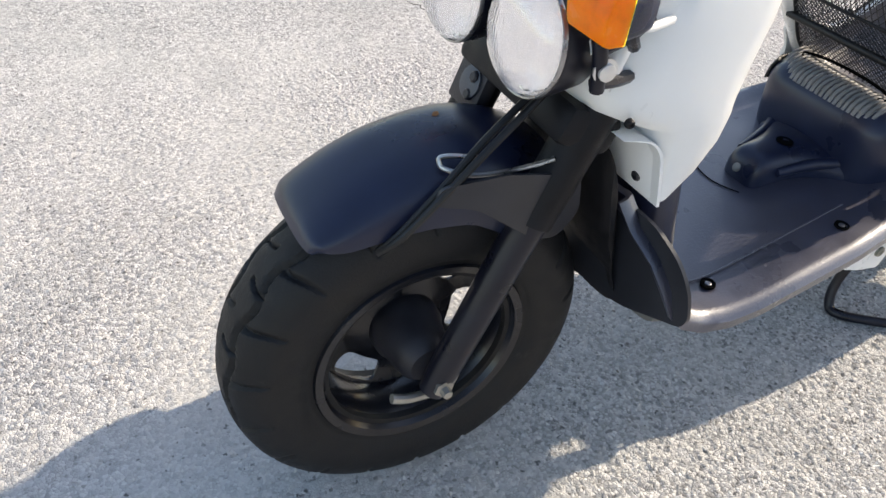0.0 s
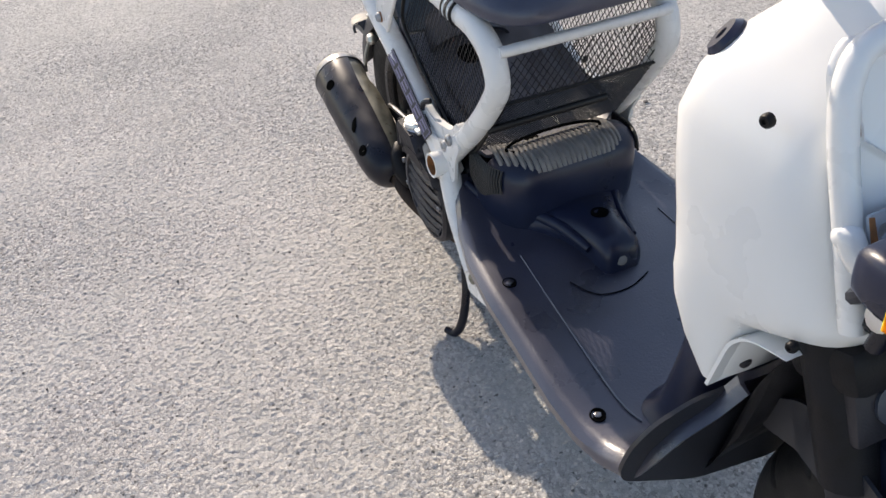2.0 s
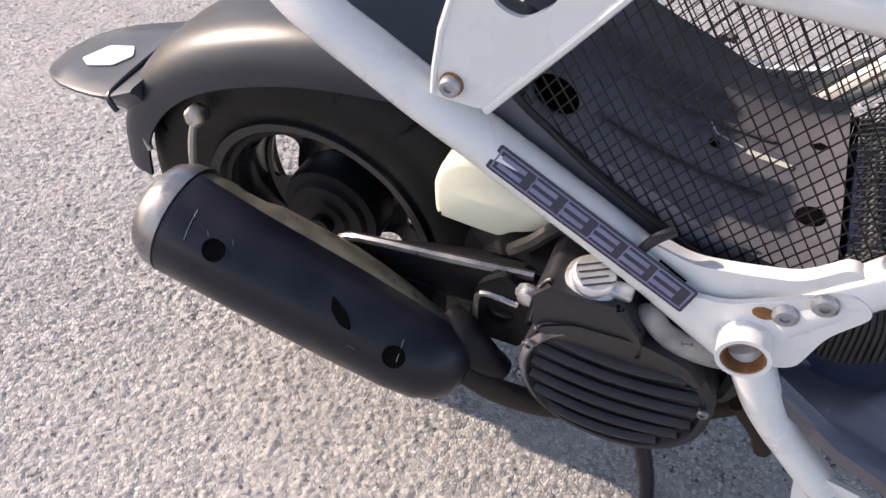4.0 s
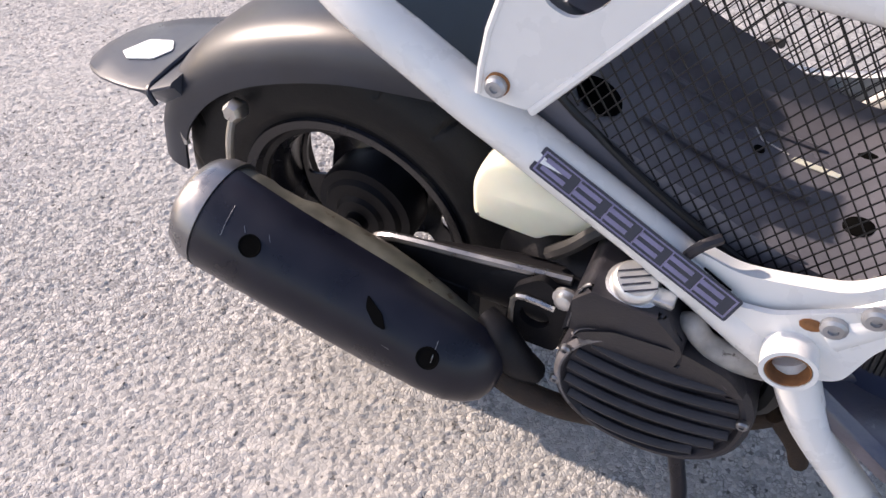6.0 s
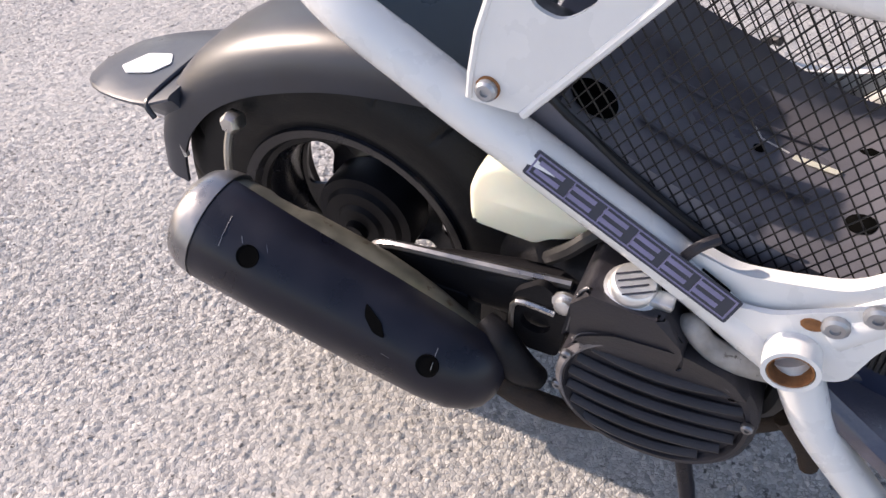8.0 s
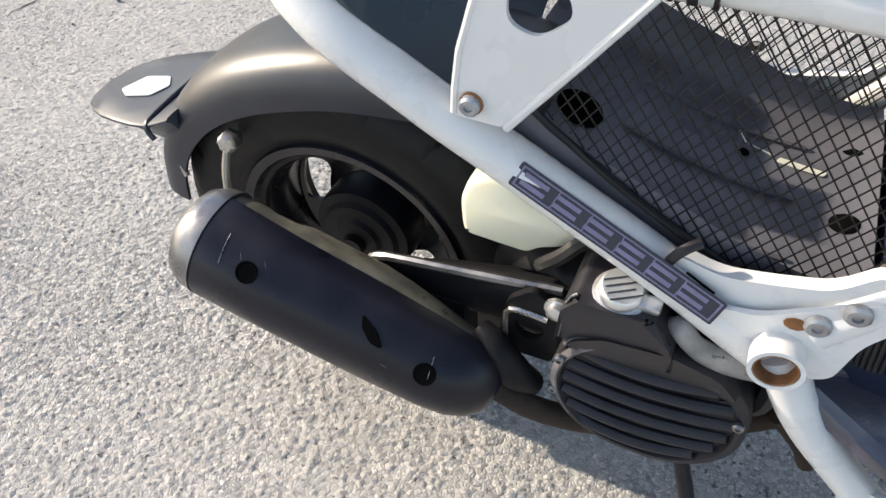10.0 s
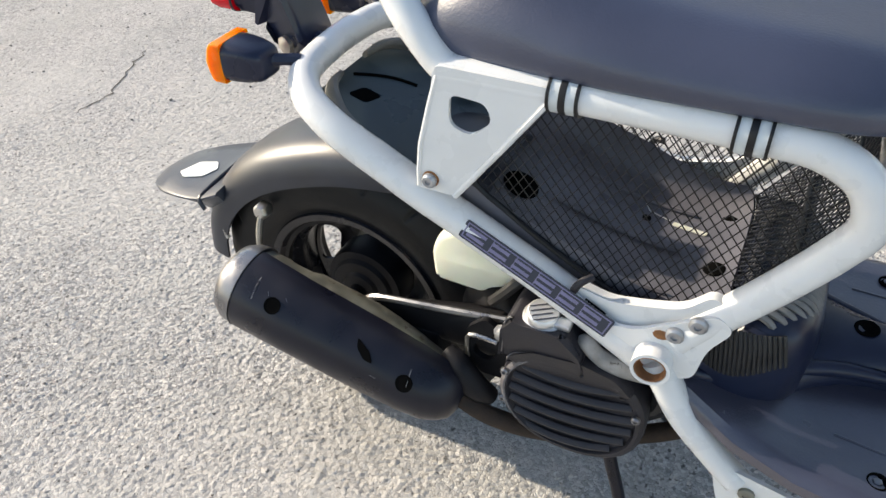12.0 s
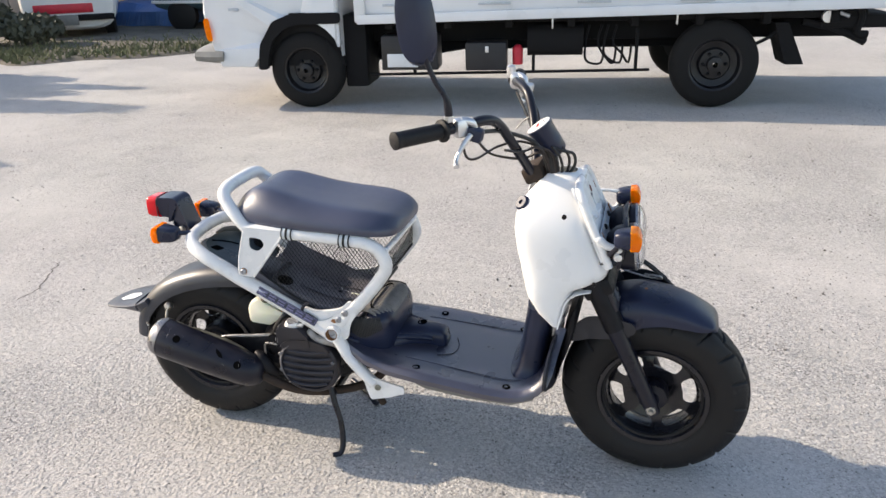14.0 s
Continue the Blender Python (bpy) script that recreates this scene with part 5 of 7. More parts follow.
# ---- seat ----
# sections: x, half-width at the base, half-width of the flat top, underside, top
secs = [(0.172, 0.052, 0.020, 0.670, 0.694), (0.180, 0.084, 0.040, 0.663, 0.708), (0.196, 0.108, 0.058, 0.658, 0.722), (0.222, 0.126, 0.074, 0.656, 0.741), (0.252, 0.135, 0.086, 0.655, 0.752), (0.290, 0.141, 0.094, 0.655, 0.751), (0.340, 0.146, 0.098, 0.655, 0.739), (0.40, 0.149, 0.100, 0.654, 0.726),
        (0.46, 0.149, 0.102, 0.653, 0.718), (0.52, 0.147, 0.103, 0.651, 0.713), (0.560, 0.142, 0.100, 0.648, 0.709), (0.592, 0.132, 0.092, 0.646, 0.702), (0.612, 0.117, 0.078, 0.645, 0.694), (0.626, 0.094, 0.056, 0.646, 0.684), (0.633, 0.060, 0.030, 0.650, 0.674)]
rings = []
for x, w, wp, z0, z1 in secs:
    z1 -= 0.006
    wp -= 0.006
    h = z1 - z0
    half = [(0.0, z0), (w * 0.6, z0), (w * 0.93, z0 + h * 0.03), (w, z0 + h * 0.20), (w * 0.985, z0 + h * 0.46), (wp + (w - wp) * 0.66, z0 + h * 0.72), (wp + (w - wp) * 0.22, z0 + h * 0.93), (wp * 0.90, z1 - h * 0.005), (wp * 0.5, z1 - h * 0.02), (0.0, z1 - h * 0.035)]
    half = [(q.x, q.y) for q in spline([(a, b, 0) for a, b in half], 3)]
    rings.append([Vector((x, -a, b)) for a, b in half] + [Vector((x, a, b)) for a, b in half[-2:0:-1]])
fine = []
for i in range(len(rings) - 1):
    p0, p1, p2, p3 = rings[max(i - 1, 0)], rings[i], rings[i + 1], rings[min(i + 2, len(rings) - 1)]
    for k in range(3):
        t = k / 3
        fine.append([0.5 * (2 * b + (c - a) * t + (2 * a - 5 * b + 4 * c - d) * t * t + (3 * b - a - 3 * c + d) * t ** 3) for a, b, c, d in zip(p0, p1, p2, p3)])
fine.append(rings[-1])
seat = part("seat", loft(fine), SEAT_VINYL, scooter, "padded dark grey vinyl seat with a dished flat top", 70)
part("seat_base", loft([sring((x, 0, 0.648), (0, 1, 0), (0, 0, 1), w, 0.010, 3, 24) for x, w in ((0.19, 0.08), (0.24, 0.12), (0.40, 0.138), (0.55, 0.132), (0.605, 0.09))]), BLACK_PLASTIC, seat)

# ---- cage of expanded mesh under the seat ----
def mesh_panel(origin, ux, uy, outline, name="mesh_panel", pitch=(0.0055, 0.0076), wire=0.00066, material=WIRE):
    """A panel of crossing wires inside an outline drawn in (ux, uy)."""
    o, a, b = Vector(origin), Vector(ux).normalized(), Vector(uy).normalized()
    nrm = a.cross(b).normalized()
    bm = bmesh.new()
    n = len(outline)

    def inside(p):
        c, j = False, n - 1
        for i in range(n):
            (x1, y1), (x2, y2) = outline[i], outline[j]
            if (y1 > p[1]) != (y2 > p[1]) and p[0] < (x2 - x1) * (p[1] - y1) / (y2 - y1) + x1:
                c = not c
            j = i
        return c
    xs, ys = [p[0] for p in outline], [p[1] for p in outline]
    span = max(xs) - min(xs) + max(ys) - min(ys)
    for sgn in (1, -1):
        dr = Vector((pitch[0], sgn * pitch[1])).normalized()
        nr = Vector((-dr.y, dr.x))
        gap = 2 * pitch[0] * pitch[1] / math.hypot(*pitch)
        mid = Vector(((max(xs) + min(xs)) / 2, (max(ys) + min(ys)) / 2))
        for k in range(-int(span / gap), int(span / gap) + 1):
            base = mid + nr * (k * gap)
            runs, start, prev = [], None, None
            steps = int(span / 0.003)
            for i in range(-steps, steps + 1):
                p = base + dr * (i * 0.003)
                if inside(p):
                    if start is None:
                        start = p
                    prev = p
                elif start is not None:
                    runs.append((start, prev))
                    start = None
            for p, q in runs:
                if (q - p).length > 0.004:
                    off = nrm * (0.0009 * sgn)
                    s, e = o + a * p.x + b * p.y + off, o + a * q.x + b * q.y + off
                    tube([s, e], wire, 4, 0, bm=bm)
    return part(name, bm, material, cage)


cage = part("cargo_cage", tube([(0.30, -0.122, 0.490), (0.40, -0.122, 0.430), (0.47, -0.122, 0.408), (0.515, -0.122, 0.428), (0.560, -0.118, 0.488), (0.596, -0.112, 0.540), (0.600, -0.112, 0.585), (0.560, -0.116, 0.620), (0.34, -0.120, 0.632), (0.250, -0.122, 0.545)], 0.0032, 8, 5, True), WIRE, scooter, "black expanded-mesh cargo cage under the seat")
oR = [(0.245, 0.535), (0.34, 0.630), (0.560, 0.620), (0.600, 0.585), (0.596, 0.540), (0.515, 0.430), (0.47, 0.406), (0.40, 0.428), (0.30, 0.492)]
for y in (-0.120, 0.120):
    mesh_panel((0, y, 0), (1, 0, 0), (0, 0, 1), oR)
mesh_panel((0.515, 0, 0.424), (0, 1, 0), (0.083, 0, 0.113), [(-0.118, 0.0), (0.118, 0.0), (0.115, 0.139), (-0.115, 0.139)], pitch=(0.0040, 0.0056), wire=0.0010, material=SATIN_BLACK)
mesh_panel((0.5985, 0, 0.537), (0, 1, 0), (0.004, 0, 0.070), [(-0.115, 0.0), (0.115, 0.0), (0.110, 0.060), (0.104, 0.066), (-0.104, 0.066), (-0.110, 0.060)])
part("panel_edge", tube([(0.598, -0.116, 0.600), (0.598, -0.116, 0.545), (0.597, -0.104, 0.537), (0.597, 0.104, 0.537), (0.598, 0.116, 0.545), (0.598, 0.116, 0.600)], 0.0028, 8, 3), WIRE, cage)
# tray: curved black floor between the lower rails
prof = [(0.200, 0.484), (0.250, 0.459), (0.300, 0.437), (0.350, 0.418), (0.400, 0.405), (0.450, 0.399), (0.490, 0.401), (0.512, 0.408)]
sp_ = spline([(x, 0, z) for x, z in prof], 4)
rings = []
for i, c in enumerate(sp_):
    tg = (sp_[min(i + 1, len(sp_) - 1)] - sp_[max(i - 1, 0)]).normalized()
    nr = Vector((-tg.z, 0, tg.x))
    lip = 0.052 - 0.028 * max(0.0, (c.x - 0.36) / 0.155)
    pr = [(-0.1185, lip), (-0.116, 0.016), (-0.104, 0.003), (-0.06, 0.0), (0.06, 0.0), (0.104, 0.003), (0.116, 0.016), (0.1185, lip)]
    rings.append([c + Vector((0, y, 0)) + nr * h for y, h in pr] + [c + Vector((0, y, 0)) + nr * (h - 0.005) for y, h in pr[::-1]])
tray = part("cargo_tray", loft(rings), TEAL_PLASTIC, scooter, "curved black plastic tray inside the cage", 45)


def tray_spot(x, y, lift=0.002):
    k = min(range(len(sp_)), key=lambda i: abs(sp_[i].x - x))
    tg = (sp_[min(k + 1, len(sp_) - 1)] - sp_[max(k - 1, 0)]).normalized()
    nr = Vector((-tg.z, 0, tg.x))
    return sp_[k] + Vector((0, y, 0)) + nr * lift, nr


for x, y, r in ((0.262, -0.012, 0.021), (0.398, 0.044, 0.005), (0.490, -0.016, 0.0115), (0.488, 0.090, 0.0115)):
    c, nr = tray_spot(x, y, 0.0008)
    part("tray_hole", lathe([(r * 1.05, 0.0), (r * 1.05, 0.0008), (r, 0.0012), (0.001, 0.0012)], c, nr, 22), HOLE_DARK, tray)
bm = bmesh.new()
for y in (-0.075, 0.0, 0.075):
    tube([tray_spot(x, y, 0.003)[0] for x in (0.30, 0.34, 0.40, 0.45)], 0.003, 6, 4, bm=bm)
part("tray_rib", bm, TEAL_PLASTIC, tray)
# thin pale lines across the tray's floor
for x0, y0, x1, y1 in ((0.376, 0.100, 0.400, 0.060), (0.400, 0.060, 0.428, 0.054), (0.470, 0.108, 0.488, 0.094)):
    part("pale_line", tube([tray_spot(x0, y0, 0.0006)[0], tray_spot((x0 + x1) / 2, (y0 + y1) / 2, 0.0008)[0], tray_spot(x1, y1, 0.0006)[0]], 0.0008, 6, 2), MARK_WHITE, tray, "thin pale line")
part("tray_label", slab(rounded([(-0.021, -0.0045), (0.020, -0.003), (0.021, 0.004), (-0.020, 0.003)], 0.002), [], 0.0008, Matrix.Translation(tray_spot(0.455, 0.048, 0.001)[0]) @ Matrix.Rotation(radians(-12), 4, 'Z')), BOTTLE, tray, "faded yellowish strip")
# rear plate between the loop and the gussets
outer = rounded([(0.044, -0.090), (0.074, -0.116), (0.215, -0.124), (0.235, 0.0), (0.215, 0.124), (0.074, 0.116), (0.044, 0.090)], 0.025)
RP = Matrix.Translation((0, 0, 0.594)) @ Matrix.Rotation(radians(23), 4, 'Y')


def dish(x, y, z):
    return (x, y, z - 0.024)


rp = part("rear_tray", slab(outer, [], 0.004, RP, dish), REAR_PLASTIC, scooter, "dark plastic tray below the grab hoop")
for s in (-1, 1):
    part("tray_edge", tube([RP @ Vector((x, s * y, z)) for x, y, z in ((0.050, 0.028, -0.010), (0.057, 0.058, -0.006), (0.076, 0.082, -0.005), (0.108, 0.096, -0.008), (0.19, 0.105, -0.014))], [0.006, 0.0100, 0.0105, 0.008, 0.004], 10, 6, flat=0.6), UNDER_GREY, rp, "worn grey inner rim")
part("tray_line", tube([RP @ Vector((x, y, -0.0195)) for x, y in ((0.056, -0.004), (0.074, 0.014), (0.096, 0.030), (0.122, 0.040))], 0.0022, 6), HOLE_DARK, rp)
part("tray_slot", slab(rounded([(0.070, -0.040), (0.094, -0.038), (0.102, -0.012), (0.078, -0.014)], 0.006), [], 0.0012, RP @ Matrix.Translation((0, 0, -0.0205))), HOLE_DARK, rp)

# ---- rear wheel ----
RA = (0.030, 0.0, 0.2350)
rw = part("rear_wheel", disc_wheel(RA, RIM, 0.116, 6, 0.029, 0.9, -0.030), WHEEL_BLACK, scooter, "black pressed steel rear wheel with oval openings")
part("tyre", tyre_mesh(RA, 0.2330, 0.130, RIM, 19), RUBBER, rw, "fat black block-tread tyre")
part("hub", lathe([(0.006, -0.036), (0.013, -0.036), (0.014, -0.026), (0.026, -0.024), (0.030, -0.019), (0.044, -0.018), (0.048, -0.012), (0.058, -0.010), (0.060, 0.0), (0.060, 0.03), (0.01, 0.03)], (RA[0], -0.020, RA[2]), (0, 1, 0), 36), ENGINE_BLACK, rw)

# rear fender with its pointed tail
crown = spline([(-0.222, 0, 0.270), (-0.212, 0, 0.318), (-0.186, 0, 0.368), (-0.140, 0, 0.417), (-0.075, 0, 0.457), (0.015, 0, 0.488), (0.100, 0, 0.502), (0.180, 0, 0.505), (0.250, 0, 0.488)], 5)
rings = []
for i, c in enumerate(crown):
    tg = (crown[min(i + 1, len(crown) - 1)] - crown[max(i - 1, 0)]).normalized()
    nr = Vector((-tg.z, 0, tg.x))
    w, d = 0.080, 0.054
    pr = []
    for j in range(23):
        t = math.pi * j / 22
        cy, sy = math.cos(t), math.sin(t)
        pr.append((-w * math.copysign(abs(cy) ** 0.74, cy), d * (abs(sy) ** 0.68 - 1)))
    rings.append([c + Vector((0, y, 0)) + nr * h for y, h in pr] + [c + Vector((0, y * 0.95, 0)) + nr * (h - 0.004 if 0 < k < 22 else h) for k, (y, h) in reversed(list(enumerate(pr)))])
rf = part("rear_fender", loft(rings), SATIN_BLACK, scooter, "satin black rear fender with a pointed tail", 50)
rings = []
for x, zt, w, h in ((-0.150, 0.386, 0.078, 0.060), (-0.186, 0.368, 0.076, 0.048), (-0.215, 0.3595, 0.072, 0.036), (-0.245, 0.3535, 0.067, 0.026), (-0.275, 0.3475, 0.060, 0.017), (-0.300, 0.342, 0.050, 0.011), (-0.316, 0.338, 0.040, 0.008), (-0.326, 0.335, 0.028, 0.006), (-0.331, 0.333, 0.012, 0.005)):
    ring = []
    w *= 1.14
    for f, dz in ((-0.96, 0.0), (-0.5, 0.0012), (0.0, 0.0016), (0.5, 0.0012), (0.96, 0.0), (1.0, -0.0018), (1.0, -0.0048), (0.95, -0.0075), (0.72, -0.75 * h), (0.4, -h), (-0.4, -h), (-0.72, -0.75 * h), (-0.95, -0.0075), (-1.0, -0.0048), (-1.0, -0.0018)):
        ring.append(Vector((x, w * f, zt + (dz if dz > -0.008 else min(dz, -0.0085)))))
    rings.append(ring)
tail = part("tail_extension", loft(rings), TAIL_PLASTIC, scooter, "pointed flat-topped tail piece with a white reflective patch", 32)
TM = Matrix.Translation((-0.252, -0.008, 0.3540)) @ Matrix.Rotation(radians(-11.3), 4, 'Y')
part("reflective_patch", slab(rounded([(-0.034, -0.012), (-0.014, -0.026), (0.022, -0.022), (0.034, 0.0), (0.018, 0.020), (-0.018, 0.018)], 0.004), [], 0.0012, TM), MARK_WHITE, tail, "white reflective patch")
part("tail_rim", tube([(-0.178, -0.0885, 0.352), (-0.185, -0.0870, 0.3650), (-0.188, -0.068, 0.3690), (-0.190, 0.0, 0.3705), (-0.188, 0.068, 0.3690), (-0.185, 0.0870, 0.3650)], 0.0032, 8, 6), SATIN_BLACK, tail, "rolled rim where the tail piece meets the fender")
part("fender_bolt", lathe([(0.004, -0.01), (0.012, 0.0), (0.012, 0.010), (0.008, 0.016), (0.004, 0.016)], (-0.076, -0.078, 0.374), (0, -1, 0.15), 6), STEEL, rf, "bright hexagon bolt")
part("fender_stay", tube([(-0.076, -0.090, 0.370), (-0.078, -0.098, 0.350), (-0.078, -0.105, 0.320), (-0.070, -0.115, 0.300)], 0.0042, 8), DULL_STEEL, rf)
part("stay_loop", tube([(-0.150, -0.070, 0.345), (-0.165, -0.075, 0.322), (-0.160, -0.078, 0.300)], 0.0035, 8), STEEL, rf)

# ---- tail lamp and rear signals ----
bm = block(rounded([(-0.094, 0.622), (-0.062, 0.620), (-0.050, 0.600), (-0.036, 0.574), (-0.010, 0.574), (0.000, 0.592), (-0.028, 0.676), (-0.040, 0.684), (-0.094, 0.682)], 0.009), -0.029, 0.029, 0.008, 3)
join(bm, tube([(-0.024, 0.0, 0.590), (0.004, 0.0, 0.588), (0.034, 0.0, 0.594)], 0.012, 12, 4))
tl = part("tail_lamp", bm, BLACK_PLASTIC, scooter, "red tail lamp on a stout black arm")
bm = loft([sring((x, 0, 0.6515), (0, 1, 0), (0, 0, 1), w, h, 5.0, 32) for x, w, h in ((-0.093, 0.0345, 0.0300), (-0.118, 0.0340, 0.0295), (-0.128, 0.032, 0.027), (-0.133, 0.026, 0.021), (-0.134, 0.013, 0.011))])
part("red_lens", bm, RED, tl, "red plastic lens")
part("lens_seam", loft([sring((x, 0, 0.6515), (0, 1, 0), (0, 0, 1), 0.0353, 0.0308, 5.0, 32) for x in (-0.0965, -0.0935)]), DARK_CAST, tl)
part("lamp_bolt", lathe([(0.011, 0.0), (0.011, 0.006), (0.006, 0.009), (0.002, 0.009)], (-0.026, -0.029, 0.592), (-0.3, -1, 0), 12), DULL_STEEL, tl)
for y in (-0.105, 0.105):
    w = winker((-0.038, y, 0.608), (-1, 0, 0.03), "rear_turn_signal", (0.0255, 0.0225), 0.022, 0.048)
    part("stalk", tube([(0.002, y, 0.610), (0.010, y * 0.92, 0.608), (0.034, y * 0.80, 0.606)], 0.007, 8), BLACK_PLASTIC, w)

# ---- exhaust ----
# added block that keeps a streak of sun out of the scooter's shadow
part("silencer_sun_block", box((0.10, 0.036, 0.075), Matrix.Translation((0.150, -0.107, 0.250)), 0.006), ENGINE_BLACK, scooter, "black block between silencer and crankcase, added to stop sunlight")
MA, MB = Vector((-0.060, -0.172, 0.3310)), Vector((0.258, -0.170, 0.2430))
md = (MB - MA).normalized()
mu = Vector((0, -1, 0))
mv = md.cross(mu).normalized()
if mv.z < 0:
    mv = -mv
L = (MB - MA).length


def muf(d, ang, r):
    """d along the silencer, ang from outward (0) over the top (90), r from its axis."""
    return MA + md * d + (mu * math.cos(radians(ang)) + mv * math.sin(radians(ang))) * r


mf = part("silencer", loft([[muf(d, 360 * j / 36, r) + (mv * 0.78 - mu * 0.62) * 0.013 for j in range(36)] for d, r in ((0.020, 0.030), (0.021, 0.036), (0.026, 0.0385), (0.05, 0.0395), (0.06, 0.0375), (0.085, 0.0380), (0.10, 0.0415), (L - 0.15, 0.0415), (L - 0.12, 0.0385), (L - 0.09, 0.034), (L - 0.04, 0.024), (L - 0.012, 0.016), (L - 0.008, 0.008))]), OLIVE_STEEL, scooter, "steel silencer under a black heat shield", 45)
rows_ = [(0.022, 0.0525), (0.028, 0.0545), (0.10, 0.0540), (0.20, 0.0525), (0.262, 0.0500), (0.290, 0.0465), (0.308, 0.039), (0.319, 0.030), (0.325, 0.017)]
rings = []
for d, r in rows_:
    hi, lo = 108 - 8 * max(0, min(1, (d - 0.07) / 0.04)) - 6 * max(0, (d - 0.18) / 0.16), -100 - 60 * max(0, (d - 0.22) / 0.11)
    o = [muf(d, lo + (hi - lo) * j / 30, r) for j in range(31)]
    i = [muf(d, lo + (hi - lo) * j / 30, r - 0.003) for j in range(31)]
    rings.append(o + i[::-1])
hs_ = part("heat_shield", loft(rings), BLACK_METAL, mf, "scratched black heat shield with three openings", 45)
part("end_cap", loft([[muf(d, 360 * j / 36, r) for j in range(36)] for d, r in ((-0.012, 0.020), (-0.010, 0.034), (-0.002, 0.046), (0.010, 0.0525), (0.024, 0.0548), (0.024, 0.046))]), CAP_STEEL, mf, "satin grey steel end cap", 50)
for d, a, rr in ((0.078, 44, 0.0105), (0.261, 34, 0.0105)):
    c = muf(d, a, 0.0532 if d < 0.1 else 0.0490)
    part("shield_hole", lathe([(rr, 0.0), (rr, 0.0018), (rr * 0.90, 0.0018), (rr * 0.86, 0.0014), (0.001, 0.0014)], c, muf(d, a, 1.0) - muf(d, a, 0.0), 20), HOLE_DARK, hs_)
c0 = muf(0.203, 49, 0.0521)
w_ = (muf(0.203, 49, 1) - muf(0.203, 49, 0)).normalized()
t_ = (md * 0.80 + w_.cross(md) * -0.6).normalized()
MS = Matrix((( *t_, 0), (*w_.cross(t_), 0), (*w_, 0), (0, 0, 0, 1))).transposed()
MS.translation = c0
part("shield_slot", slab(rounded([(-0.017, 0.0), (-0.007, -0.0065), (0.009, -0.006), (0.018, 0.001), (0.004, 0.0045)], 0.003), [], 0.0014, MS), HOLE_DARK, hs_)
for d, a, ln, tw in ((0.048, 70, 0.034, 1.5), (0.065, 58, 0.007, 1.0), (0.088, 62, 0.008, 1.0), (0.105, 52, 0.010, 0.9), (0.262, 55, 0.035, 1.45), (0.22, 22, 0.008, 0.1)):
    pts = [muf(d + ln * math.cos(tw) * k, a - ln * math.sin(tw) * k * 900, 0.0546 - 0.0190 * (d + ln * math.cos(tw) * k - 0.05)) for k in (0, 0.5, 1)]
    part("scratch", tube(pts, 0.0003, 4, 3), CAP_STEEL, hs_)
part("exhaust_pipe", tube([(0.245, -0.168, 0.242), (0.285, -0.160, 0.215), (0.34, -0.13, 0.180), (0.42, -0.09, 0.165), (0.50, -0.05, 0.175), (0.545, -0.02, 0.205)], 0.012, 12, 6), SOOT_RUST, scooter, "sooty rusted exhaust pipe under the engine")
part("silencer_stay", slab([(0.100, 0.306), (0.120, 0.316), (0.200, 0.328), (0.292, 0.341), (0.296, 0.300), (0.262, 0.268), (0.215, 0.285), (0.150, 0.288)], [], 0.006, side(-0.116)), ENGINE_BLACK, scooter, "black steel silencer stay with a bare edge")
part("stay_edge", tube([(0.098, -0.118, 0.307), (0.120, -0.120, 0.318), (0.200, -0.121, 0.330), (0.292, -0.121, 0.343)], 0.0048, 8, 3), CAP_STEEL, scooter, "bare steel edge")
bm = tube([(0.226, -0.150, 0.296), (0.246, -0.158, 0.286), (0.262, -0.160, 0.262), (0.280, -0.150, 0.238)], [0.010, 0.015, 0.017, 0.012], 12, 5)
part("exhaust_flange", bm, ENGINE_BLACK, scooter, "black exhaust flange")
part("rear_arm", loft([sring(c, (0, 1, 0), (0, 0, 1), w, h, 3.4, 20) for c, w, h in (((0.13, -0.104, 0.285), 0.010, 0.016), ((0.18, -0.106, 0.294), 0.013, 0.024), ((0.24, -0.110, 0.305), 0.016, 0.030), ((0.31, -0.115, 0.310), 0.018, 0.034))]), ENGINE_BLACK, scooter, "black rear wheel arm")

# ---- engine ----
bm = loft([sring(c, (0, 1, 0), (0, 0, 1), w, h, 3.6, 28) for c, w, h in (((0.17, 0.03, 0.270), 0.060, 0.040), ((0.22, 0.02, 0.280), 0.100, 0.060), ((0.30, 0.0, 0.290), 0.128, 0.078), ((0.38, 0.0, 0.290), 0.130, 0.085), ((0.45, 0.0, 0.285), 0.125, 0.078), ((0.50, 0.01, 0.275), 0.095, 0.055), ((0.55, 0.01, 0.265), 0.060, 0.040))])
eng = part("engine_case", bm, ENGINE_BLACK, scooter, "black engine casing", 50)
join_bm = loft([sring(c, (0, 1, 0), (0, 0, 1), w, h, 3.6, 24) for c, w, h in (((-0.06, 0.110, 0.250), 0.034, 0.052), ((0.02, 0.126, 0.256), 0.054, 0.074), ((0.15, 0.134, 0.268), 0.060, 0.072), ((0.30, 0.132, 0.278), 0.058, 0.080), ((0.40, 0.118, 0.280), 0.044, 0.070))])
part("drive_case", join_bm, DARK_CAST, eng, "grey cast drive casing")
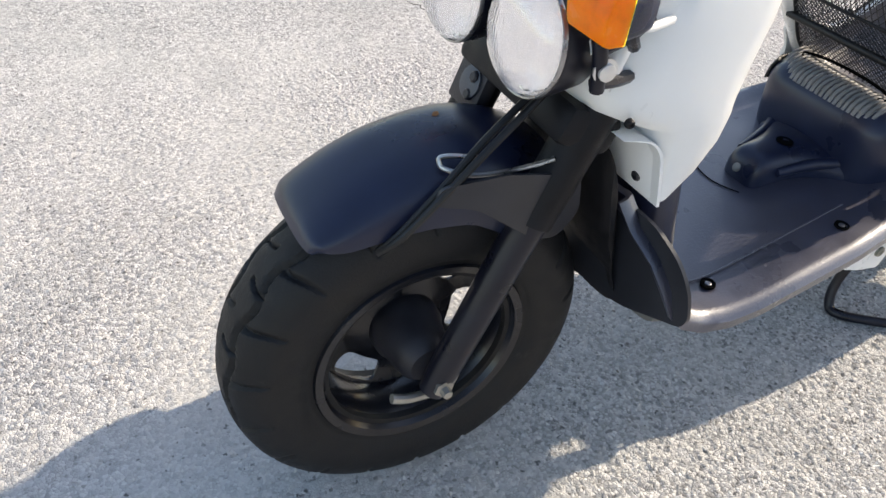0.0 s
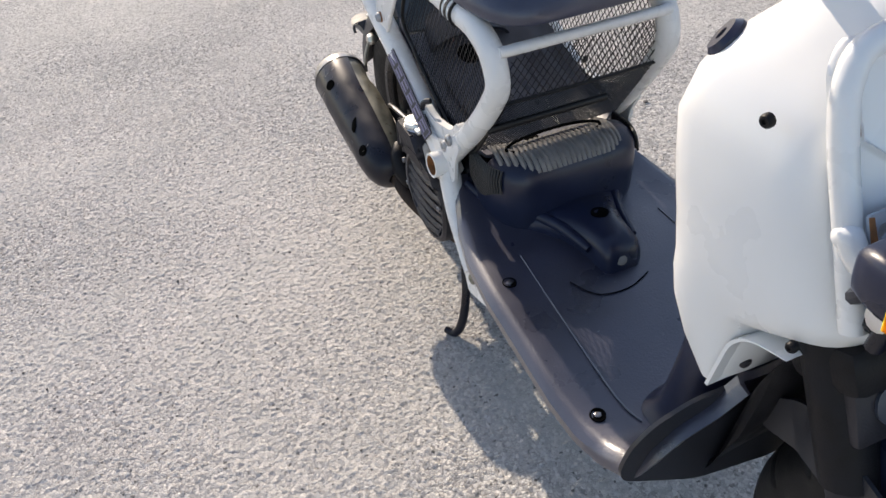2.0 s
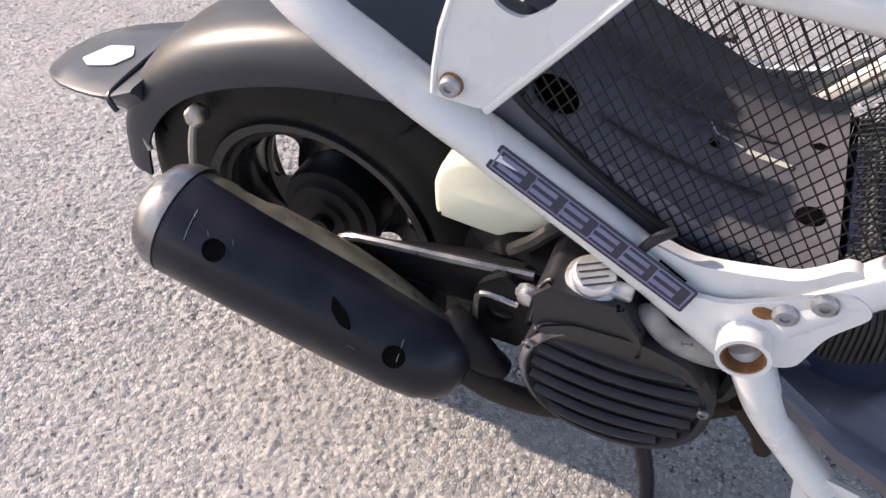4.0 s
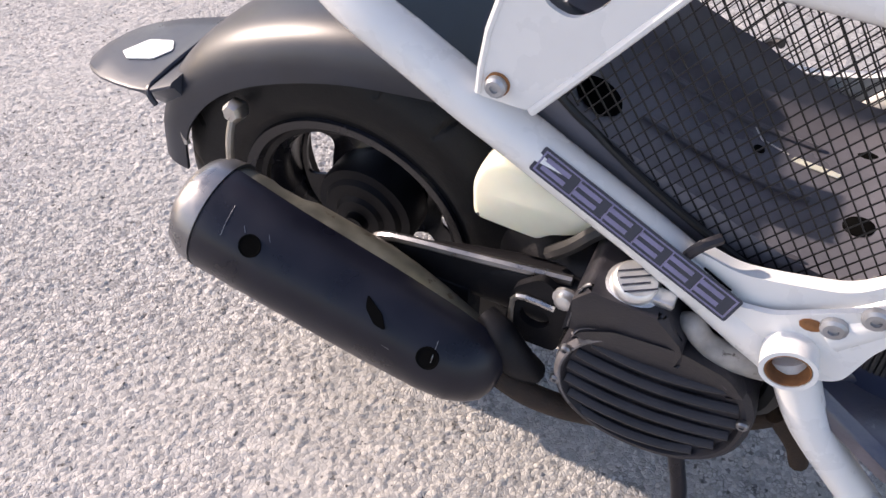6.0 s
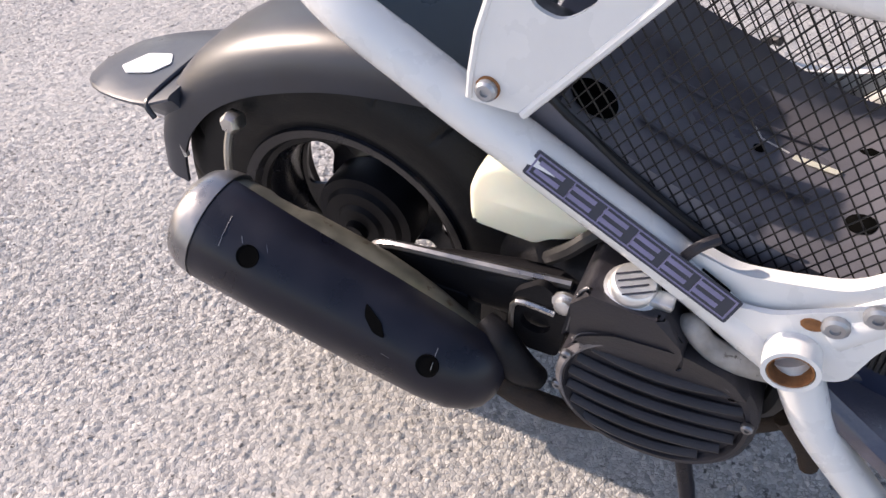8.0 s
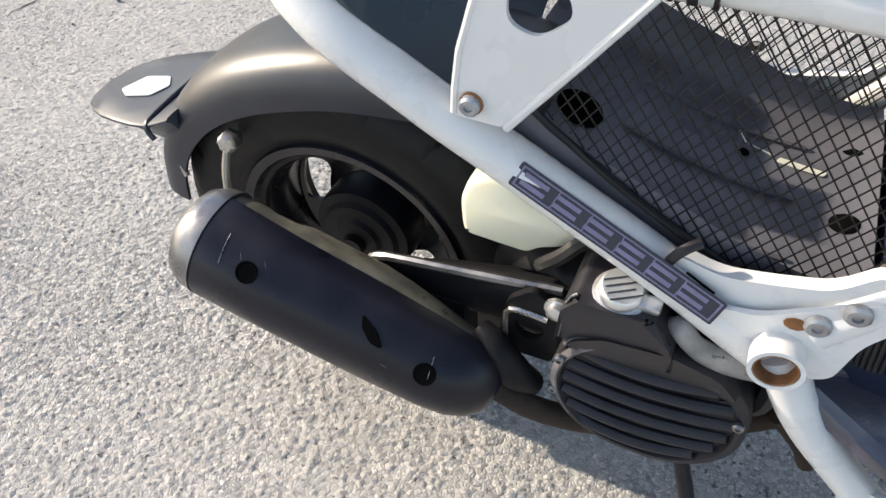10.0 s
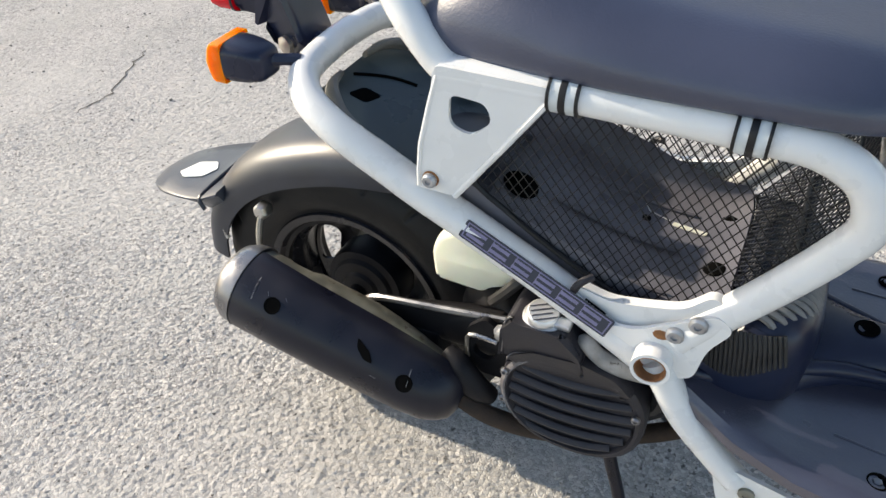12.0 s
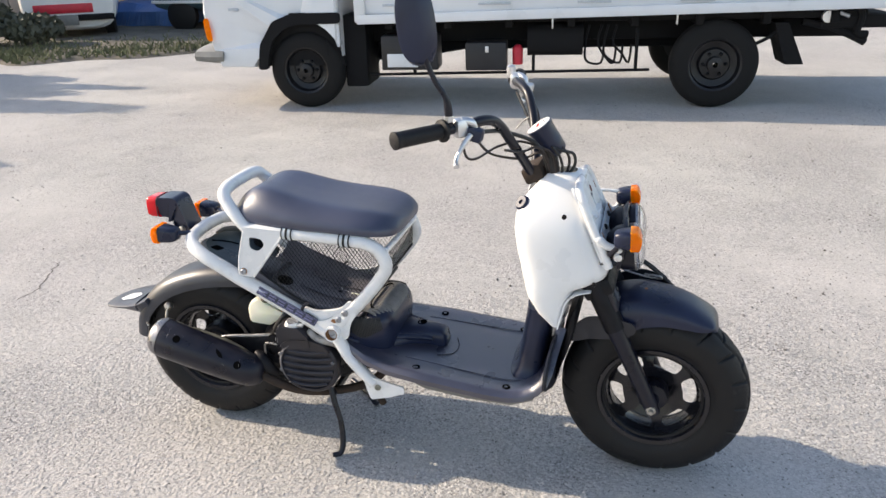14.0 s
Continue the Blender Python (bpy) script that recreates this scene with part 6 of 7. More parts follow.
# oval radiator cover with slats
CC = Vector((0.381, -0.152, 0.280))
cu, cv = Vector((0.985, 0, -0.03)).normalized(), Vector((0.03, 0, 1)).normalized()
bm = loft([sring(CC + Vector((0, -o, 0)), cu, cv, a, b, 2.25, 44) for o, a, b in ((-0.04, 0.082, 0.078), (0.0, 0.084, 0.080), (0.008, 0.083, 0.079), (0.012, 0.078, 0.074), (0.0125, 0.0745, 0.0695), (0.006, 0.072, 0.067))])
cov = part("engine_cover", bm, DARK_CAST, eng, "oval ribbed black engine cover", 30)
for i in range(6):
    v0 = -0.052 + i * 0.0195
    half = 0.073 * math.sqrt(max(0.05, 1 - (v0 / 0.074) ** 2))
    pts = [CC + cu * (half * k) + cv * (v0 - 0.010 * (1 - k * k) * 0.6 + 0.004 * k) + Vector((0, -0.0075 - 0.0035 * (1 - k * k), 0)) for k in (-0.98, -0.6, -0.2, 0.2, 0.6, 0.98)]
    part("cover_slat", tube(pts, 0.0048, 8, 4, flat=0.7), DARK_CAST, cov)
part("worn_rim", tube([CC + Vector((0, -0.0115, 0)) + cu * (0.0795 * math.cos(radians(a))) + cv * (0.0755 * math.sin(radians(a))) for a in range(40, 222, 10)], [0.0012] + [0.0042] * 16 + [0.0020] * 2, 8, 2, flat=0.5), RIM_GREY, cov, "pale worn rim")
for c in ((0.306, -0.166, 0.312), (0.455, -0.166, 0.300), (0.302, -0.162, 0.262)):
    bolt(c, (0, -1, 0), 0.0050, 0.005, cov, CAP_STEEL, washer=False)
bm = block(rounded([(0.300, 0.338), (0.304, 0.386), (0.312, 0.398), (0.372, 0.392), (0.392, 0.368), (0.396, 0.338)], 0.005), -0.170, -0.085, 0.004)
wh_ = part("filler_neck", bm, DARK_CAST, eng, "squared dark cast water housing with worn edges")
part("worn_edge", tube([(0.303, -0.1695, 0.345), (0.307, -0.1695, 0.388), (0.314, -0.1685, 0.399)], 0.0012, 6, 3), CAP_STEEL, wh_, "edge worn to bare metal")
bm = block(rounded([(0.306, 0.326), (0.314, 0.344), (0.340, 0.358), (0.392, 0.362), (0.430, 0.352), (0.450, 0.330), (0.440, 0.318), (0.330, 0.318)], 0.006), -0.166, -0.110, 0.005)
hd_ = part("cover_hood", bm, DARK_CAST, eng, "curved hood over the ribbed cover")
part("worn_edge", tube([(0.309, -0.1665, 0.333), (0.318, -0.1665, 0.345), (0.340, -0.1665, 0.355), (0.366, -0.1665, 0.359), (0.392, -0.1662, 0.3605)], 0.0019, 6, 4), RIM_GREY, hd_, "edge worn to bare metal")
oc = part("filler_cap", lathe([(0.0200, -0.004), (0.0215, 0.0), (0.0215, 0.005), (0.0185, 0.006), (0.0175, 0.013), (0.0155, 0.015), (0.003, 0.015)], (0.343, -0.152, 0.392), (0.10, -0.16, 0.98), 28), ALUMINIUM, eng, "round bright metal pressure cap with printed lines")
ca = Vector((0.10, -0.16, 0.98)).normalized()
CM = Matrix.Translation(Vector((0.343, -0.152, 0.392)) + ca * 0.0153) @ ca.to_track_quat('Z', 'Y').to_matrix().to_4x4()
for k in range(4):
    part("printed_line", slab([(-0.013, -0.011 + k * 0.006), (0.013 - 0.004 * (k % 2), -0.011 + k * 0.006), (0.013 - 0.004 * (k % 2), -0.0098 + k * 0.006), (-0.013, -0.0098 + k * 0.006)], [], 0.0004, CM), DECAL_DARK, oc)
part("cap_lug", box((0.020, 0.014, 0.009), Matrix.Translation((0.366, -0.156, 0.397)) @ Matrix.Rotation(radians(9), 4, 'X'), 0.003), ALUMINIUM, oc)
part("hose_elbow", tube([(0.383, -0.146, 0.370), (0.392, -0.152, 0.377), (0.404, -0.154, 0.366), (0.421, -0.154, 0.358), (0.443, -0.150, 0.354), (0.460, -0.140, 0.342)], [0.005, 0.0095, 0.0090, 0.0105, 0.011, 0.009], 12), HOSE_GREY, eng, "pale grey weathered hose elbow")
part("engine_mount", slab(rounded([(0.238, 0.262), (0.292, 0.262), (0.300, 0.330), (0.270, 0.352), (0.246, 0.330)], 0.008), [circle(0.268, 0.300, 0.014, 16)], 0.008, side(-0.130)), ENGINE_BLACK, eng)
part("mount_edge", tube([(0.247, -0.140, 0.285), (0.247, -0.140, 0.316), (0.258, -0.140, 0.324), (0.285, -0.140, 0.322)], 0.0028, 6, 2), STEEL, eng)
bolt((0.292, -0.136, 0.338), (0, -1, 0), 0.008, 0.010, eng, ALUMINIUM)
part("shock_absorber", tube([(0.02, 0.11, 0.28), (0.10, 0.10, 0.42), (0.15, 0.10, 0.53)], 0.026, 14, 3), ENGINE_BLACK, scooter)
bm = loft([sring(c, (0, 1, 0), (0, 0, 1), w, h, 3.2, 24) for c, w, h in (((0.22, 0.03, 0.40), 0.09, 0.03), ((0.30, 0.02, 0.385), 0.105, 0.042), ((0.40, 0.0, 0.355), 0.105, 0.038), ((0.46, 0.0, 0.345), 0.105, 0.04))])
part("air_box", bm, ENGINE_BLACK, scooter, "black air box and hoses below the tray")
part("hose", tube([(0.265, -0.105, 0.350), (0.285, -0.115, 0.378), (0.305, -0.110, 0.400), (0.34, -0.09, 0.415)], 0.007, 8), CABLE, scooter)
part("hose", tube([(0.44, -0.120, 0.262), (0.468, -0.130, 0.290), (0.472, -0.125, 0.330)], 0.010, 8), CABLE, scooter)
# reserve tank
flank = rounded([(0.188, 0.360), (0.186, 0.398), (0.194, 0.421), (0.214, 0.434), (0.236, 0.428), (0.262, 0.414), (0.300, 0.396), (0.303, 0.386), (0.278, 0.372), (0.262, 0.366), (0.252, 0.356), (0.232, 0.357)], 0.009)
bm = loft([[Vector((0.240 + (x - 0.240) * k, y, 0.393 + (z - 0.393) * k)) for x, z in flank] for y, k in ((-0.050, 0.86), (-0.052, 0.94), (-0.057, 0.99), (-0.062, 1.0), (-0.092, 1.0), (-0.098, 0.985), (-0.102, 0.94), (-0.104, 0.86))])
bt = part("reserve_tank", bm, BOTTLE, scooter, "translucent cream coolant tank", 50)
part("tank_cap", lathe([(0.010, 0), (0.012, 0.003), (0.012, 0.010), (0.009, 0.012)], (0.236, -0.090, 0.424), (0.25, -0.25, 0.93), 16), OLIVE_STEEL, bt, "small dull filler cap")
part("tank_mark", slab(circle(0.195, 0.366, 0.0016, 8), [], 0.0008, side(-0.1030)), DECAL_DARK, bt)

# ---- centre stand ----
st_bm = tube([(0.415, -0.105, 0.185), (0.425, -0.116, 0.150), (0.445, -0.128, 0.090), (0.452, -0.142, 0.035), (0.448, -0.156, 0.008), (0.430, -0.168, 0.007)], [0.009, 0.0085, 0.008, 0.0085, 0.008, 0.006], 10, 6)
stand = part("centre_stand", st_bm, BLACK_METAL, scooter, "black tubular centre stand touching the ground")
part("stand_leg", tube([(0.415, 0.085, 0.185), (0.425, 0.085, 0.140), (0.450, 0.080, 0.060), (0.462, 0.092, 0.016), (0.458, 0.115, 0.008), (0.40, 0.165, 0.008), (0.345, 0.205, 0.010)], 0.0085, 10, 8), BLACK_METAL, stand)
part("stand_bar", tube([(0.418, -0.11, 0.165), (0.418, 0.09, 0.165)], 0.010, 10, 1), BLACK_METAL, stand)
part("kick_arm", tube([(0.50, -0.06, 0.190), (0.53, -0.055, 0.150), (0.545, -0.05, 0.115)], 0.010, 10), SOOT_RUST, stand)


# ---- the lorry parked behind ----
TRUCK_WHITE = mat("lorry_white", (0.72, 0.74, 0.76), 0.35, var=0.05, scale=3, spots=(0.45, 0.43, 0.40), spot_scale=9, spot_level=0.70, coat=0.2)
CHASSIS = mat("chassis_black", (0.009, 0.009, 0.010), 0.8, var=0.3, scale=8, bump=0.3, bump_scale=60, spec=0.25)
LORRY_RUBBER = mat("lorry_rubber", (0.011, 0.0108, 0.011), 0.8, var=0.3, scale=9, bump=0.3, bump_scale=90, spec=0.3)
WHEEL_STEEL = mat("wheel_steel", (0.010, 0.010, 0.012), 0.4, var=0.3, scale=9, spec=0.5)
BOX_BLACK = mat("box_black", (0.022, 0.022, 0.025), 0.5, var=0.2, scale=10)
EXT_RED = mat("red_paint", (0.58, 0.025, 0.045), 0.4, var=0.1, scale=20)
BUMPER = mat("bumper_grey", (0.20, 0.20, 0.19), 0.6, var=0.15, scale=9)
LORRY = Matrix.Translation((-1.664, 4.321, 0)) @ Matrix.Rotation(radians(7), 4, 'Z')
lorry = thing("box_lorry", "white flat-nosed lorry with a box body and black chassis", "lorry", LORRY)


def lpart(name, bm, material, parent=None, label=""):
    return part(name, bm, material, parent or lorry, label)


def prism(outline, y0, y1, bevel=0.0):
    """A side-view outline (x, z) drawn through from y0 to y1."""
    bm = slab(outline, [], y1 - y0, Matrix(((1, 0, 0, 0), (0, 0, 1, y0), (0, 1, 0, 0), (0, 0, 0, 1))))
    if bevel:
        es = [e for e in bm.edges if e.is_boundary is False and len(e.link_faces) == 2 and e.calc_face_angle(0) > 0.9 and abs(e.verts[0].co.y - e.verts[1].co.y) < 1e-5]
        bmesh.ops.bevel(bm, geom=es, offset=bevel, segments=2, profile=0.5, affect='EDGES')
    return bm


W_ = 1.70
arch = [(0.37 * math.cos(a) + 0.0, 0.335 + 0.415 * math.sin(a)) for a in (radians(180 - i * 9) for i in range(21))]
cab_outline = [(-0.73, 0.36), (-0.42, 0.355)] + [(x * 1.02, max(0.36, z)) for x, z in arch if -0.36 < x < 0.34 and z > 0.42] + [(0.345, 0.44), (0.36, 1.95), (-0.45, 1.98), (-0.62, 1.90), (-0.80, 1.10), (-0.84, 0.80), (-0.78, 0.50)]
cab = lpart("cab", prism(cab_outline, 0.0, W_, 0.02), TRUCK_WHITE, None, "pale grey-white lorry cab")
arch_in = [(x * 0.97, z - 0.012) for x, z in arch if z > 0.40]
arch_band = [(-0.39, 0.34), (-0.355, 0.55), (-0.23, 0.735), (-0.055, 0.80), (0.35, 0.80), (0.35, 0.71), (-0.005, 0.71), (-0.13, 0.675), (-0.245, 0.575), (-0.295, 0.425), (-0.30, 0.34)]
lpart("wheel_arch", slab(rounded(arch_band, 0.03), [], 0.05, Matrix(((1, 0, 0, 0), (0, 0, -1, 0.025), (0, 1, 0, 0), (0, 0, 0, 1)))), CHASSIS, cab, "black angular wheel arch trim")
lpart("arch_lining", prism([(-0.36, 0.36)] + arch_in + [(0.36, 0.36)], 0.06, 0.60), CHASSIS, cab)
lpart("bumper", loft([sring((x, 0.85, z), (0, 1, 0), (0.1, 0, 1), w, h, 3.5, 20) for x, z, w, h in ((-0.99, 0.46, 0.78, 0.05), (-0.96, 0.455, 0.86, 0.075), (-0.80, 0.45, 0.88, 0.085), (-0.70, 0.45, 0.88, 0.075))]), BUMPER, None, "grey plastic front bumper")
lpart("side_marker", loft([sring((-0.80 - 0.015 * k, -0.012, 0.675), (1, 0, 0.1), (-0.1, 0, 1), 0.022 - 0.004 * k, 0.095 - 0.01 * k, 4, 16) for k in (0, 1)]), ORANGE, cab, "amber corner lamp")
lpart("door_line", tube([(0.23, -0.004, 0.45), (0.23, -0.004, 1.20)], 0.004, 6, 1), CHASSIS, cab)
lpart("cab_trim", box((0.40, 0.01, 0.012), Matrix.Translation((0.12, -0.004, 0.795)), 0.003), CHASSIS, cab)
lpart("cab_badge", box((0.09, 0.006, 0.022), Matrix.Translation((-0.56, -0.004, 0.835)), 0.004), GREY_BRACKET, cab)
lpart("side_window", slab(rounded([(-0.62, 1.15), (0.20, 1.15), (0.20, 1.80), (-0.42, 1.82)], 0.06), [], 0.012, Matrix(((1, 0, 0, 0), (0, 0, -1, 0.004), (0, 1, 0, 0), (0, 0, 0, 1)))), CHASSIS, cab)
# box body
body = lpart("cargo_box", box((4.15, W_ + 0.06, 2.25), Matrix.Translation((2.585, W_ / 2, 1.905)), 0.015), TRUCK_WHITE, None, "white box body with metal lower rail")
lpart("corner_post", box((0.09, 0.03, 1.80), Matrix.Translation((0.535, -0.045, 1.62)), 0.008), TRUCK_WHITE, body)
lpart("lower_rail", box((4.15, 0.035, 0.075), Matrix.Translation((2.585, -0.048, 0.775)) @ Matrix.Rotation(radians(-0.9), 4, 'Y'), 0.006), TRUCK_WHITE, body, "white folded lower rail")
for i in range(5):
    lpart("rail_slot", box((0.26, 0.012, 0.018), Matrix.Translation((0.86 + i * 0.78, -0.050, 0.85)), 0.004), GREY_BRACKET, body)
lpart("rope_hook", box((0.014, 0.02, 0.10), Matrix.Translation((2.10, -0.04, 0.70)), 0.003), ALUMINIUM, body)
lpart("rope_hook", box((0.014, 0.02, 0.10), Matrix.Translation((3.06, -0.04, 0.72)), 0.003), ALUMINIUM, body)
# chassis
lpart("chassis_rail", box((4.3, 0.07, 0.17), Matrix.Translation((2.4, 0.42, 0.60)), 0.01), CHASSIS)
lpart("chassis_rail", box((4.3, 0.07, 0.17), Matrix.Translation((2.4, 1.28, 0.60)), 0.01), CHASSIS)
lpart("floor_frame", box((3.9, 1.5, 0.07), Matrix.Translation((2.55, 0.85, 0.725)), 0.01), CHASSIS)
for i in range(8):
    lpart("cross_bearer", box((0.06, 1.6, 0.09), Matrix.Translation((0.75 + i * 0.5, 0.84, 0.70)), 0.006), CHASSIS)
lpart("gearbox", loft([sring((x, 0.80, 0.46), (0, 1, 0), (0, 0, 1), w, h, 2.6, 20) for x, w, h in ((0.3, 0.25, 0.12), (0.6, 0.26, 0.16), (0.95, 0.18, 0.12), (1.3, 0.08, 0.07), (3.3, 0.06, 0.06))]), CHASSIS)
lpart("wheel_housing", box((0.20, 0.46, 0.60), Matrix.Translation((0.44, 0.34, 0.47)), 0.02), CHASSIS, None, "black wheel housing behind the front wheel")
lpart("tool_locker", box((0.48, 0.25, 0.28), Matrix.Translation((0.92, 0.16, 0.46)), 0.012), BOX_BLACK, None, "black steel locker")
lpart("fuel_tank", loft([sring((x, 0.22, 0.545), (0, 1, 0), (0, 0, 1), 0.17, 0.13, 3, 24) for x in (1.90, 1.92, 2.33, 2.35)]), CHASSIS, None, "black fuel tank")
bt_ = lpart("battery_box", box((0.34, 0.22, 0.225), Matrix.Translation((1.56, 0.14, 0.425)), 0.010), BOX_BLACK, None, "black battery box with a bright latch")
lpart("latch", box((0.030, 0.010, 0.050), Matrix.Translation((1.57, 0.026, 0.485)), 0.003), ALUMINIUM, bt_)
lpart("extinguisher", lathe([(0.01, -0.08), (0.042, -0.075), (0.044, 0.05), (0.03, 0.075), (0.012, 0.085)], (1.82, 0.10, 0.43), (0, 0, 1), 16), EXT_RED, None, "small red cylinder")
lpart("side_guard", tube([(0.56, 0.10, 0.275), (1.70, 0.09, 0.290), (2.89, 0.09, 0.303)], 0.012, 8, 3), CHASSIS, None, "thin black side guard bar")
for x in (0.95, 1.95, 2.78):
    lpart("guard_post", box((0.026, 0.03, 0.34), Matrix.Translation((x, 0.10, 0.46)), 0.004), CHASSIS)
for k, x in enumerate((2.40, 2.50, 2.55, 2.62)):
    lpart("air_hose", tube([(x, 0.12, 0.66), (x - 0.03, 0.10, 0.52), (x - 0.02 + 0.06 * (k % 2), 0.09, 0.38 + 0.02 * k), (x + 0.10, 0.10, 0.36), (x + 0.12, 0.13, 0.50)], 0.010, 6, 4), CHASSIS)
lpart("white_panel", box((0.26, 0.01, 0.11), Matrix.Translation((0.86, 0.03, 0.40)), 0.004), TRUCK_WHITE)
lpart("mud_flap", slab([(3.82, 0.66), (3.92, 0.66), (4.07, 0.34), (3.93, 0.34)], [], 0.30, Matrix(((1, 0, 0, 0), (0, 0, 1, 0.06), (0, 1, 0, 0), (0, 0, 0, 1)))), CHASSIS)
lpart("flap_stay", tube([(3.70, 0.10, 0.50), (3.80, 0.10, 0.55), (3.90, 0.10, 0.64)], 0.016, 6, 2), CHASSIS)
tg_ = lpart("tail_lift", box((0.55, 1.5, 0.10), Matrix.Translation((4.45, 0.85, 0.66)), 0.01), CHASSIS, None, "dark folded tail-lift frame with bright pins")
lpart("lift_arm", tube([(4.05, 0.16, 0.66), (4.30, 0.14, 0.60), (4.52, 0.12, 0.50)], 0.030, 8, 3), CHASSIS, tg_)
lpart("lift_pin", lathe([(0.012, 0.0), (0.045, 0.0), (0.045, 0.04), (0.012, 0.04)], (4.205, 0.10, 0.70), (0, -1, 0), 16), ALUMINIUM, tg_)
lpart("lift_ram", tube([(4.20, 0.08, 0.76), (4.36, 0.08, 0.70)], 0.014, 8, 1), ALUMINIUM, tg_)
lpart("lift_hook", tube([(4.40, 0.10, 0.80), (4.46, 0.10, 0.70), (4.44, 0.10, 0.58), (4.52, 0.10, 0.56)], 0.03, 8, 4), CHASSIS, tg_)


def lorry_wheel(x, y, r, s):
    rim = r * 0.60
    w = 0.20
    prof = [(rim, -w / 2)] + [(rim + (r - rim) * math.sin(radians(a)) ** 0.6 if a <= 90 else rim + (r - rim) * math.sin(radians(a)) ** 0.6, -w / 2 * math.copysign(abs(math.cos(radians(a))) ** 0.7, math.cos(radians(a)))) for a in range(5, 180, 10)] + [(rim, w / 2)]
    wh = lpart("wheel", lathe([(rim, -w * 0.46), (rim - 0.015, -w * 0.42), (rim - 0.03, -w * 0.2), (rim * 0.62, -w * 0.12), (rim * 0.55, -w * 0.24), (rim * 0.30, -w * 0.26), (rim * 0.28, -w * 0.50), (rim * 0.10, -w * 0.54), (rim * 0.05, 0.0), (rim, 0.0)], (x, y, r), (0, s, 0), 36, closed=True), WHEEL_STEEL, None, "black steel lorry wheel")
    lpart("tyre", lathe(prof, (x, y, r), (0, 1, 0), 56, closed=True), LORRY_RUBBER, wh, "large worn rubber tyre")
    for k in range(6):
        a = k * math.pi / 3
        lpart("wheel_nut", lathe([(0.014, 0), (0.014, 0.02), (0.008, 0.026)], (x + rim * 0.43 * math.cos(a), y - s * w * 0.245, r + rim * 0.43 * math.sin(a)), (0, -s, 0), 6), CHASSIS, wh)


for x, r in ((0.0, 0.325), (3.37, 0.348)):
    lorry_wheel(x + 0.02, 0.11, r, 1)
    lorry_wheel(x + 0.02, W_ - 0.11, r, -1)

# ---- far edge of the yard ----
VAN_WHITE = mat("van_white", (0.74, 0.74, 0.73), 0.4, var=0.04, scale=3)
VAN = Matrix.Translation((-7.75, 8.9, 0)) @ Matrix.Rotation(radians(36), 4, 'Z')
van = thing("parked_van", "white van with a red band across its rear", "van", VAN)
vb = part("body", loft([sring((0, y, 0.95), (1, 0, 0), (0, 0, 1), w, h, 5, 32) for y, w, h in ((-0.02, 0.66, 0.74), (0.03, 0.70, 0.78), (1.2, 0.72, 0.80), (2.8, 0.72, 0.80), (3.0, 0.66, 0.62))]), VAN_WHITE, van, "white rounded van body")
part("red_band", box((0.86, 0.02, 0.14), Matrix.Translation((-0.08, -0.025, 0.50)), 0.01), EXT_RED, vb, "red band")
part("rear_bumper", box((1.30, 0.10, 0.09), Matrix.Translation((0, -0.06, 0.36)), 0.02), CHASSIS, van)
part("plate", box((0.33, 0.01, 0.16), Matrix.Translation((-0.05, -0.115, 0.33)), 0.005), BUMPER, van)
for x in (-0.55, 0.55):
    for y in (0.6, 2.4):
        part("wheel", lathe([(0.05, -0.09), (0.22, -0.09), (0.27, -0.06), (0.27, 0.06), (0.22, 0.09), (0.05, 0.09)], (x, y, 0.27), (1, 0, 0), 28), RUBBER, van)

# weeds along the verge
WEED = mat("dry_weeds", (0.13, 0.14, 0.075), 0.8, var=0.4, scale=5)
BUSH = mat("hedge_leaf", (0.080, 0.086, 0.062), 0.7, var=0.4, scale=3)
SOIL = mat("soil", (0.14, 0.125, 0.10), 0.95, var=0.3, scale=4, bump=0.6, bump_scale=30)


def leaf_mesh(name, count, place, size, material, label, category, seed):
    """Many small bent blades scattered by place(r), as one uncountable object."""
    r = random.Random(seed)
    verts, faces = [], []
    for i in range(count):
        p, h = place(r)
        a = r.uniform(0, 2 * math.pi)
        w = size * r.uniform(0.5, 1.3)
        d = Vector((math.cos(a), math.sin(a), 0))
        lean = Vector((r.uniform(-0.5, 0.5), r.uniform(-0.5, 0.5), 1)).normalized()
        b = len(verts)
        verts += [p - d * w * 0.5, p + d * w * 0.5, p + lean * h * 0.6 + d * w * 0.4, p + lean * h + Vector((r.uniform(-.3, .3), r.uniform(-.3, .3), 0)) * h, p + lean * h * 0.6 - d * w * 0.4]
        faces.append((b, b + 1, b + 2, b + 3, b + 4))
    me = bpy.data.meshes.new(name)
    me.from_pydata([tuple(v) for v in verts], [], faces)
    me.materials.append(material)
    return tagged(new(name, me), label, category, kind="stuff")


def verge_line(x):
    """The near edge of the weeds."""
    return 6.5 + 0.75 * max(0.0, min(1.6, (x + 6.5) / 1.2)) + 0.12 * math.sin(x * 5)


def weed_place(r):
    x = r.uniform(-12.5, -3.9)
    y = verge_line(x) + 0.05 + abs(r.gauss(0, 0.9))
    return Vector((x, y, -0.01)), r.uniform(0.03, 0.16)


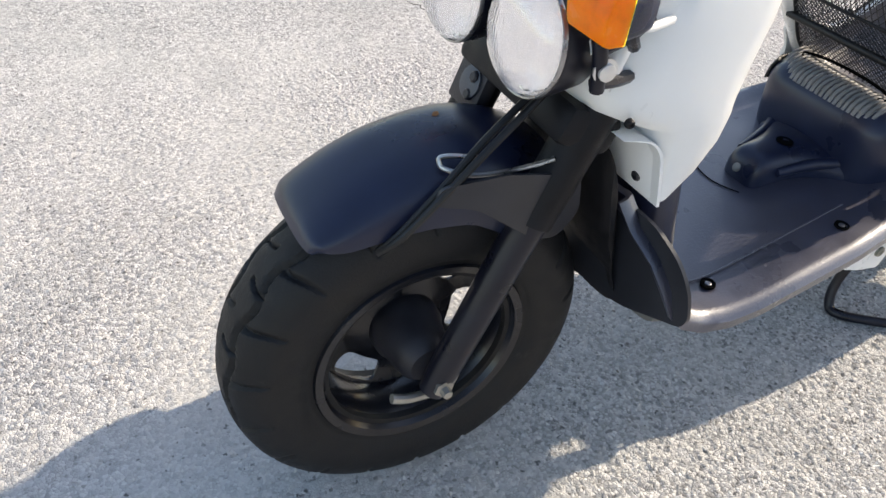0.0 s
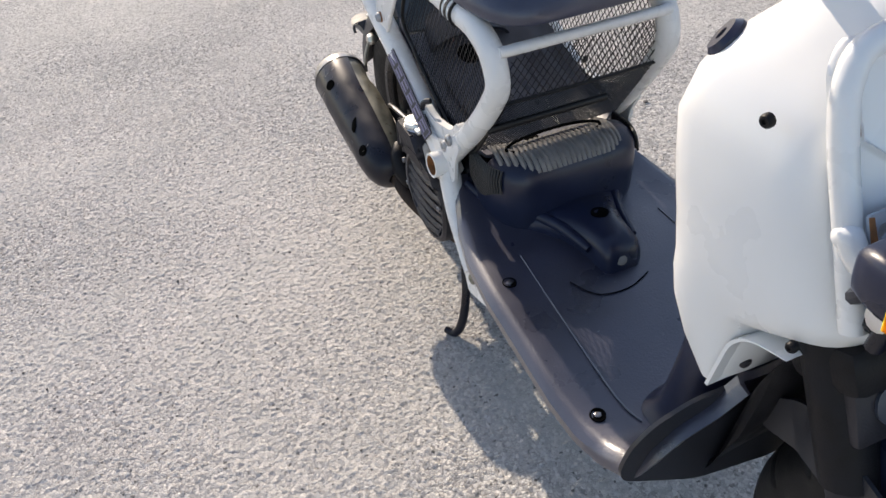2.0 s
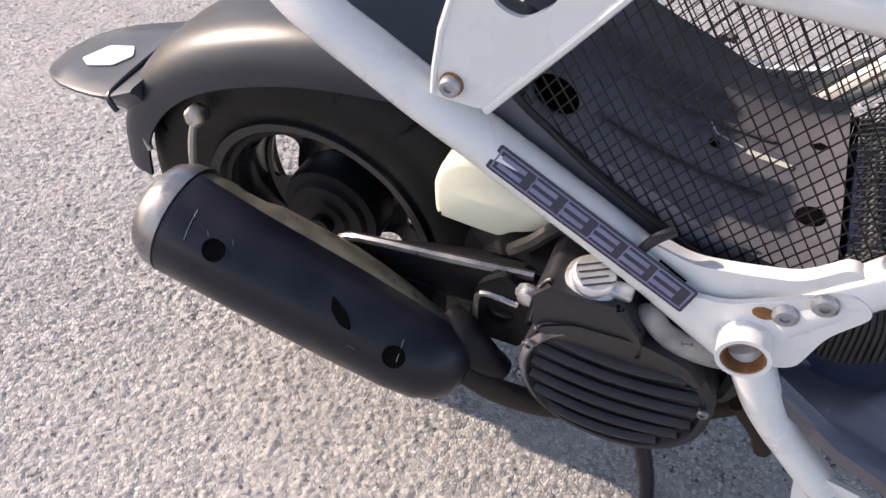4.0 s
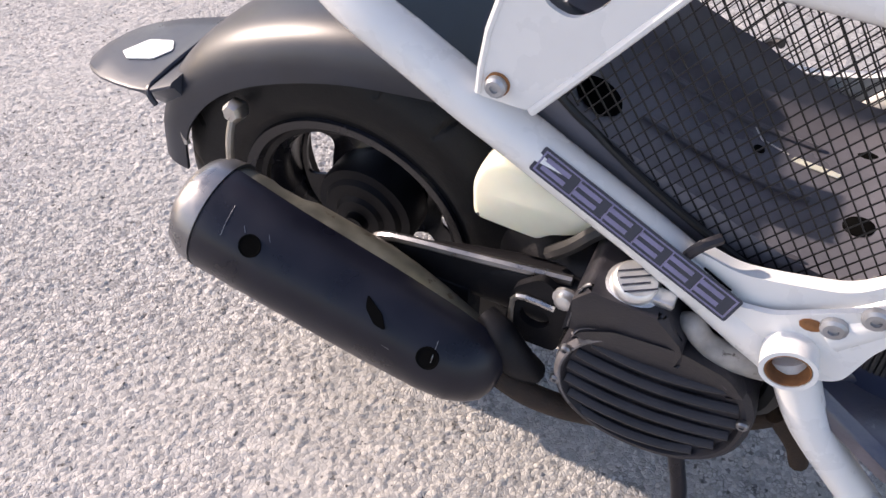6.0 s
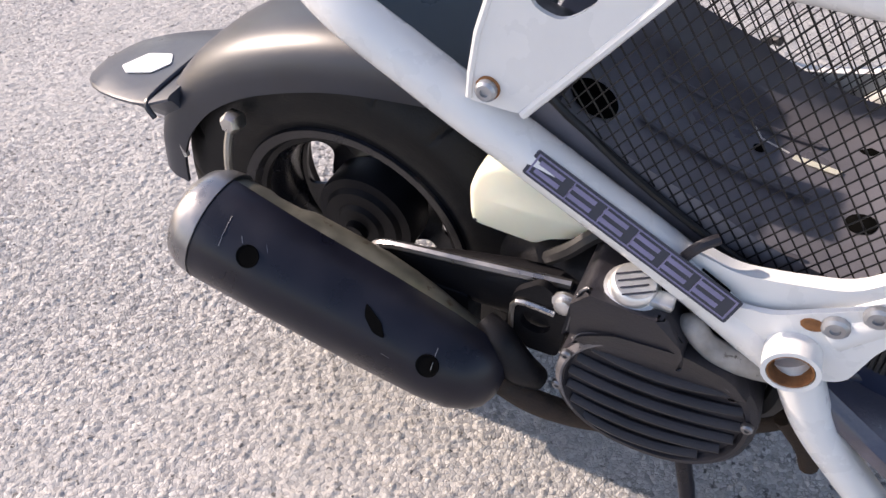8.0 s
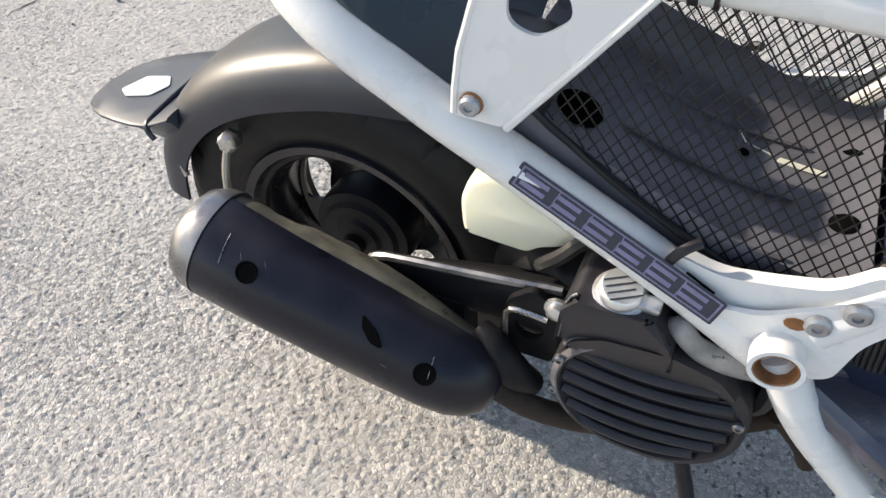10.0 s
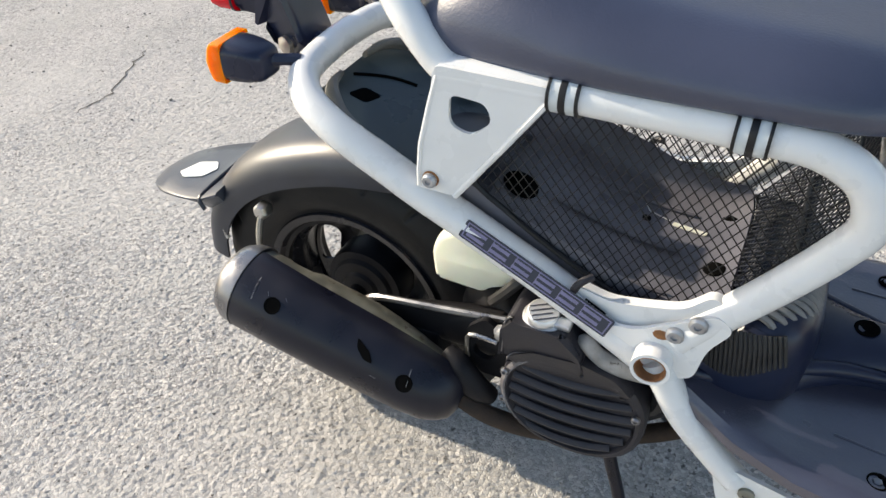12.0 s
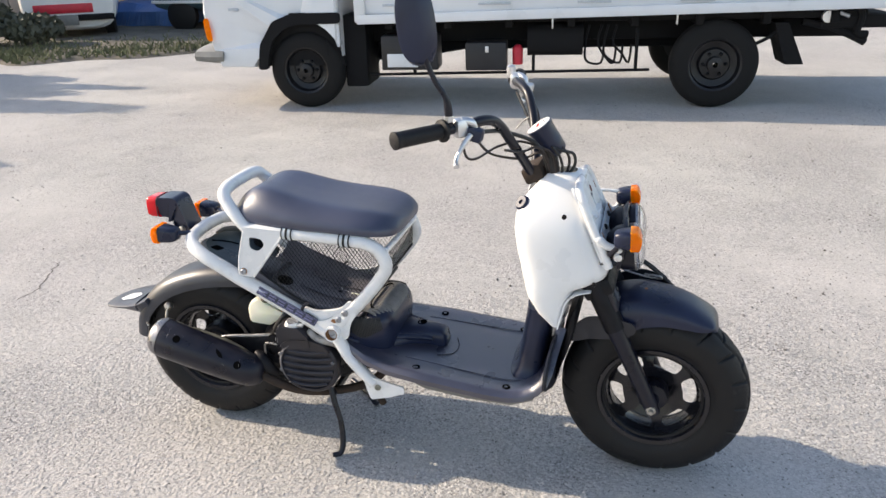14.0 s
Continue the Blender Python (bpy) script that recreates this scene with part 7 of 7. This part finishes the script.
leaf_mesh("weeds", 9000, weed_place, 0.03, WEED, "dry olive weeds along the yard's edge", "weeds", 5)
bm = loft([[Vector((x, verge_line(x) - 0.03, 0.002)), Vector((x, verge_line(x) + 0.15, 0.035)), Vector((x, verge_line(x) + 1.2, 0.06)), Vector((x, 16, 0.06)), Vector((x, 16, -0.05)), Vector((x, verge_line(x), -0.05))] for x in (-13 + 0.25 * i for i in range(38))])
me = bpy.data.meshes.new("verge")
bm.to_mesh(me)
bm.free()
me.materials.append(SOIL)
tagged(new("verge", me), "bare brown soil strip at the yard's edge", "verge", kind="structure")
# a wall of board at the back with blue sheets before it
BLUE = mat("blue_sheet", (0.05, 0.13, 0.32), 0.5, var=0.25, scale=2, bump=0.2, bump_scale=6)
TEALB = mat("teal_board", (0.06, 0.12, 0.15), 0.6, var=0.25, scale=2)
GREYB = mat("grey_board", (0.16, 0.15, 0.15), 0.8, var=0.3, scale=1.5)
for i in range(9):
    w = thing("fence_panel", "weathered grey board fence panel", "fence", Matrix.Translation((-13.2 + i * 1.25, 12.2, 0)), "fence along the yard")
    part("board", box((1.23, 0.05, 1.6), Matrix.Translation((0.6, 0, 0.85)), 0.01), GREYB, w)
    part("post", box((0.08, 0.08, 1.75), Matrix.Translation((0, 0.05, 0.87)), 0.01), GREYB, w)
sheet = loft([[Vector((x, 10.6 + 0.06 * math.sin(x * 9), 0.03)), Vector((x, 10.65 + 0.05 * math.sin(x * 7 + 1), 0.30)), Vector((x, 10.85, 0.42 + 0.03 * math.sin(x * 6))), Vector((x, 11.5, 0.45)), Vector((x, 11.6, 0.03))] for x in (-8.6 + 0.08 * i for i in range(22))])
me = bpy.data.meshes.new("tarpaulin")
sheet.to_mesh(me)
sheet.free()
me.materials.append(BLUE)
tagged(new("tarpaulin", me), "low pile covered with a creased blue tarpaulin", "tarpaulin")
car = thing("far_car", "teal car standing behind the verge, mostly hidden", "car", Matrix.Translation((-6.25, 10.8, 0)))
part("body", loft([sring((x, 0, z), (0, 1, 0), (0, 0, 1), w, h, 4, 24) for x, z, w, h in ((-0.85, 0.55, 0.6, 0.18), (-0.7, 0.6, 0.7, 0.26), (0.4, 0.75, 0.75, 0.42), (1.2, 0.8, 0.75, 0.48), (2.2, 0.62, 0.7, 0.28))]), TEALB, car)
part("trim", box((2.6, 0.02, 0.05), Matrix.Translation((0.5, -0.74, 0.50)), 0.01), VAN_WHITE, car)
for x in (-0.3, 1.7):
    part("wheel", lathe([(0.05, -0.08), (0.22, -0.08), (0.27, -0.05), (0.27, 0.05), (0.22, 0.08), (0.05, 0.08)], (x, -0.62, 0.28), (0, 1, 0), 24), RUBBER, car)
# shrubs: the first five, out of view, are added to cast the yard's shade
for k, (sx, sy, hgt, rad) in enumerate(((-8.35, 4.15, 2.80, 0.40), (-8.9, 4.75, 2.45, 0.46), (-9.1, 5.15, 2.90, 0.22), (-9.2, 5.50, 2.30, 0.42), (-8.0, 2.35, 2.75, 0.22), (-8.6, 7.75, 0.75, 0.70), (-7.7, 7.95, 0.50, 0.50))):
    sh = thing("roadside_shrub", "leafy green shrub at the yard's side", "shrub", Matrix.Translation((sx, sy, 0)), "shrubs")
    part("trunk", tube([(0, 0, 0), (0.03, 0.02, hgt * 0.4), (-0.02, 0.05, hgt * 0.8)], [0.05, 0.035, 0.015], 8), GREYB, sh)
    r = random.Random(20 + k)
    verts, faces = [], []
    for i in range(2200):
        a, ph, q = r.uniform(0, 6.283), r.uniform(-1, 1), r.random() ** 0.4
        c = Vector((math.cos(a) * math.sqrt(1 - ph * ph) * rad * q, math.sin(a) * math.sqrt(1 - ph * ph) * rad * q * 0.8, hgt * 0.62 + ph * hgt * 0.40 * q))
        u_ = Vector((r.gauss(0, 1), r.gauss(0, 1), r.gauss(0, 1))).normalized()
        v_ = u_.orthogonal().normalized()
        b = len(verts)
        verts += [tuple(c - u_ * 0.06), tuple(c + v_ * 0.03), tuple(c + u_ * 0.06), tuple(c - v_ * 0.03)]
        faces.append((b, b + 1, b + 2, b + 3))
    me = bpy.data.meshes.new("crown")
    me.from_pydata(verts, [], faces)
    me.materials.append(BUSH)
    cr = new("crown", me)
    cr.parent = sh
